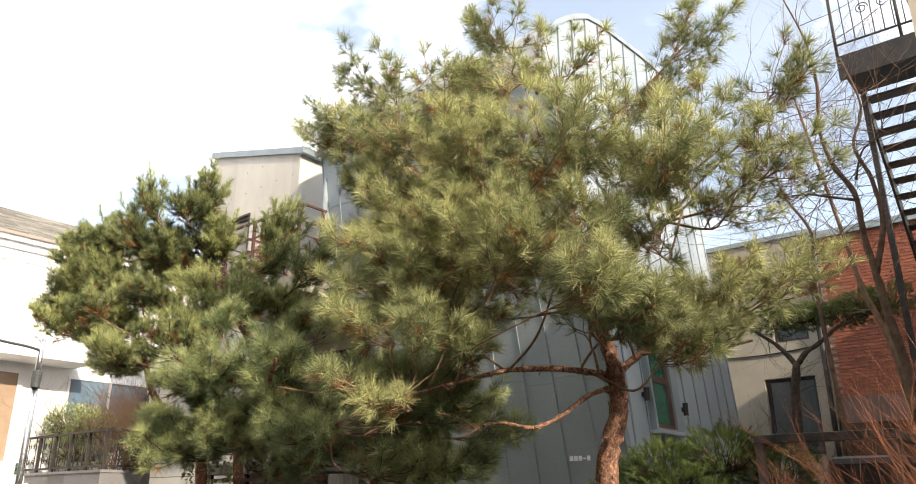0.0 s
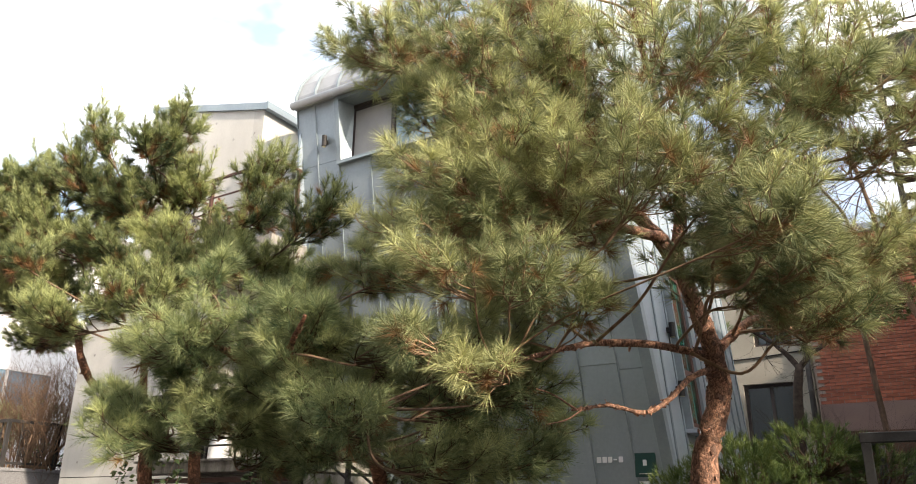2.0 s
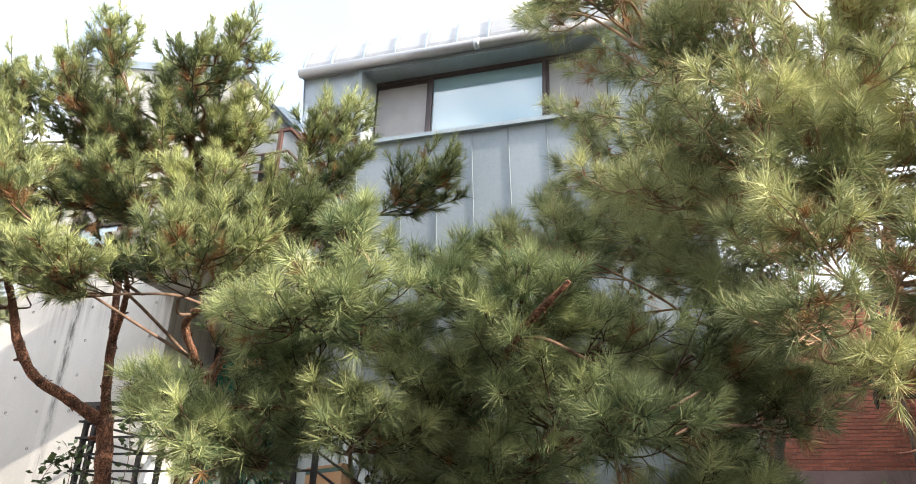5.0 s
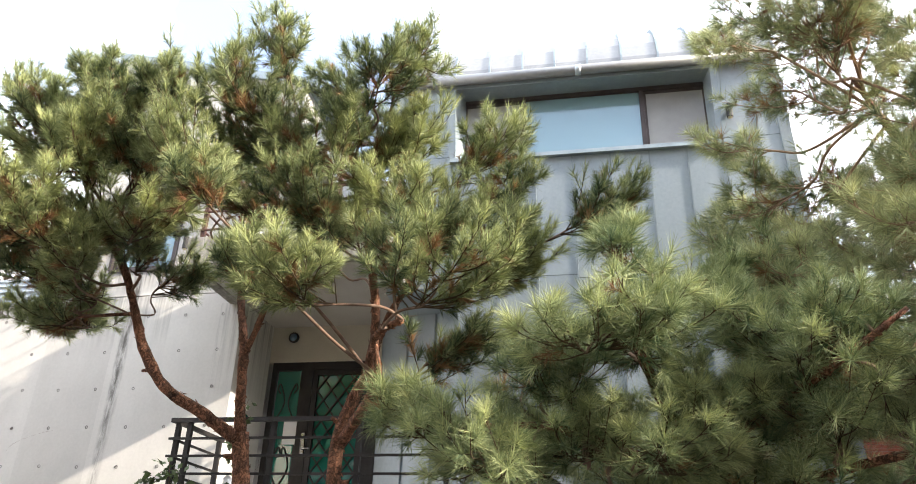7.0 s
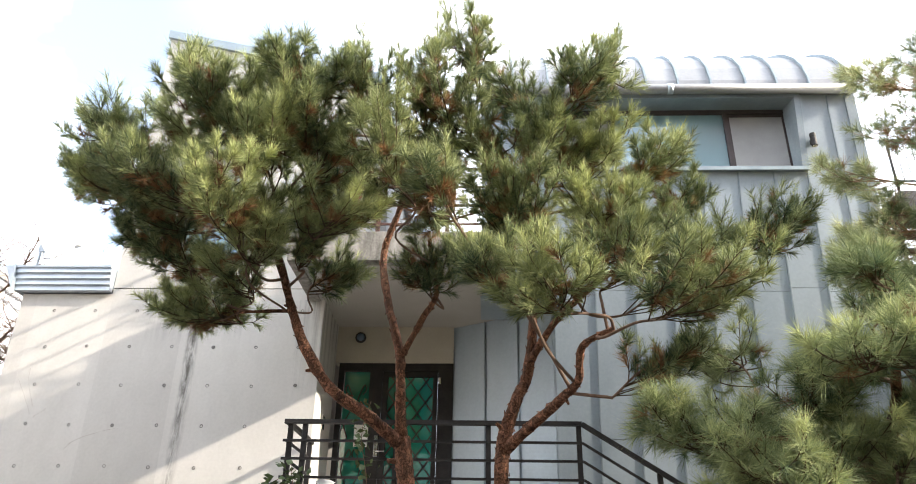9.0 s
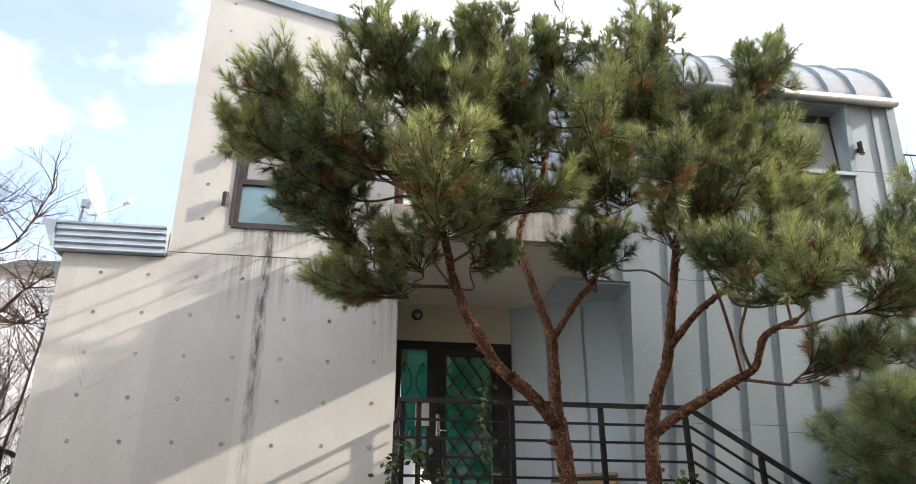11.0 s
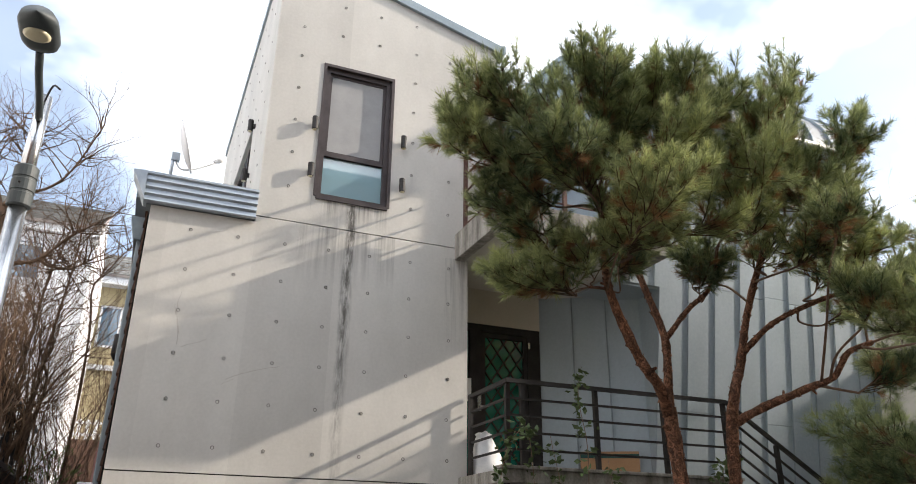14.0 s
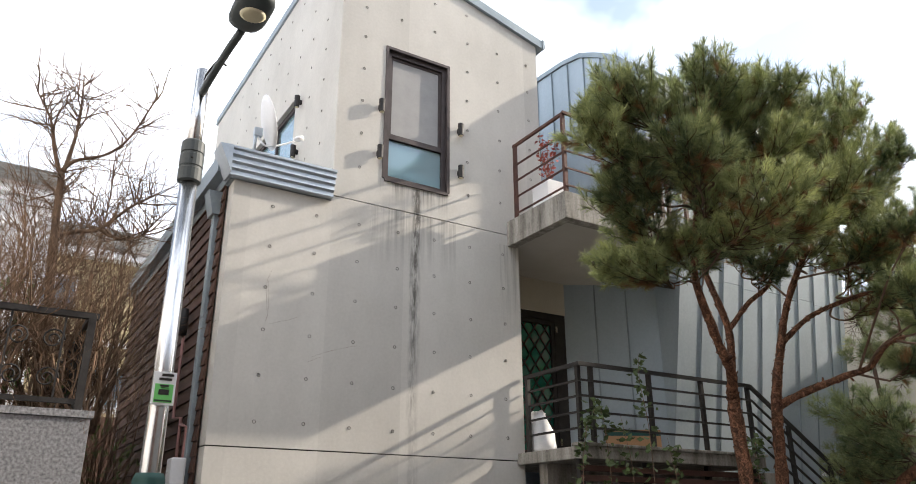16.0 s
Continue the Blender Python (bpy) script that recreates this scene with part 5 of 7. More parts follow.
YOUNG_PADS_2 = [
    (7.34, -4.1, 3.01, 0.23, 0.16), (9.21, -3.9, 2.38, 0.33, 0.17), (9.44, -3.1, 2.15, 0.37, 0.16), (9.62, -2.55, 2.18, 0.35, 0.18), (9.61, -1.8, 2.56, 0.3, 0.15), (7.26, -3.2, 2.66, 0.36, 0.2),
    (8.86, -2.6, 2.87, 0.42, 0.28), (8.72, -2.9, 3.02, 0.32, 0.23), (8.42, -3.2, 2.3, 0.4, 0.22), (7.76, -3.2, 2.23, 0.38, 0.22), (6.84, -3.9, 2.38, 0.3, 0.2), (6.98, -2.7, 3.44, 0.27, 0.27),
    (8.3, -1.5, 2.85, 0.4, 0.3), (7.8, -1.4, 3.0, 0.42, 0.3), (7.7, -1.7, 2.6, 0.42, 0.3), (7.8, -1.3, 2.3, 0.45, 0.3), (8.8, -1.3, 2.9, 0.4, 0.3), (8.3, -1.6, 2.3, 0.45, 0.3),
]
YOUNG_PADS_3 = [
    (9.61, -3.2, 3.0, 0.33, 0.2), (9.86, -3.1, 2.92, 0.32, 0.21), (9.99, -3.0, 2.68, 0.29, 0.21), (9.64, -3.2, 2.61, 0.31, 0.18), (9.46, -3.0, 2.79, 0.3, 0.19),
]

pine("red_pine", "twin-stemmed red pine with orange bark before the porch",
     [([(4.72, -1.95, 0.0), (4.66, -1.98, 1.2), (4.56, -2.02, 2.3), (4.47, -2.06, 2.92)], 0.084, 0.064),
      ([(4.47, -2.06, 2.86), (4.2, -2.3, 3.05), (3.92, -2.44, 3.23), (3.70, -2.5, 3.55), (3.55, -2.53, 3.9), (3.42, -2.7, 4.3), (3.2, -3.0, 4.6)], 0.056, 0.025),
      ([(4.47, -2.06, 2.9), (4.45, -2.13, 3.3), (4.43, -2.14, 3.62), (4.3, -2.08, 4.1), (4.22, -2.02, 4.62), (4.4, -2.3, 5.1), (4.3, -2.9, 5.6)], 0.045, 0.022),
      ([(4.43, -2.14, 3.55), (4.62, -2.3, 3.85), (4.76, -2.5, 4.05), (4.7, -2.75, 4.4)], 0.028, 0.014),
      ([(3.58, -2.53, 3.85), (3.42, -2.6, 3.82), (3.2, -2.75, 3.75)], 0.018, 0.01)],
     TWIN_PADS_1 + TWIN_PADS_2, "brush", 11, 1.45, dry=0.13)

pine("red_pine", "leaning red pine with a forked stem before the zinc wall",
     [([(5.38, -1.7, 0.0), (5.36, -1.8, 1.2), (5.30, -1.93, 2.3), (5.31, -1.97, 2.85), (5.42, -1.97, 3.25), (5.53, -1.97, 3.5), (5.58, -2.1, 4.0), (5.55, -2.5, 4.6), (5.5, -3.0, 5.2)], 0.078, 0.025),
      ([(5.33, -1.97, 2.84), (5.52, -2.2, 2.98), (5.75, -2.55, 3.12), (5.86, -2.8, 3.2), (5.88, -3.0, 3.4), (6.1, -3.1, 3.5)], 0.045, 0.022),
      ([(5.55, -2.0, 3.6), (5.8, -2.3, 3.9), (6.2, -2.8, 4.1), (6.6, -3.1, 4.1)], 0.034, 0.016)],
     LEANING_PADS_1 + LEANING_PADS_2, "brush", 23, 1.5, dry=0.13)

pine("white_pine", "large soft-needled pine with a pinkish scaly trunk",
     [([(10.86, -1.9, 0.0), (10.88, -1.92, 1.2), (10.95, -1.95, 2.1), (11.10, -1.95, 2.62), (11.10, -1.95, 2.96), (10.98, -1.95, 3.42), (10.89, -1.95, 3.8), (10.98, -2.0, 4.3), (10.9, -2.1, 5.0), (10.8, -2.3, 5.9)], 0.118, 0.02),
      ([(11.08, -1.95, 2.95), (10.8, -2.3, 3.0), (10.5, -2.7, 2.98), (10.35, -2.9, 2.93), (10.25, -3.5, 2.75), (10.3, -4.1, 2.6)], 0.034, 0.009),
      ([(11.10, -1.95, 2.97), (11.25, -1.65, 3.2), (11.34, -1.44, 3.32), (11.45, -1.0, 3.36), (11.55, -0.6, 3.36), (11.9, -0.5, 3.4)], 0.04, 0.014),
      ([(11.14, -1.95, 2.86), (11.02, -2.3, 2.75), (10.94, -2.65, 2.55), (10.88, -2.99, 2.43), (10.72, -3.2, 2.46), (10.55, -3.4, 2.42)], 0.027, 0.007),
      ([(10.58, -3.38, 2.42), (10.5, -3.55, 2.5), (10.46, -3.7, 2.52)], 0.007, 0.003),
      ([(10.62, -3.34, 2.44), (10.52, -3.42, 2.36), (10.42, -3.5, 2.33)], 0.006, 0.0025),
      ([(10.90, -1.95, 3.7), (10.68, -1.95, 4.08), (10.4, -2.2, 4.4), (9.9, -2.7, 4.7), (9.4, -3.2, 5.2)], 0.07, 0.02),
      ([(10.95, -2.0, 3.88), (11.2, -2.0, 3.95), (11.5, -2.1, 4.1), (12.0, -2.2, 4.3)], 0.05, 0.02),
      ([(10.8, -2.0, 3.95), (10.6, -2.6, 3.9), (10.4, -3.2, 3.85), (10.0, -3.5, 3.8)], 0.045, 0.015)],
     LARGE_PADS_1 + LARGE_PADS_2 + LARGE_PADS_3 + LARGE_PADS_4 + LARGE_PADS_5, "soft", 37, 1.05, SOFT_NEEDLE, 0.09, PALE_TWIG, (3, 4, 5), PALE_BARK)

pine("young_pine", "low bushy green pine before the zinc wall",
     [([(7.75, -1.6, 0.0), (7.76, -1.68, 1.2), (7.8, -1.75, 2.0), (7.95, -2.1, 2.3), (8.0, -2.6, 2.5), (7.85, -3.3, 2.8), (7.65, -3.85, 3.1), (7.6, -3.9, 3.25)], 0.09, 0.014),
      ([(7.95, -2.1, 2.3), (8.3, -2.7, 2.3), (8.8, -3.4, 2.4), (9.4, -3.8, 2.5)], 0.045, 0.014),
      ([(8.0, -2.6, 2.45), (7.7, -3.2, 2.5), (7.2, -3.6, 2.6), (6.8, -3.7, 2.6)], 0.035, 0.012),
      ([(8.0, -2.6, 2.5), (8.4, -3.4, 2.7), (8.7, -4.0, 2.85), (9.0, -4.2, 3.05)], 0.035, 0.012)],
     YOUNG_PADS_1 + YOUNG_PADS_2 + YOUNG_PADS_3, "soft", 51, 1.5, YOUNG_NEEDLE, 0.04)


# ---- street lamp ----
def street_lamp():
    lamp = thing("street_lamp", "polished steel street lamp post with a dark oval head", "street lamp")
    x, y = -1.285, -2.12
    part("post", tube("post", [(x, y, 0), (x, y, 2.0), (x, y, 4.0)], [0.066, 0.066, 0.062], STEEL, 24), None, lamp)
    part("upper_post", tube("upper_post", [(x, y, 4.0), (x, y, 4.88)], [0.054, 0.053], STEEL, 24), None, lamp)
    rings = [(3.93, 0.072), (3.94, 0.084), (4.03, 0.086), (4.035, 0.08), (4.05, 0.08), (4.055, 0.086), (4.14, 0.086), (4.145, 0.08), (4.16, 0.08), (4.165, 0.086), (4.25, 0.084), (4.265, 0.07)]
    part("collar", tube("collar", [(x, y, z) for z, _ in rings], [r for _, r in rings], PLASTIC, 20, False), None, lamp, "dark grey clamp collar")
    for a in (-100, 20, 140):
        c = Vector((x + 0.085 * math.cos(radians(a)), y + 0.085 * math.sin(radians(a)), 4.1))
        d = Vector((math.cos(radians(a)), math.sin(radians(a)), 0)) * 0.008
        part("bolt", tube("bolt", [c, c + d], 0.009, DARK_METAL, 6), None, lamp)
    part("base_sleeve", tube("base_sleeve", [(x, y, 0), (x, y, 1.86), (x, y, 1.9)], [0.1, 0.1, 0.085], GREEN_PAINT, 20), None, lamp, "teal painted base sleeve")
    arm = smooth_path([(x, y - 0.03, 4.66), (x + 0.015, y - 0.3, 4.70), (x + 0.03, y - 0.62, 4.72), (x + 0.05, y - 0.86, 4.74)], 4)
    part("arm", tube("arm", arm, 0.027, PLASTIC, 10), None, lamp)
    hook = smooth_path([(x, y - 0.02, 4.80), (x + 0.06, y - 0.16, 4.9), (x + 0.12, y - 0.2, 4.86)], 4)
    part("cable", tube("cable", hook, 0.008, DARK_METAL, 6), None, lamp)
    # oval head, flat below with a lens
    v, f = [], []
    n = 18
    for k in range(9):
        s = -1 + 2 * k / 8
        half = math.sqrt(max(0.0, 1 - s ** 4))
        for j in range(n):
            a = 2 * math.pi * j / n
            w, h = 0.125 * half * math.cos(a), math.sin(a) * half
            h = 0.10 * h if h > 0 else 0.065 * h
            v.append((x + 0.055 + w, y - 1.06 + 0.23 * s, 4.775 + h))
    for k in range(8):
        for j in range(n):
            f.append((k * n + j, k * n + (j + 1) % n, (k + 1) * n + (j + 1) % n, (k + 1) * n + j))
    part("head", mesh_of("head", v, f, PLASTIC, True), None, lamp)
    part("lens", tube("lens", [(x + 0.055, y - 1.1, 4.715), (x + 0.055, y - 1.1, 4.70)], [0.085, 0.06], LAMP_GLOBE, 18), None, lamp, "clear ribbed lamp lens")
    plate = part("notice_plate", solid(x - 0.07, x + 0.075, y - 0.082, y - 0.074, 2.32, 2.535, None, 0.003), WHITE, lamp, "white and green notice plate strapped to the post")
    part("green_field", solid(x - 0.055, x + 0.06, y - 0.0855, y - 0.083, 2.335, 2.455), SIGN_GREEN, plate)
    for x0, x1, z0, z1, m in ((-0.02, 0.055, 2.505, 2.522, DARK_METAL), (-0.035, 0.045, 2.478, 2.494, DARK_METAL), (-0.025, 0.03, 2.437, 2.45, DARK_METAL), (-0.03, 0.035, 2.385, 2.42, DARK_METAL), (-0.05, 0.055, 2.343, 2.352, DARK_METAL), (-0.02, 0.03, 2.428, 2.432, DARK_METAL)):
        part("text_bar", solid(x + x0, x + x1, y - 0.0885, y - 0.086, z0, z1), m, plate)
    return lamp


street_lamp()

# ---- satellite dish on the low roof ----
dish = thing("satellite_dish", "small pale satellite dish on a bent arm above the gutter", "satellite dish")
nrm = Vector((0.95, -0.10, 0.28)).normalized()
u = nrm.cross(Vector((0, 0, 1))).normalized()
w3 = nrm.cross(u).normalized()
c0 = Vector((-0.20, -0.16, 5.69))
v, f = [c0 - nrm * 0.03], []
for k in range(1, 5):
    r = 0.31 * k / 4
    for j in range(24):
        a = 2 * math.pi * j / 24
        v.append(c0 + u * r * 0.88 * math.cos(a) + w3 * r * math.sin(a) + nrm * (-0.03 + 0.055 * (k / 4) ** 2))
for j in range(24):
    f.append((0, 1 + j, 1 + (j + 1) % 24))
    for k in range(3):
        f.append((1 + k * 24 + j, 1 + (k + 1) * 24 + j, 1 + (k + 1) * 24 + (j + 1) % 24, 1 + k * 24 + (j + 1) % 24))
me = mesh_of("reflector", v, f, WHITE, True)
r = part("reflector", me, None, dish)
sol = r.modifiers.new("rim", "SOLIDIFY")
sol.thickness = 0.008
part("mast", tube("mast", [(-0.30, -0.12, 5.3), (-0.30, -0.12, 5.6)], 0.018, GALV, 10), None, dish)
part("bracket", solid(-0.32, -0.23, -0.15, -0.09, 5.52, 5.62, None, 0.006), GALV, dish)
part("arm", tube("arm", smooth_path([(-0.27, -0.12, 5.52), (-0.20, -0.15, 5.42), (-0.05, -0.15, 5.46), (0.15, -0.14, 5.58)], 4), 0.011, WHITE, 8), None, dish)
part("receiver", tube("receiver", [(0.12, -0.14, 5.58), (0.17, -0.14, 5.61), (0.22, -0.14, 5.63)], [0.02, 0.034, 0.03], WHITE, 10), None, dish)

# ---- marks by the zinc corner: plain bars for the house number, a dark plate ----
number = thing("number_bars", "small white house number bars on the zinc wall", "house number")
for k, (x0, x1) in enumerate(((9.22, 9.27), (9.285, 9.335), (9.35, 9.395), (9.41, 9.45), (9.47, 9.515))):
    z0, z1 = (2.325, 2.385) if k != 3 else (2.348, 2.36)
    part("bar", solid(x0, x1, front_y(2.35) - 0.008, front_y(2.35) - 0.003, z0, z1), WHITE, number)
plate = thing("address_plate", "dark green square address plate on the zinc wall", "plate")
py = front_y(2.3) - 0.012
part("board", solid(9.645, 9.875, py - 0.008, py + 0.004, 2.17, 2.42, None, 0.004), GREEN_PAINT, plate)
part("mark", solid(9.735, 9.775, py - 0.011, py - 0.0085, 2.285, 2.345), WHITE, plate)
part("line", solid(9.69, 9.82, py - 0.011, py - 0.0085, 2.20, 2.208), WHITE, plate)
part("pointer", prism([(9.68, 2.13), (9.80, 2.13), (9.74, 2.05)], "y", py - 0.004, py + 0.004), WHITE, plate, "white triangular plate")

# ---- things on the porch and the balcony ----
bag = thing("white_sack", "full white woven sack standing on the porch landing", "sack")
v, f = [], []
prof = [(0.0, 0.02), (0.15, 0.0), (0.185, 0.05), (0.18, 0.14), (0.165, 0.24), (0.14, 0.33), (0.11, 0.41), (0.085, 0.455), (0.10, 0.475), (0.07, 0.49), (0.0, 0.47)]
for k, (r, z) in enumerate(prof):
    for j in range(28):
        a = 2 * math.pi * j / 28
        q = Vector((r * math.cos(a), r * math.sin(a) * 0.85, z))
        s = 1 + 0.20 * noise.noise(q * 9 + Vector((3, 1, 2))) + 0.10 * noise.noise(q * 27)
        ear = 0.06 * max(0.0, noise.noise(q * 14)) if k > 6 else 0.0
        v.append((3.50 + q.x * s - 0.10 * z, -0.02 + q.y * s, LZ + 0.004 + q.z + ear))
for k in range(len(prof) - 1):
    for j in range(28):
        f.append((k * 28 + j, k * 28 + (j + 1) % 28, (k + 1) * 28 + (j + 1) % 28, (k + 1) * 28 + j))
part("body", mesh_of("body", v, f, BAG, True), None, bag)
box = thing("cardboard_box", "brown cardboard box with a green band leaning on the porch wall", "box")
along, outw = Vector((0.863, -0.504)), Vector((-0.504, -0.863))
b0 = Vector((5.17, 0.725)) + outw * 0.034


def box_slab(s0, s1, d0, d1, z0, z1):
    return prism([tuple(b0 + along * s + outw * d) for s, d in ((s0, d0), (s1, d0), (s1, d1), (s0, d1))], "z", LZ + z0, LZ + z1)


part("body", box_slab(0.0, 0.74, 0.0, 0.13, 0.001, 0.44), CARDBOARD, box)
part("flap", box_slab(0.005, 0.735, 0.004, 0.126, 0.441, 0.447), CARDBOARD, box)
part("green_band", box_slab(0.002, 0.738, 0.1305, 0.1325, 0.365, 0.415), GREEN_PAINT, box)
o = b0 + along * 0.5 + outw * 0.1305
disc = [(o.x, o.y, LZ + 0.13)] + [(o.x + along.x * 0.055 * math.cos(k * 0.3927), o.y + along.y * 0.055 * math.cos(k * 0.3927), LZ + 0.13 + 0.055 * math.sin(k * 0.3927)) for k in range(16)]
disc = [(x + outw.x * 0.0015, y + outw.y * 0.0015, z) for x, y, z in disc]
part("mark", mesh_of("mark", disc, [(0, 1 + k, 1 + (k + 1) % 16) for k in range(16)], GREEN_PAINT), None, box)


def leaf_mesh(name, centres, size, mat, seed):
    """Small folded leaves, each of two faces."""
    g = random.Random(seed)
    v, f = [], []
    for c in centres:
        d = Vector((g.gauss(0, 1), g.gauss(0, 1), g.gauss(-0.1, 0.6))).normalized()
        s = d.cross(Vector((g.gauss(0, 1), g.gauss(0, 1), g.gauss(0, 1)))).normalized()
        up = d.cross(s)
        ln = size * g.uniform(0.7, 1.3)
        o = len(v)
        v += [c, c + d * ln * 0.5 + s * ln * 0.3 + up * ln * 0.06, c + d * ln, c + d * ln * 0.5 - s * ln * 0.3 + up * ln * 0.06]
        f += [(o, o + 1, o + 2), (o, o + 2, o + 3)]
    return mesh_of(name, v, f, mat)


def climber(name, label, stems, leaves, size, mat, seed, stem_mat=None):
    g = random.Random(seed)
    plant = thing(name, label, "plant")
    runs, spots = [], []
    for points in stems:
        path = smooth_path(points, 5)
        runs.append((path, [0.006 - 0.004 * k / len(path) for k in range(len(path))]))
        for _ in range(leaves):
            p = path[int(len(path) * (0.25 + 0.75 * g.random() ** 0.7)) - 1] if len(path) > 1 else path[0]
            spots.append(p + Vector((g.gauss(0, 0.045), g.gauss(0, 0.045), g.gauss(0, 0.04))))
    part("stems", tubes("stems", runs, stem_mat or TWIG, 5), None, plant)
    part("foliage", leaf_mesh("foliage", spots, size, mat, seed), None, plant)
    return plant


climber("rose_climber", "thin leafy rose stems growing through the porch railing", [
    [(3.5, -1.25, 0.0), (3.45, -1.25, 1.6), (3.42, -1.22, 2.5), (3.36, -1.2, 2.85)], [(3.55, -1.3, 0.0), (3.7, -1.3, 1.9), (3.62, -1.25, 2.7)],
    [(4.05, -1.3, 0.0), (4.0, -1.3, 1.8), (4.08, -1.2, 2.6), (4.0, -1.2, 3.1), (4.06, -1.15, 3.45)], [(4.2, -1.3, 0.0), (4.3, -1.35, 1.7), (4.25, -1.3, 2.5)],
    [(3.1, -1.3, 0.0), (3.0, -1.3, 1.8), (3.12, -1.25, 2.5), (3.3, -1.2, 2.75)], [(5.55, -1.4, 0.0), (5.6, -1.4, 1.8), (5.7, -1.3, 2.4), (5.9, -1.2, 2.6)]], 80, 0.085, LEAF, 5)
red = climber("red_shrub", "red-leaved shrub in a white box pot on the balcony", [[(3.4, -0.5, 5.66), (3.38 + dx, -0.5 + dy, 6.0), (3.4 + 1.6 * dx, -0.5 + 1.7 * dy, 6.28 + dz)] for dx, dy, dz in ((-0.06, 0.02, 0.0), (0.05, -0.05, 0.12), (0.0, 0.06, 0.2), (-0.04, -0.06, 0.05), (0.08, 0.03, -0.05))], 34, 0.055, RED_LEAF, 9)
part("pot", solid(3.24, 3.56, -0.66, -0.34, 5.121, 5.68, None, 0.012), WHITE, red, "white box pot")
fan = thing("roof_vent_cowl", "grey curved metal vent cowl behind the balcony", "vent")
part("cowl", tube("cowl", smooth_path([(4.2, 1.4, 5.12), (4.2, 1.4, 6.5), (4.25, 1.35, 6.75), (4.45, 1.25, 6.8)], 4), 0.11, GALV, 14), None, fan)

# gas pipes at the brown side wall
pipes = thing("gas_pipes", "pink primed gas pipes with a white meter at the side wall", "pipe")
part("riser", tube("riser", [(-0.53, 0.42, 0.0), (-0.53, 0.42, 2.5), (-0.53, 0.7, 2.55)], 0.02, PIPE_PINK, 10), None, pipes)
part("branch", tube("branch", [(-0.53, 0.72, 1.6), (-0.53, 0.72, 2.62), (-0.53, 1.1, 2.66), (-0.53, 1.1, 3.7)], 0.018, PIPE_PINK, 10), None, pipes)
part("meter", solid(-0.66, -0.52, 0.3, 0.5, 1.95, 2.2, None, 0.015), WHITE, pipes, "white gas meter")
part("valve", tube("valve", [(-0.53, 1.1, 3.55), (-0.55, 1.1, 3.62), (-0.55, 1.1, 3.85)], [0.03, 0.055, 0.045], DARK_METAL, 10), None, pipes)

# ---- granite planter wall with an iron fence ----
granite = thing("granite_planter_wall", "grey granite slab wall of the raised planter", "wall", kind="structure")
PX, PY, PZ = -1.5, -0.5, 2.47
part("core", solid(-7.0, PX - 0.03, PY + 0.03, 7.0, 0.0, PZ - 0.06), MORTAR, granite)
for i in range(7):
    for j in range(4):
        x1 = PX - 0.8 * i
        part("slab", solid(x1 - 0.795, x1, PY, PY + 0.03, max(0.0, PZ - 0.06 - 0.62 * (j + 1)) + 0.003, PZ - 0.062 - 0.62 * j, None, 0.003), GRANITE, granite)
for i in range(8):
    for j in range(4):
        y0 = PY + 0.031 + 0.8 * i
        part("slab", solid(PX - 0.03, PX - 0.001, y0, y0 + 0.796, max(0.0, PZ - 0.06 - 0.62 * (j + 1)) + 0.003, PZ - 0.062 - 0.62 * j, None, 0.003), GRANITE, granite)
part("coping", wall_panel(-7.0, PX + 0.02, PY - 0.02, 7.0, [(-6.6, PX - 0.25, PY + 0.25, 6.6)], "z", PZ - 0.058, PZ), GRANITE, granite)
part("bed", solid(-6.6, PX - 0.25, PY + 0.25, 6.6, PZ - 0.058, PZ - 0.02), SOIL, granite)
fence = thing("iron_fence", "dark iron fence with scrolls on the planter wall", "fence")
FY, FX = PY + 0.1, PX - 0.1
part("top_rail", solid(-5.6, FX + 0.05, FY - 0.03, FY + 0.03, PZ + 0.78, PZ + 0.83), DARK_METAL, fence)
part("top_rail", solid(FX - 0.03, FX + 0.03, FY + 0.031, 5.5, PZ + 0.78, PZ + 0.83), DARK_METAL, fence)
part("bottom_rail", solid(-5.6, FX + 0.02, FY - 0.02, FY + 0.02, PZ + 0.06, PZ + 0.10), DARK_METAL, fence)
part("bottom_rail", solid(FX - 0.02, FX + 0.02, FY + 0.021, 5.5, PZ + 0.06, PZ + 0.10), DARK_METAL, fence)
for k in range(6):
    part("post", solid(FX - 0.03 - 0.8 * k, FX + 0.03 - 0.8 * k, FY - 0.031, FY + 0.031, PZ, PZ + 0.78), DARK_METAL, fence)
    if k:
        part("post", solid(FX - 0.031, FX + 0.031, FY - 0.03 + 0.95 * k, FY + 0.03 + 0.95 * k, PZ, PZ + 0.78), DARK_METAL, fence)


def scroll(c, along, size):
    pts = []
    for k in range(22):
        a = k / 21 * 3.4 * math.pi
        r = size * (1 - 0.75 * k / 21)
        pts.append(Vector(c) + Vector(along) * (r * math.cos(a)) + Vector((0, 0, r * math.sin(a))))
    return tube("scroll", pts, 0.008, DARK_METAL, 5)


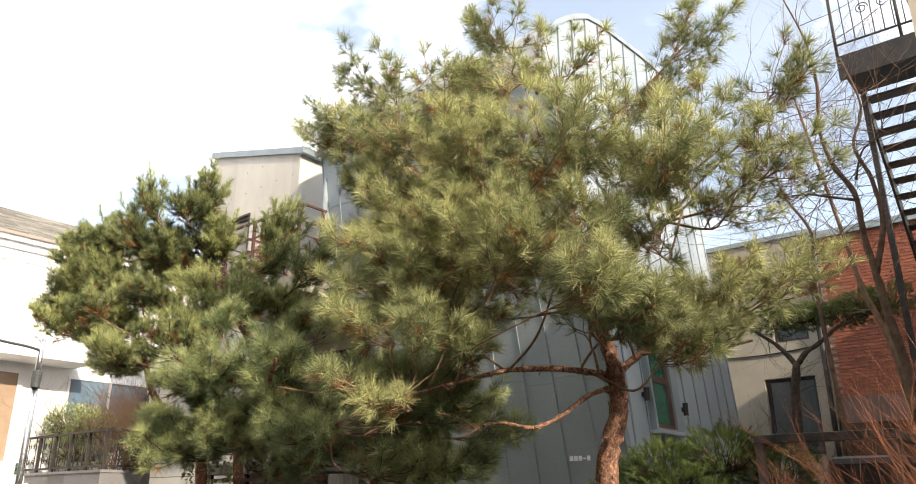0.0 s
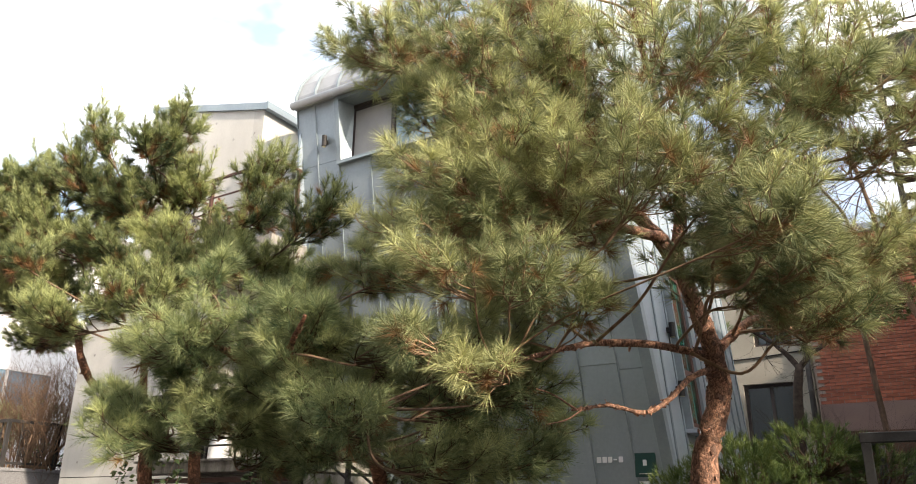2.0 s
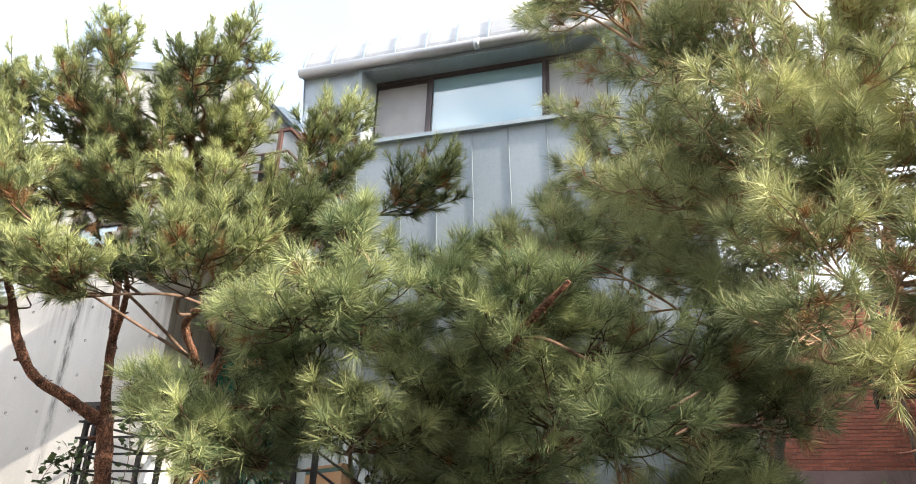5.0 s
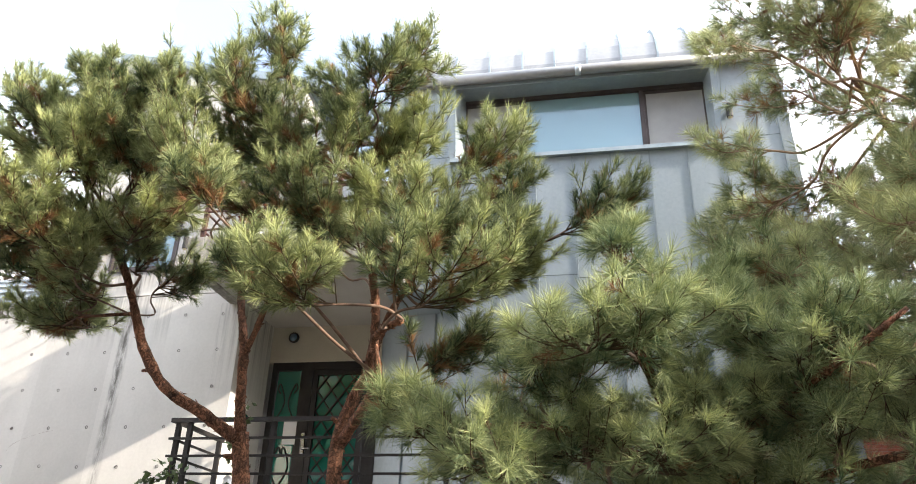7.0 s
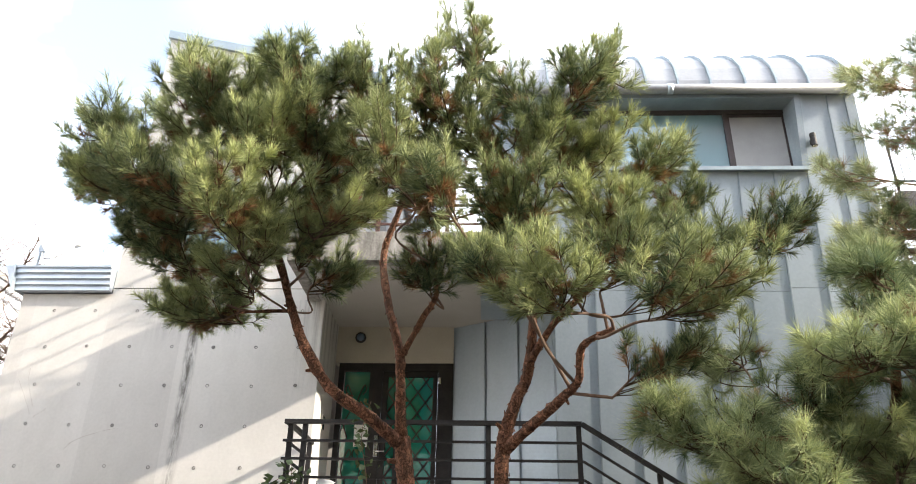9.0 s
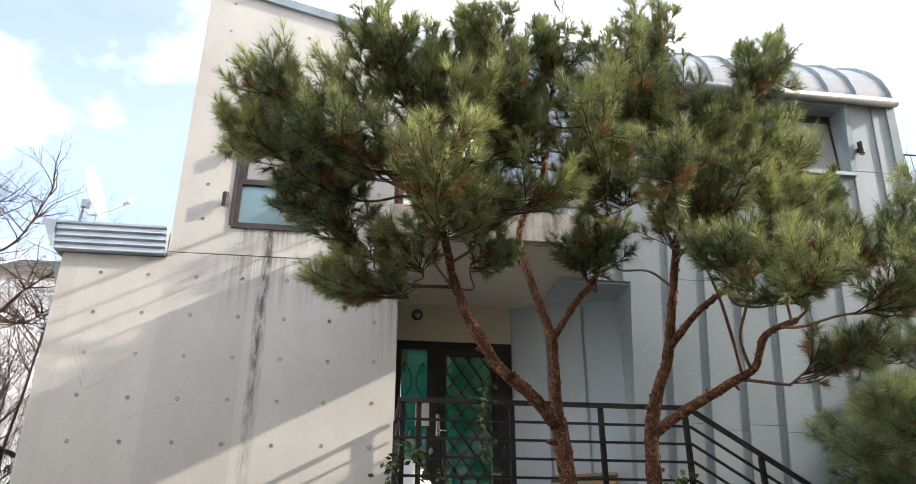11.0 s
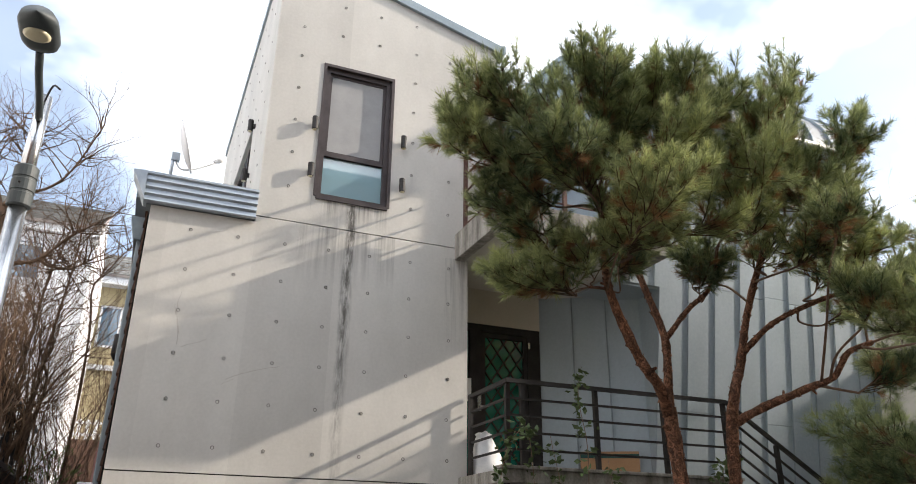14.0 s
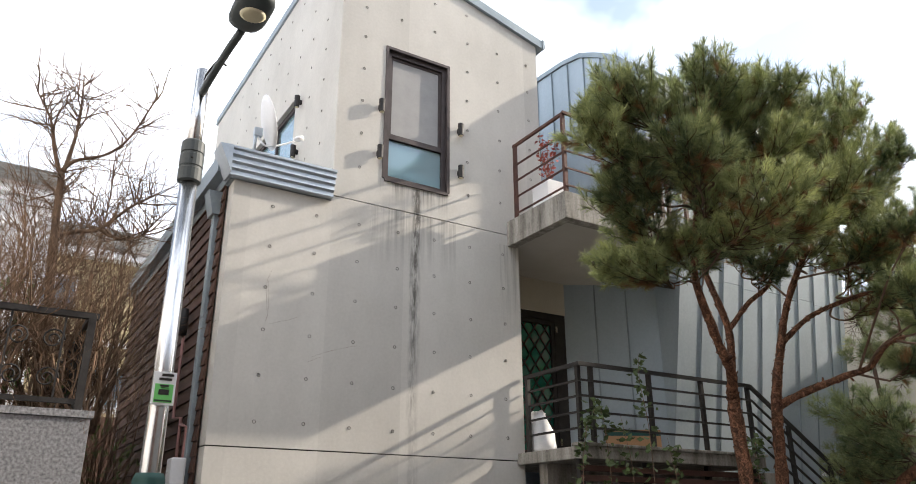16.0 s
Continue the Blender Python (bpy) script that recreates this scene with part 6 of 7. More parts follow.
for k in range(5):
    for s in (0.27, 0.53):
        for dz in (0.26, 0.58):
            part("scroll", scroll((FX - 0.8 * k - s, FY, PZ + dz), (1 if s < 0.4 else -1, 0, 0), 0.09), None, fence)
            part("scroll", scroll((FX, FY + 0.95 * k + s * 1.2, PZ + dz), (0, 1 if s < 0.4 else -1, 0), 0.09), None, fence)
for k in range(11):
    part("baluster", solid(FX - 0.4 * k - 0.2 - 0.008, FX - 0.4 * k - 0.2 + 0.008, FY - 0.008, FY + 0.008, PZ + 0.10, PZ + 0.78), DARK_METAL, fence)
    part("baluster", solid(FX - 0.008, FX + 0.008, FY + 0.45 * k + 0.24, FY + 0.45 * k + 0.256, PZ + 0.10, PZ + 0.78), DARK_METAL, fence)

# ---- neighbours' houses ----
def plain_window(parent, face, a, b, z0, z1, at, mat=PANE_BLUE, frame=WHITE, split=True):
    """A framed window on a wall; face 'x': looks along +x at x = at, a to b in y; face 'y': looks along -y."""
    t = 0.06
    holder = new("window")
    holder.parent = parent
    fields = [(a, b, z0, z0 + t), (a, b, z1 - t, z1), (a, a + t, z0 + t, z1 - t), (b - t, b, z0 + t, z1 - t)]
    if split:
        fields.append(((a + b) / 2 - t / 2, (a + b) / 2 + t / 2, z0 + t, z1 - t))
    bm = bmesh.new()
    for q in fields:
        if face == "x":
            solid(at - 0.03, at + 0.05, q[0], q[1], q[2], q[3], bm)
        else:
            solid(q[0], q[1], at - 0.05, at + 0.03, q[2], q[3], bm)
    part("window_frame", bm, frame, holder)
    mid = (a + b) / 2
    for lo, hi in (((a + t, mid - t / 2), (mid + t / 2, b - t)) if split else ((a + t, b - t),)):
        part("pane", solid(at + 0.005, at + 0.012, lo, hi, z0 + t, z1 - t) if face == "x" else solid(lo, hi, at - 0.012, at - 0.005, z0 + t, z1 - t), mat, holder)


def shingle_roof(parent, rows, mat=SHINGLE):
    """rows: (corner a, corner b, rise vector) of a roof plane; courses of shingles step up it."""
    for a, b, rise in rows:
        a, b, rise = Vector(a), Vector(b), Vector(rise)
        n = max(6, int(rise.length / 0.16))
        up = (b - a).cross(rise).normalized()
        if up.z < 0:
            up = -up
        v, f = [], []
        for k in range(n):
            lo, hi = rise * (k / n), rise * ((k + 1.25) / n if k < n - 1 else 1.0)
            m = max(4, int((b - a).length / 0.5))
            for j in range(m):
                p, q = a.lerp(b, j / m), a.lerp(b, (j + 0.985) / m)
                o = len(v)
                v += [p + lo + up * 0.035, q + lo + up * 0.035, q + hi + up * 0.012, p + hi + up * 0.012, p + lo, q + lo]
                f += [(o, o + 1, o + 2, o + 3), (o + 4, o + 5, o + 1, o)]
        part("shingle_course_mass", mesh_of("shingle_course_mass", v, f, mat), None, parent)
        v = [a, b, b + rise, a + rise, a - up * 0.08, b - up * 0.08, b + rise - up * 0.08, a + rise - up * 0.08]
        part("roof_deck", mesh_of("roof_deck", v, [(0, 1, 2, 3), (7, 6, 5, 4), (0, 4, 5, 1), (1, 5, 6, 2), (2, 6, 7, 3), (3, 7, 4, 0)], MORTAR), None, parent)


white_house = thing("white_house", "white rendered two-storey house with a grey shingle roof", "house")
part("wall", solid(-14, -6.0, -9, 10.0, 0.0, 8.3), WHITE, white_house)
part("wall", solid(-5.999, -1.66, 10.0, 15, 0.0, 8.35), WHITE, white_house)
for z0, z1, d in ((7.95, 8.12, 0.08), (8.13, 8.3, 0.2), (7.65, 7.72, 0.04)):
    part("eave_moulding", solid(-6.0, -6.0 + d, -9.2, 9.98, z0, z1), WHITE, white_house)
for z0, z1, d in ((8.0, 8.14, 0.08), (8.15, 8.36, 0.22), (7.8, 7.86, 0.04)):
    part("eave_moulding", solid(-5.75, -1.6, 10.0 - d, 10.0, z0, z1), WHITE, white_house)
shingle_roof(white_house, [((-5.7, -9.3, 8.32), (-5.7, 10.0, 8.32), (-3.6, 0, 1.75)), ((-6.4, 9.7, 8.37), (-1.58, 9.7, 8.37), (0, 3.0, 1.6))])
part("gable", prism([(10.0, 8.35), (15.0, 8.35), (12.6, 9.75)], "x", -1.70, -1.665), WHITE, white_house)
plain_window(white_house, "x", 0.5, 2.75, 3.75, 4.92, -6.0)
plain_window(white_house, "y", -4.4, -2.62, 7.0, 7.95, 10.0)
plain_window(white_house, "y", -4.4, -3.0, 4.35, 5.3, 10.0)
part("door", solid(-6.0, -5.95, -1.5, -0.72, 2.75, 4.85), BEIGE, white_house, "beige panelled entrance door")
part("door_frame", wall_panel(-1.62, -0.6, 2.75, 4.97, [(-1.5, -0.72, 2.75, 4.85)], "x", -6.0, -5.92), WHITE, white_house)
for k in range(5):
    part("step", solid(-6.0, -5.7 + 0.28 * (4 - k), -2.6, 0.25, 2.75 - 0.17 * (4 - k) - 0.17, 2.75 - 0.17 * (4 - k)), WHITE, white_house)
part("porch_roof", prism([(-3.6, 5.35), (0.5, 5.35), (-1.5, 6.1)], "x", -6.0, -4.9), WHITE, white_house)
part("porch_beam", solid(-6.0, -4.85, -3.7, 0.6, 5.12, 5.34), WHITE, white_house)

yellow_house = thing("yellow_house", "yellow rendered house with a grey shingle roof", "house")
part("wall", solid(-3.6, 2.5, 17.0, 22, 0.0, 9.2), YELLOW, yellow_house)
part("eave_moulding", solid(-3.7, 2.6, 16.6, 16.99, 9.2, 9.5), WHITE, yellow_house)
shingle_roof(yellow_house, [((-3.8, 16.5, 9.5), (2.6, 16.5, 9.5), (0, 2.6, 1.5))])
plain_window(yellow_house, "y", -1.7, -0.5, 7.3, 8.6, 17.0, PANE_BLUE, WHITE)
plain_window(yellow_house, "y", 0.2, 1.2, 4.8, 6.0, 17.0, PANE_BLUE, WHITE)
part("ledge", solid(-3.6, 2.5, 16.9, 16.99, 6.6, 6.75), WHITE, yellow_house)

rear_house = thing("rear_house", "grey-beige plaster rear house with dark windows", "house")
part("wall", wall_panel(5.0, 10.5, 0.0, 7.15, [(9.2, 10.2, 2.7, 4.22), (9.5, 10.2, 4.95, 5.55)], "y", 8.0, 8.25), STONE_PLASTER, rear_house)
part("coping", solid(4.9, 10.56, 7.95, 8.3, 7.15, 7.25), ZINC_TRIM, rear_house)
framed_window("window", 9.2, 10.2, 2.7, 4.22, 8.12, 0.1, (9.7,), (), (PANE_DARK, PANE_DARK), 0.06, BRONZE, rear_house)
framed_window("window", 9.5, 10.2, 4.95, 5.55, 8.12, 0.1, (), (), (PANE_DARK,), 0.06, BRONZE, rear_house)
part("downpipe", tube("downpipe", [(10.44, 7.94, 0), (10.44, 7.94, 7.1)], 0.05, DARK_METAL, 10), None, rear_house)
part("cable", tube("cable", smooth_path([(8.0, 7.98, 4.75), (9.3, 7.98, 4.72), (10.44, 7.98, 4.8)], 4), 0.014, DARK_METAL, 6), None, rear_house)
part("inner_wall", solid(5.2, 10.4, 10.0, 10.1, 0.0, 7.0), MORTAR, rear_house)

brick_house = thing("brick_house", "red brick house with a pink plaster base", "house")
part("wall", solid(10.56, 16.5, 8.06, 12.0, 0.0, 7.0), MORTAR, brick_house)
# dark brown below the band: the yard's deep shade put into the wall colour
part("base_wall", solid(10.55, 16.5, 8.0, 8.059, 0.0, 3.249), SIDING, brick_house)
part("base_band", solid(10.55, 16.5, 8.0, 8.059, 3.25, 3.75), material("pink_plaster", (0.17, 0.11, 0.10), (0.26, 0.18, 0.16), 0.85, 0, 1.5, 40, 0.1), brick_house)
part("coping", solid(10.5, 16.6, 7.95, 12.1, 7.0, 7.14), ZINC_TRIM, brick_house)

side_house = thing("side_house", "beige plaster neighbour house beside the steel stair", "house")
part("wall", solid(13.9, 21.0, -1.3, 9.0, 0.0, 6.3), CREAM, side_house)
part("parapet", solid(13.86, 21.04, -1.34, 9.04, 6.301, 6.45), ZINC_TRIM, side_house)

# ---- steel stair of the neighbour ----
stair = thing("steel_stair", "dark open-riser steel outdoor stair with a railing", "outdoor stairs")
for k in range(15):
    z, y = 8.62 - 0.23 * k, 4.7 + 0.20 * k
    part("tread", solid(12.42, 13.5, y, y + 0.27, z - 0.035, z, None, 0.004), DARK_METAL, stair)
part("stringer", prism([(4.55, 8.75), (4.75, 8.75), (7.75, 5.35), (7.55, 5.15), (4.55, 8.45)], "x", 12.38, 12.42), DARK_METAL, stair)
part("stringer", prism([(4.55, 8.75), (4.75, 8.75), (7.75, 5.35), (7.55, 5.15), (4.55, 8.45)], "x", 13.5, 13.54), DARK_METAL, stair)
part("platform", solid(12.28, 14.6, 3.5, 4.69, 8.70, 8.84), DARK_METAL, stair)
part("platform_beam", solid(12.28, 14.6, 3.5, 3.58, 8.45, 8.70), DARK_METAL, stair)
part("rail_post", tube("rail_post", [(12.3, 3.53, 8.84), (12.3, 3.53, 9.95)], 0.025, DARK_METAL, 8), None, stair)
part("rail_post", tube("rail_post", [(13.2, 3.53, 8.84), (13.2, 3.53, 9.95)], 0.025, DARK_METAL, 8), None, stair)
for z in (9.05, 9.92):
    part("rail_bar", tube("rail_bar", [(12.3, 3.53, z), (14.6, 3.53, z)], 0.018, DARK_METAL, 8), None, stair)
for k in range(12):
    part("baluster", tube("baluster", [(12.45 + 0.14 * k, 3.53, 9.05), (12.45 + 0.14 * k, 3.53, 9.92)], 0.008, DARK_METAL, 6), None, stair)
for x in (12.75, 13.05):
    part("scroll", scroll((x, 3.52, 9.55), (1, 0, 0), 0.1), None, stair)
part("support", solid(12.36, 12.44, 4.5, 4.6, 0.0, 8.7), DARK_METAL, stair)
part("support", solid(13.5, 13.6, 7.6, 7.7, 0.0, 5.3), DARK_METAL, stair)

stair.location = (0.12, 0.0, -0.4)

# metal frame by the neighbour's yard
OPPOSITE_A = material("brown_blocker_far", (0.16, 0.09, 0.065), (0.24, 0.14, 0.10), 0.85, 0, 1.5, 30, 0.2)
OPPOSITE_B = material("grey_blocker_far", (0.22, 0.21, 0.19), (0.32, 0.30, 0.27), 0.85, 0, 1.5, 30, 0.2)
FRAME_STEEL = material("weathered_steel", (0.035, 0.035, 0.037), (0.10, 0.10, 0.10), 0.5, 0.5, 5, 60, 0.15)
metal_frame = thing("metal_frame", "weathered dark grey steel frame standing in the yard", "frame")
part("top_bar", solid(11.9, 13.1, -0.84, -0.76, 2.36, 2.44, None, 0.006), FRAME_STEEL, metal_frame)
part("top_bar", solid(11.9, 11.98, -0.759, 0.6, 2.36, 2.44, None, 0.006), FRAME_STEEL, metal_frame)
part("top_bar", solid(13.02, 13.1, -0.759, 0.6, 2.36, 2.44, None, 0.006), FRAME_STEEL, metal_frame)
for x, y in ((11.94, -0.8), (13.06, -0.8), (11.94, 0.56), (13.06, 0.56)):
    part("leg", solid(x - 0.035, x + 0.035, y - 0.035, y + 0.035, 0.0, 2.36, None, 0.004), FRAME_STEEL, metal_frame)
bin_ = part("dark_tank", solid(12.1, 12.9, 0.7, 1.5, 0.0, 2.3, None, 0.08), DARK_METAL)
tagged(bin_, "dark tank behind the steel frame", "tank")


# ---- unseen plain blocks across the street, behind the camera, added to cut sky light ----
for x, w, h, tone in ((-14.0, 11.9, 11.0, OPPOSITE_A), (-2.0, 12.9, 12.2, OPPOSITE_B), (11.0, 13.0, 15.5, OPPOSITE_A)):
    house = thing("opposite_house", "plain unseen block added to hold back sky light", "house", "houses across the street")
    part("wall", solid(x, x + w, -21.0, -12.4, 0.0, h), tone, house)
    part("parapet", solid(x - 0.05, x + w + 0.05, -21.05, -12.35, h, h + 0.2), ZINC_TRIM, house)

# one more unseen block, towards the sun, added to stop low light
house = thing("opposite_house", "plain unseen block added to hold back sky light", "house", "houses across the street")
part("wall", solid(25.5, 38.0, -12.5, -1.5, 0.0, 8.0), OPPOSITE_B, house)
part("parapet", solid(25.45, 38.05, -12.55, -1.45, 8.001, 8.2), ZINC_TRIM, house)

# ---- bare trees and shrubs ----
def grow(g, p, d, length, r, depth, runs, spread=0.5, rise=0.12, kids=(2, 3), shrink=0.72):
    """One branch and its children, as tubes."""
    n = 4
    pts, radii = [p], [r]
    for k in range(n):
        d = (d + Vector((g.gauss(0, 0.13), g.gauss(0, 0.13), g.gauss(rise * 0.5, 0.08)))).normalized()
        p = p + d * length / n
        pts.append(p)
        radii.append(r * (1 - 0.38 * (k + 1) / n))
    runs.append((depth, pts, radii))
    if depth == 0:
        return
    for _ in range(g.randint(*kids)):
        k = g.randint(1, n)
        nd = (d + Vector((g.gauss(0, spread), g.gauss(0, spread), g.gauss(rise, spread * 0.6)))).normalized()
        grow(g, pts[k], nd, length * g.uniform(shrink - 0.15, shrink + 0.1), radii[k] * 0.66, depth - 1, runs, spread, rise, kids, shrink)
    nd = (d + Vector((g.gauss(0, spread * 0.4), g.gauss(0, spread * 0.4), rise))).normalized()
    grow(g, pts[-1], nd, length * shrink, radii[-1] * 0.9, depth - 1, runs, spread, rise, kids, shrink)


def bare_tree(name, label, starts, depth, mat, seed, spread=0.5, rise=0.12, kids=(2, 3), category="bare tree", sides=5, shrink=0.72, group=""):
    g = random.Random(seed)
    tree = thing(name, label, category, group)
    runs = []
    for k, (p, d, length, r) in enumerate(starts):
        p = Vector(p)
        if k and p.z > 2.6 and category == "bare tree":
            p = min((q for _, pts, _ in runs[:1] for q in pts), key=lambda q: (q - p).length)
        grow(g, Vector(p), Vector(d).normalized(), length, r, depth, runs, spread, rise, kids, shrink)
    thick = [(p, r) for k, p, r in runs if k >= depth]
    thin = [(p, r) for k, p, r in runs if k < depth]
    for p, r in thick[:12]:
        part("trunk", tube("trunk", p, r, mat, 8), None, tree)
    o = part("twig_mass", tubes("twig_mass", thick[12:] + thin, mat, 4 if sides > 4 else 3), None, tree)
    tagged(o, kind="stuff")
    return tree


def stem_tree(label, stems, mat, seed, twigs=16, reach=0.6, r_twig=0.010, up=0.35):
    """A tree of curved stems (points, r0, r1), each with thin zigzag twigs along its upper part."""
    g = random.Random(seed)
    tree = thing("bare_tree", label, "bare tree")
    runs = []
    for k, (points, r0, r1) in enumerate(stems):
        path = smooth_path(points, 6)
        n = len(path)
        part("trunk" if k == 0 else "limb", bark_limb("trunk" if k == 0 else "limb", points, r0, r1, mat, seed + k, 9), None, tree)
        for _ in range(twigs):
            i = g.randrange(n // 3, n)
            d = Vector((g.gauss(0, 1), g.gauss(0, 0.8), g.gauss(up, 0.6))).normalized()
            grow(g, path[i], d, reach * g.uniform(0.5, 1.25), r_twig * g.uniform(0.6, 1.0), 3, runs, 0.75, 0.05, (1, 2), 0.68)
    o = part("twig_mass", tubes("twig_mass", [(p, r) for _, p, r in runs], mat, 3), None, tree)
    tagged(o, kind="stuff")
    return tree


stem_tree("tall bare deciduous tree with curving stems beside the steel stair",
          [([(13.3, 1.0, 0.0), (13.1, 1.05, 1.8), (12.98, 1.1, 3.08), (12.89, 1.1, 3.73), (12.83, 1.1, 4.28), (12.78, 1.1, 4.78), (12.76, 1.1, 5.29), (12.58, 1.1, 5.72), (12.5, 1.1, 6.22), (12.56, 1.1, 6.8), (12.5, 1.15, 7.5), (12.3, 1.2, 8.3)], 0.058, 0.009),
           ([(12.83, 1.1, 4.28), (12.98, 1.2, 4.9), (12.93, 1.3, 5.5), (12.8, 1.35, 6.0), (12.95, 1.4, 6.5), (12.8, 1.5, 7.3)], 0.034, 0.009),
           ([(12.76, 1.1, 5.2), (12.5, 1.0, 5.28), (12.25, 0.95, 5.36), (11.95, 0.95, 5.38)], 0.018, 0.006),
           ([(12.80, 1.1, 5.45), (12.92, 1.05, 5.75), (13.1, 1.0, 5.85), (13.4, 0.95, 5.9)], 0.015, 0.005)], DEEP_TWIG, 3, 18, 0.8, 0.0075)
stem_tree("slim grey bare tree in the neighbour's yard",
          [([(12.75, 3.0, 0.0), (12.65, 3.0, 2.4), (12.54, 3.0, 3.72), (12.31, 3.0, 4.55), (12.17, 3.0, 5.42), (12.0, 3.0, 6.56), (11.9, 3.0, 7.2), (11.75, 3.0, 8.2)], 0.05, 0.012)], SHRUB_BARK, 8, 34, 1.0, 0.008)
stem_tree("slim dark bare tree with a bent stem in the neighbour's yard",
          [([(12.0, 2.6, 0.0), (11.9, 2.6, 2.6), (11.8, 2.6, 4.7), (11.86, 2.6, 5.4), (11.55, 2.6, 6.1), (11.5, 2.6, 6.9), (11.56, 2.6, 7.8)], 0.036, 0.008)], DEEP_TWIG, 9, 44, 1.05, 0.008)
stem_tree("small dark tree with forked limbs before the rear house",
          [([(10.5, 5.2, 0.0), (10.56, 5.2, 3.1), (10.68, 5.2, 4.05)], 0.085, 0.065),
           ([(10.67, 5.2, 4.0), (10.5, 5.25, 4.25), (10.31, 5.3, 4.45), (10.0, 5.4, 4.7)], 0.05, 0.022),
           ([(10.68, 5.2, 4.0), (10.85, 5.2, 4.2), (11.06, 5.3, 4.35), (11.38, 5.4, 4.61), (11.8, 5.6, 4.75)], 0.05, 0.022)], DARK_BARK, 12, 7, 0.5, 0.008, 0.5)
bare_tree("red_twig_shrub", "leafless shrub of many reddish twigs", [((14.15 + 0.04 * (k % 4), -3.0 + 0.06 * k, 0.8), (-0.36 - 0.06 * (k % 5), 0.07 * ((k * 7) % 5 - 2), 0.9 - 0.09 * (k % 6)), 1.0, 0.0068) for k in range(15)], 3, TWIG_RED, 21, 0.27, 0.05, (2, 3), "shrub", 3, 0.62)
for k, (x, y) in enumerate(((11.15, 1.9), (11.75, 1.5), (12.3, 2.2))):
    bare_tree("bare_shrub", "tangled dark bare shrub behind the steel frame", [((x + 0.09 * (m % 4) - 0.14, y + 0.07 * (m % 3), 0.9), (0.3 * (m % 5 - 2) / 2, 0.2 * (m % 3 - 1), 1), 0.85, 0.012) for m in range(9)], 4, DARK_BARK, 140 + k, 0.62, 0.02, (2, 2), "shrub", 4, 0.68, "bare garden shrubs")
G = random.Random(77)
for k, (x, y, z, h, n) in enumerate(((-1.6, 0.2, 2.45, 0.62, 15), (-2.3, 0.3, 2.45, 0.8, 12), (-1.45, 1.5, 0.4, 1.7, 10), (-2.0, 0.6, 2.45, 0.9, 9), (-2.8, 1.0, 2.45, 1.0, 8), (-1.7, 2.4, 2.45, 1.25, 10), (-3.0, 2.4, 2.45, 1.2, 8), (-1.15, 3.4, 0.4, 1.9, 10), (-0.95, 5.4, 0.4, 2.1, 9), (-1.5, 1.1, 2.45, 0.9, 10), (-0.7, 7.2, 0.4, 2.2, 10), (-1.3, 8.2, 0.4, 2.4, 10), (-0.3, 8.6, 0.4, 2.0, 10))):
    bare_tree("bare_shrub", "tangled bare brown garden shrub", [((x + G.uniform(-0.22, 0.22), y + G.uniform(-0.25, 0.25), z), (G.gauss(0, 0.28), G.gauss(0, 0.28), 1), h, 0.017) for _ in range(n)], 4, SHRUB_BARK, 60 + k, 0.6, 0.06, (2, 2), "shrub", 4, 0.7, "bare garden shrubs")
stem_tree("bare garden tree with knobbly twigs behind the fence",
          [([(-1.82, 1.2, 2.45), (-1.86, 1.2, 3.53), (-1.91, 1.2, 3.96), (-1.95, 1.2, 4.48), (-1.98, 1.2, 4.88), (-2.0, 1.2, 5.2)], 0.05, 0.034),
           ([(-2.0, 1.2, 5.16), (-2.1, 1.2, 5.42), (-2.2, 1.15, 5.76), (-2.38, 1.1, 6.04)], 0.026, 0.008),
           ([(-1.98, 1.2, 5.2), (-1.93, 1.25, 5.69), (-1.93, 1.3, 6.06), (-1.96, 1.3, 6.5)], 0.024, 0.007),
           ([(-2.0, 1.2, 5.22), (-1.89, 1.2, 5.37), (-1.58, 1.2, 5.54), (-1.38, 1.15, 5.8), (-1.17, 1.1, 6.35)], 0.026, 0.007),
           ([(-1.95, 1.2, 4.47), (-1.75, 1.2, 4.56), (-1.53, 1.2, 4.64), (-1.27, 1.15, 4.93), (-1.02, 1.1, 5.13)], 0.03, 0.009),
           ([(-1.53, 1.2, 4.64), (-1.4, 1.25, 4.59), (-1.2, 1.3, 4.61), (-1.03, 1.3, 4.73)], 0.02, 0.008)], SHRUB_BARK, 91, 24, 0.34, 0.012, 0.7)
for k, points in enumerate(([(-1.35, 2.6, 0.4), (-1.45, 2.8, 3.2), (-1.4, 3.0, 4.45), (-1.35, 3.0, 5.02), (-1.32, 3.0, 5.71), (-1.34, 3.0, 6.32)], [(-1.75, 2.6, 2.45), (-1.64, 2.8, 4.0), (-1.6, 2.9, 4.9), (-1.52, 3.0, 5.4), (-1.45, 3.0, 5.85)], [(-1.0, 2.4, 0.4), (-0.95, 2.8, 3.0), (-0.98, 3.0, 4.3), (-1.05, 3.0, 4.9), (-0.91, 3.0, 5.19), (-0.66, 3.0, 5.6)], [(-2.1, 2.0, 2.45), (-2.15, 2.0, 4.0), (-2.2, 2.0, 4.6), (-2.3, 2.0, 5.2)])):
    stem_tree("slim bare sapling with thin upright twigs in the garden", [(points, 0.022, 0.005)], SHRUB_BARK, 200 + k, 34, 0.55, 0.009, 0.8)
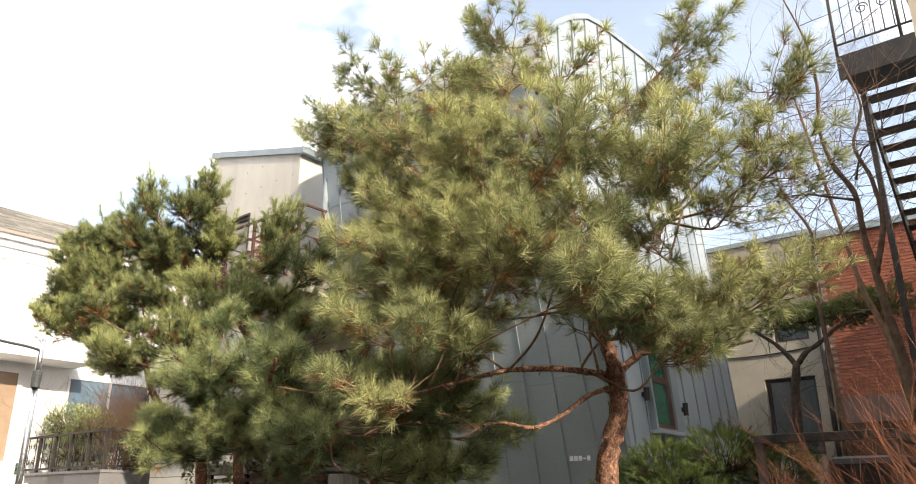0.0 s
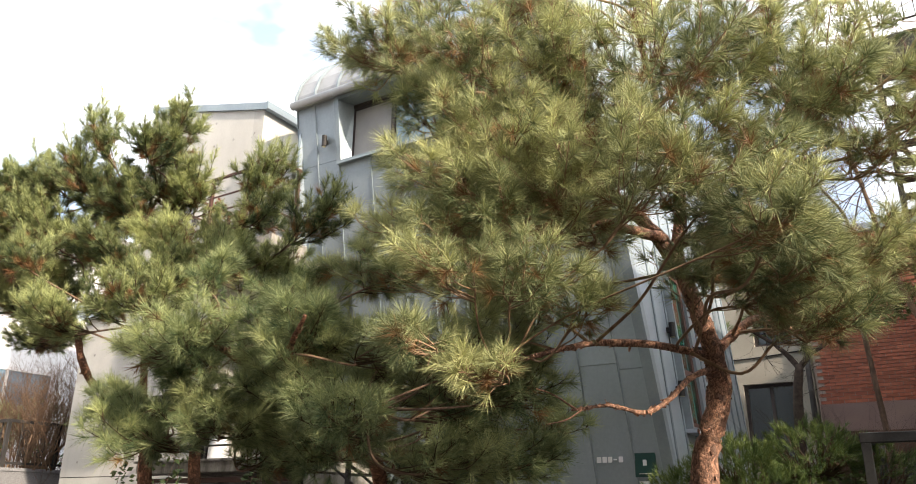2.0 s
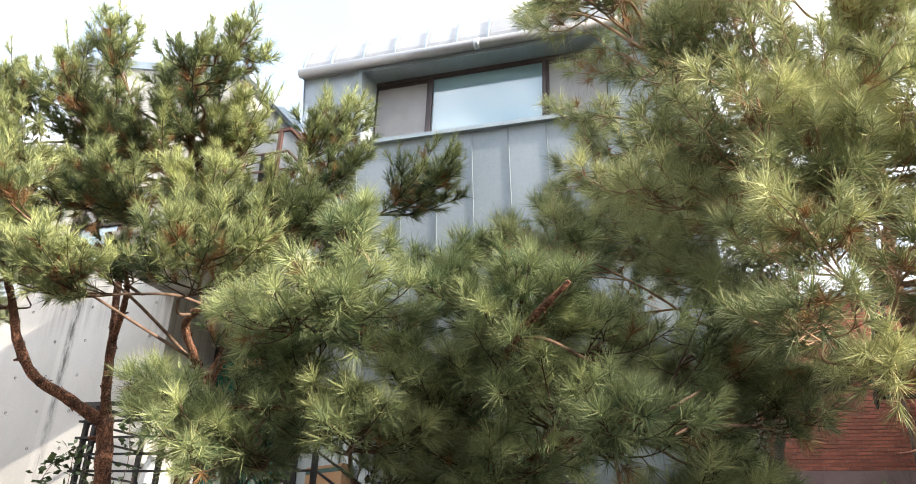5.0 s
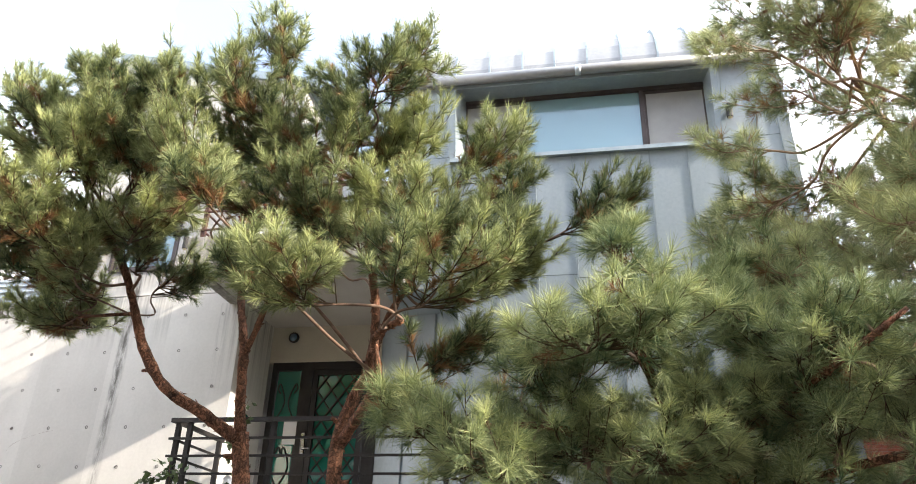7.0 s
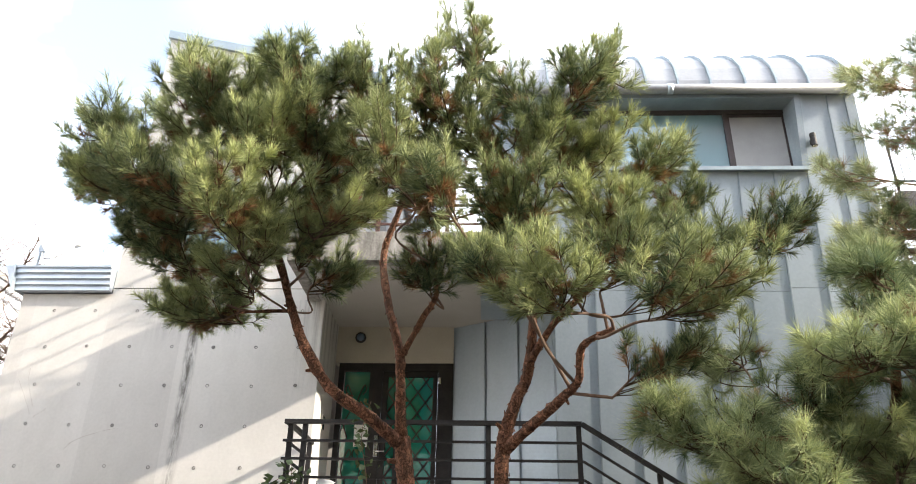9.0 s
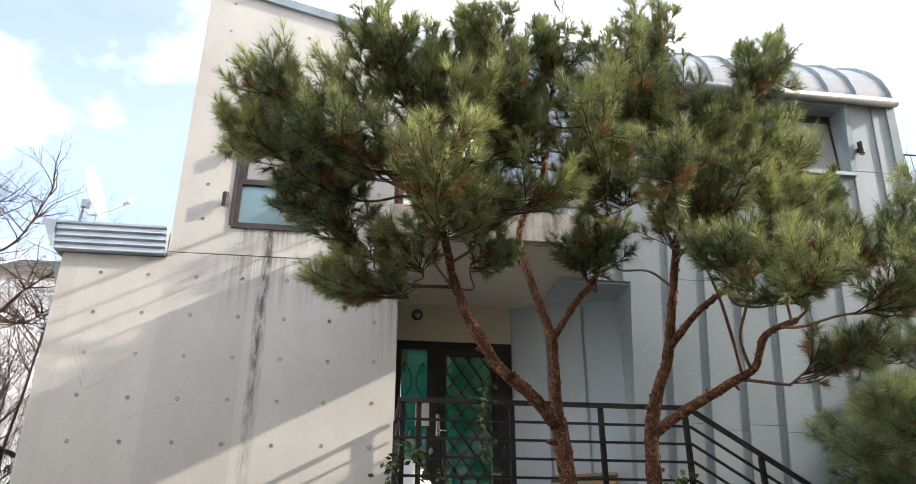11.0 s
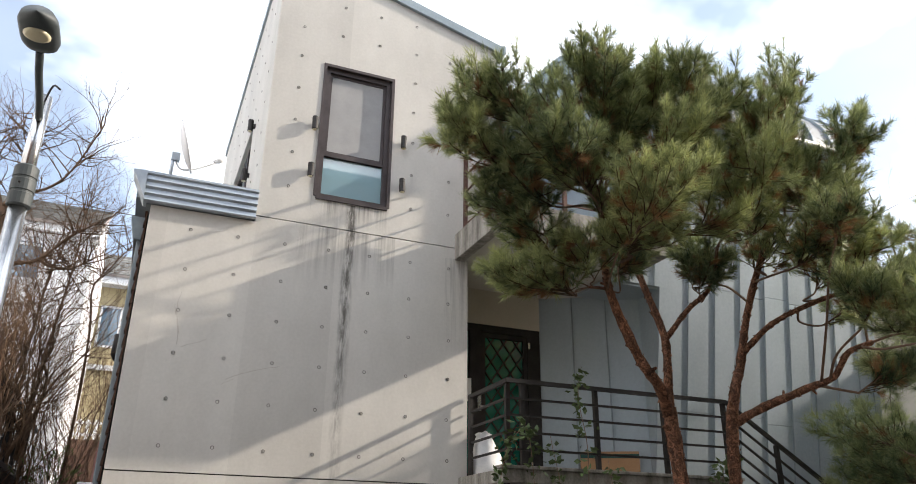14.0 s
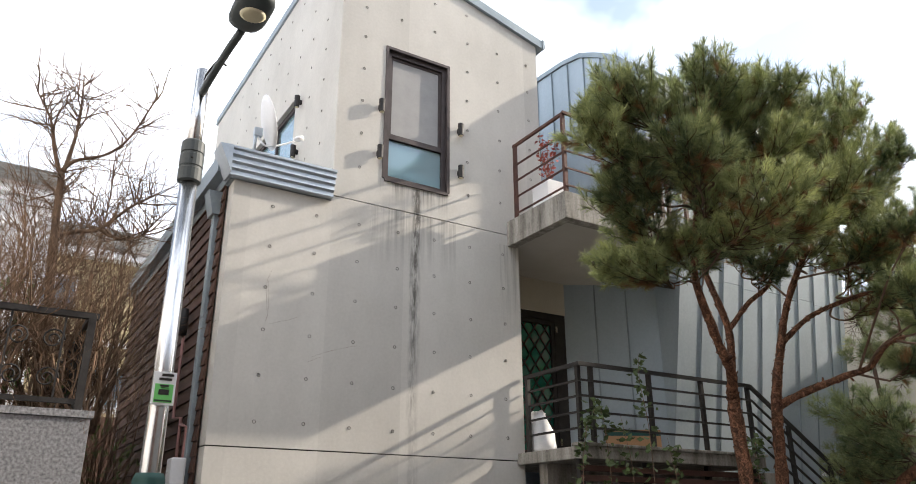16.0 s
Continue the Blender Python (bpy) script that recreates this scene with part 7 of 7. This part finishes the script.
for k in range(4):
    bare_tree("bare_climber", "bare climber stems against the white wall", [((-5.75, 0.35 + 0.7 * k + 0.1 * m, 2.45), (0.05 * (m % 3 - 1), 0.2 * (m % 5 - 2), 1), 1.0, 0.014) for m in range(6)], 4, SHRUB_BARK, 120 + k, 0.55, 0.06, (2, 2), "climber", 4, 0.7, "bare climbers")


# ---- evergreen shrubs ----
def evergreen(name, label, clumps, seed, density, needle, mat, category="shrub"):
    g = random.Random(seed)
    bush = thing(name, label, category)
    base, way, length, tone, twigs = [], [], [], [], []
    for cx, cy, cz, rw, rh in clumps:
        c = Vector((cx, cy, cz))
        for _ in range(int(density * 900 * rw * rw)):
            d = Vector((g.gauss(0, 1), g.gauss(0, 1), g.gauss(0.25, 0.9))).normalized()
            s = (0.72 + 0.28 * g.random()) * (1 + 0.25 * noise.noise(d * 2.5 + c))
            p = c + Vector((d.x * rw, d.y * rw, d.z * rh)) * s
            w = (d * 0.8 + Vector((g.gauss(0, 0.3), g.gauss(0, 0.3), 0.35))).normalized()
            base.append(p)
            way.append(w)
            length.append(g.uniform(0.05, 0.1))
            # random tone, with a wider and lighter range for shoots on the upper side
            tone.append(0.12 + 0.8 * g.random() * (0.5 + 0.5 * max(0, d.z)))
            if g.random() < 0.25:
                foot = c + Vector((d.x * rw * 0.35, d.y * rw * 0.35, -rh * 0.45))
                twigs.append(([foot, foot.lerp(p, 0.5) + Vector((g.gauss(0, 0.05), g.gauss(0, 0.05), 0)), p], [0.008, 0.005, 0.002]))
    tagged(part("twig_mass", tubes("twig_mass", twigs, NEEDLE_TWIG, 3), None, bush), kind="stuff")
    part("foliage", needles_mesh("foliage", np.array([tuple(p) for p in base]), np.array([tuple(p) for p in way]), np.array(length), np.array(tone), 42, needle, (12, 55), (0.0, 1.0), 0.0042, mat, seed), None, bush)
    return bush


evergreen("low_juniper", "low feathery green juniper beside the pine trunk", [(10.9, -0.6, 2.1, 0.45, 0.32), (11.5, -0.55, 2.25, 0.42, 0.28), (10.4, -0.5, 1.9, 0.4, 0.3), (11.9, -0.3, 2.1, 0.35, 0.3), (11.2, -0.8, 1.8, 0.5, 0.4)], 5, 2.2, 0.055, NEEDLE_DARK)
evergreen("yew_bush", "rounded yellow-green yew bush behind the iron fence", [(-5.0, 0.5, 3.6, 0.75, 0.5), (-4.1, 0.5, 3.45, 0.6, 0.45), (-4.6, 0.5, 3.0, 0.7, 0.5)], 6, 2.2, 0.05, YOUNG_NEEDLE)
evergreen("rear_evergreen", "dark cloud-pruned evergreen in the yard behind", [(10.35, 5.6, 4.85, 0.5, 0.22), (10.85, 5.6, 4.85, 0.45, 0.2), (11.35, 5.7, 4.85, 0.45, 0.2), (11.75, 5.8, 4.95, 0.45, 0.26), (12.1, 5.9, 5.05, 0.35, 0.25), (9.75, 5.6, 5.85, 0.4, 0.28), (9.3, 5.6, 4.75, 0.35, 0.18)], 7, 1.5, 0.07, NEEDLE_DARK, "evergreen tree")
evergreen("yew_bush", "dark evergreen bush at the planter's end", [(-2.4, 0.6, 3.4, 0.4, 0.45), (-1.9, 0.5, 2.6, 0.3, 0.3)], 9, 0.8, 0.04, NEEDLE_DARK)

white_fence = thing("garden_fence", "white picket garden fence before the yellow house", "fence")
for z in (4.3, 4.6):
    part("rail", solid(-3.4, 1.0, 13.98, 14.02, z, z + 0.06), WHITE, white_fence)
for k in range(22):
    part("picket", solid(-3.35 + 0.2 * k, -3.27 + 0.2 * k, 13.94, 13.979, 4.2, 4.7), WHITE, white_fence)
part("base_wall", solid(-3.4, 1.0, 13.9, 14.1, 0.0, 4.2), SIDING, white_fence)
evergreen("yew_bush", "low dark evergreen bush in the passage", [(-1.05, 1.7, 2.1, 0.34, 0.5), (-1.0, 2.6, 2.2, 0.32, 0.5)], 10, 0.8, 0.04, NEEDLE_DARK)

# ---- bricks of the far house, the nearest as pieces ----
def brick_mesh():
    bm = solid(0, 0.19, -0.018, 0.0, 0, 0.057)
    return finish("brick", bm, BRICK)


one = brick_mesh()
rest_v, rest_f = [], []
made = 0
for row in range(49):
    z = 3.76 + 0.066 * row
    for col in range(28):
        x = 10.565 + 0.2 * col + (0.1 if row % 2 else 0.0)
        if x > 15.9:
            continue
        if made < 300 and 10.5 < x < 12.4 and row > 14:
            o = part("brick", one, None, brick_house)
            o.location = (x, 8.058, z)
            made += 1
        else:
            k = len(rest_v)
            rest_v += [(x + a, 8.058 + b, z + c) for c in (0, 0.057) for b in (-0.018, 0.0) for a in (0, 0.19)]
            rest_f += [tuple(k + i for i in q) for q in ((0, 2, 3, 1), (4, 5, 7, 6), (0, 1, 5, 4), (2, 6, 7, 3), (0, 4, 6, 2), (1, 3, 7, 5))]
tagged(part("brick_rest", mesh_of("brick_rest", rest_v, rest_f, BRICK), None, brick_house), kind="stuff")
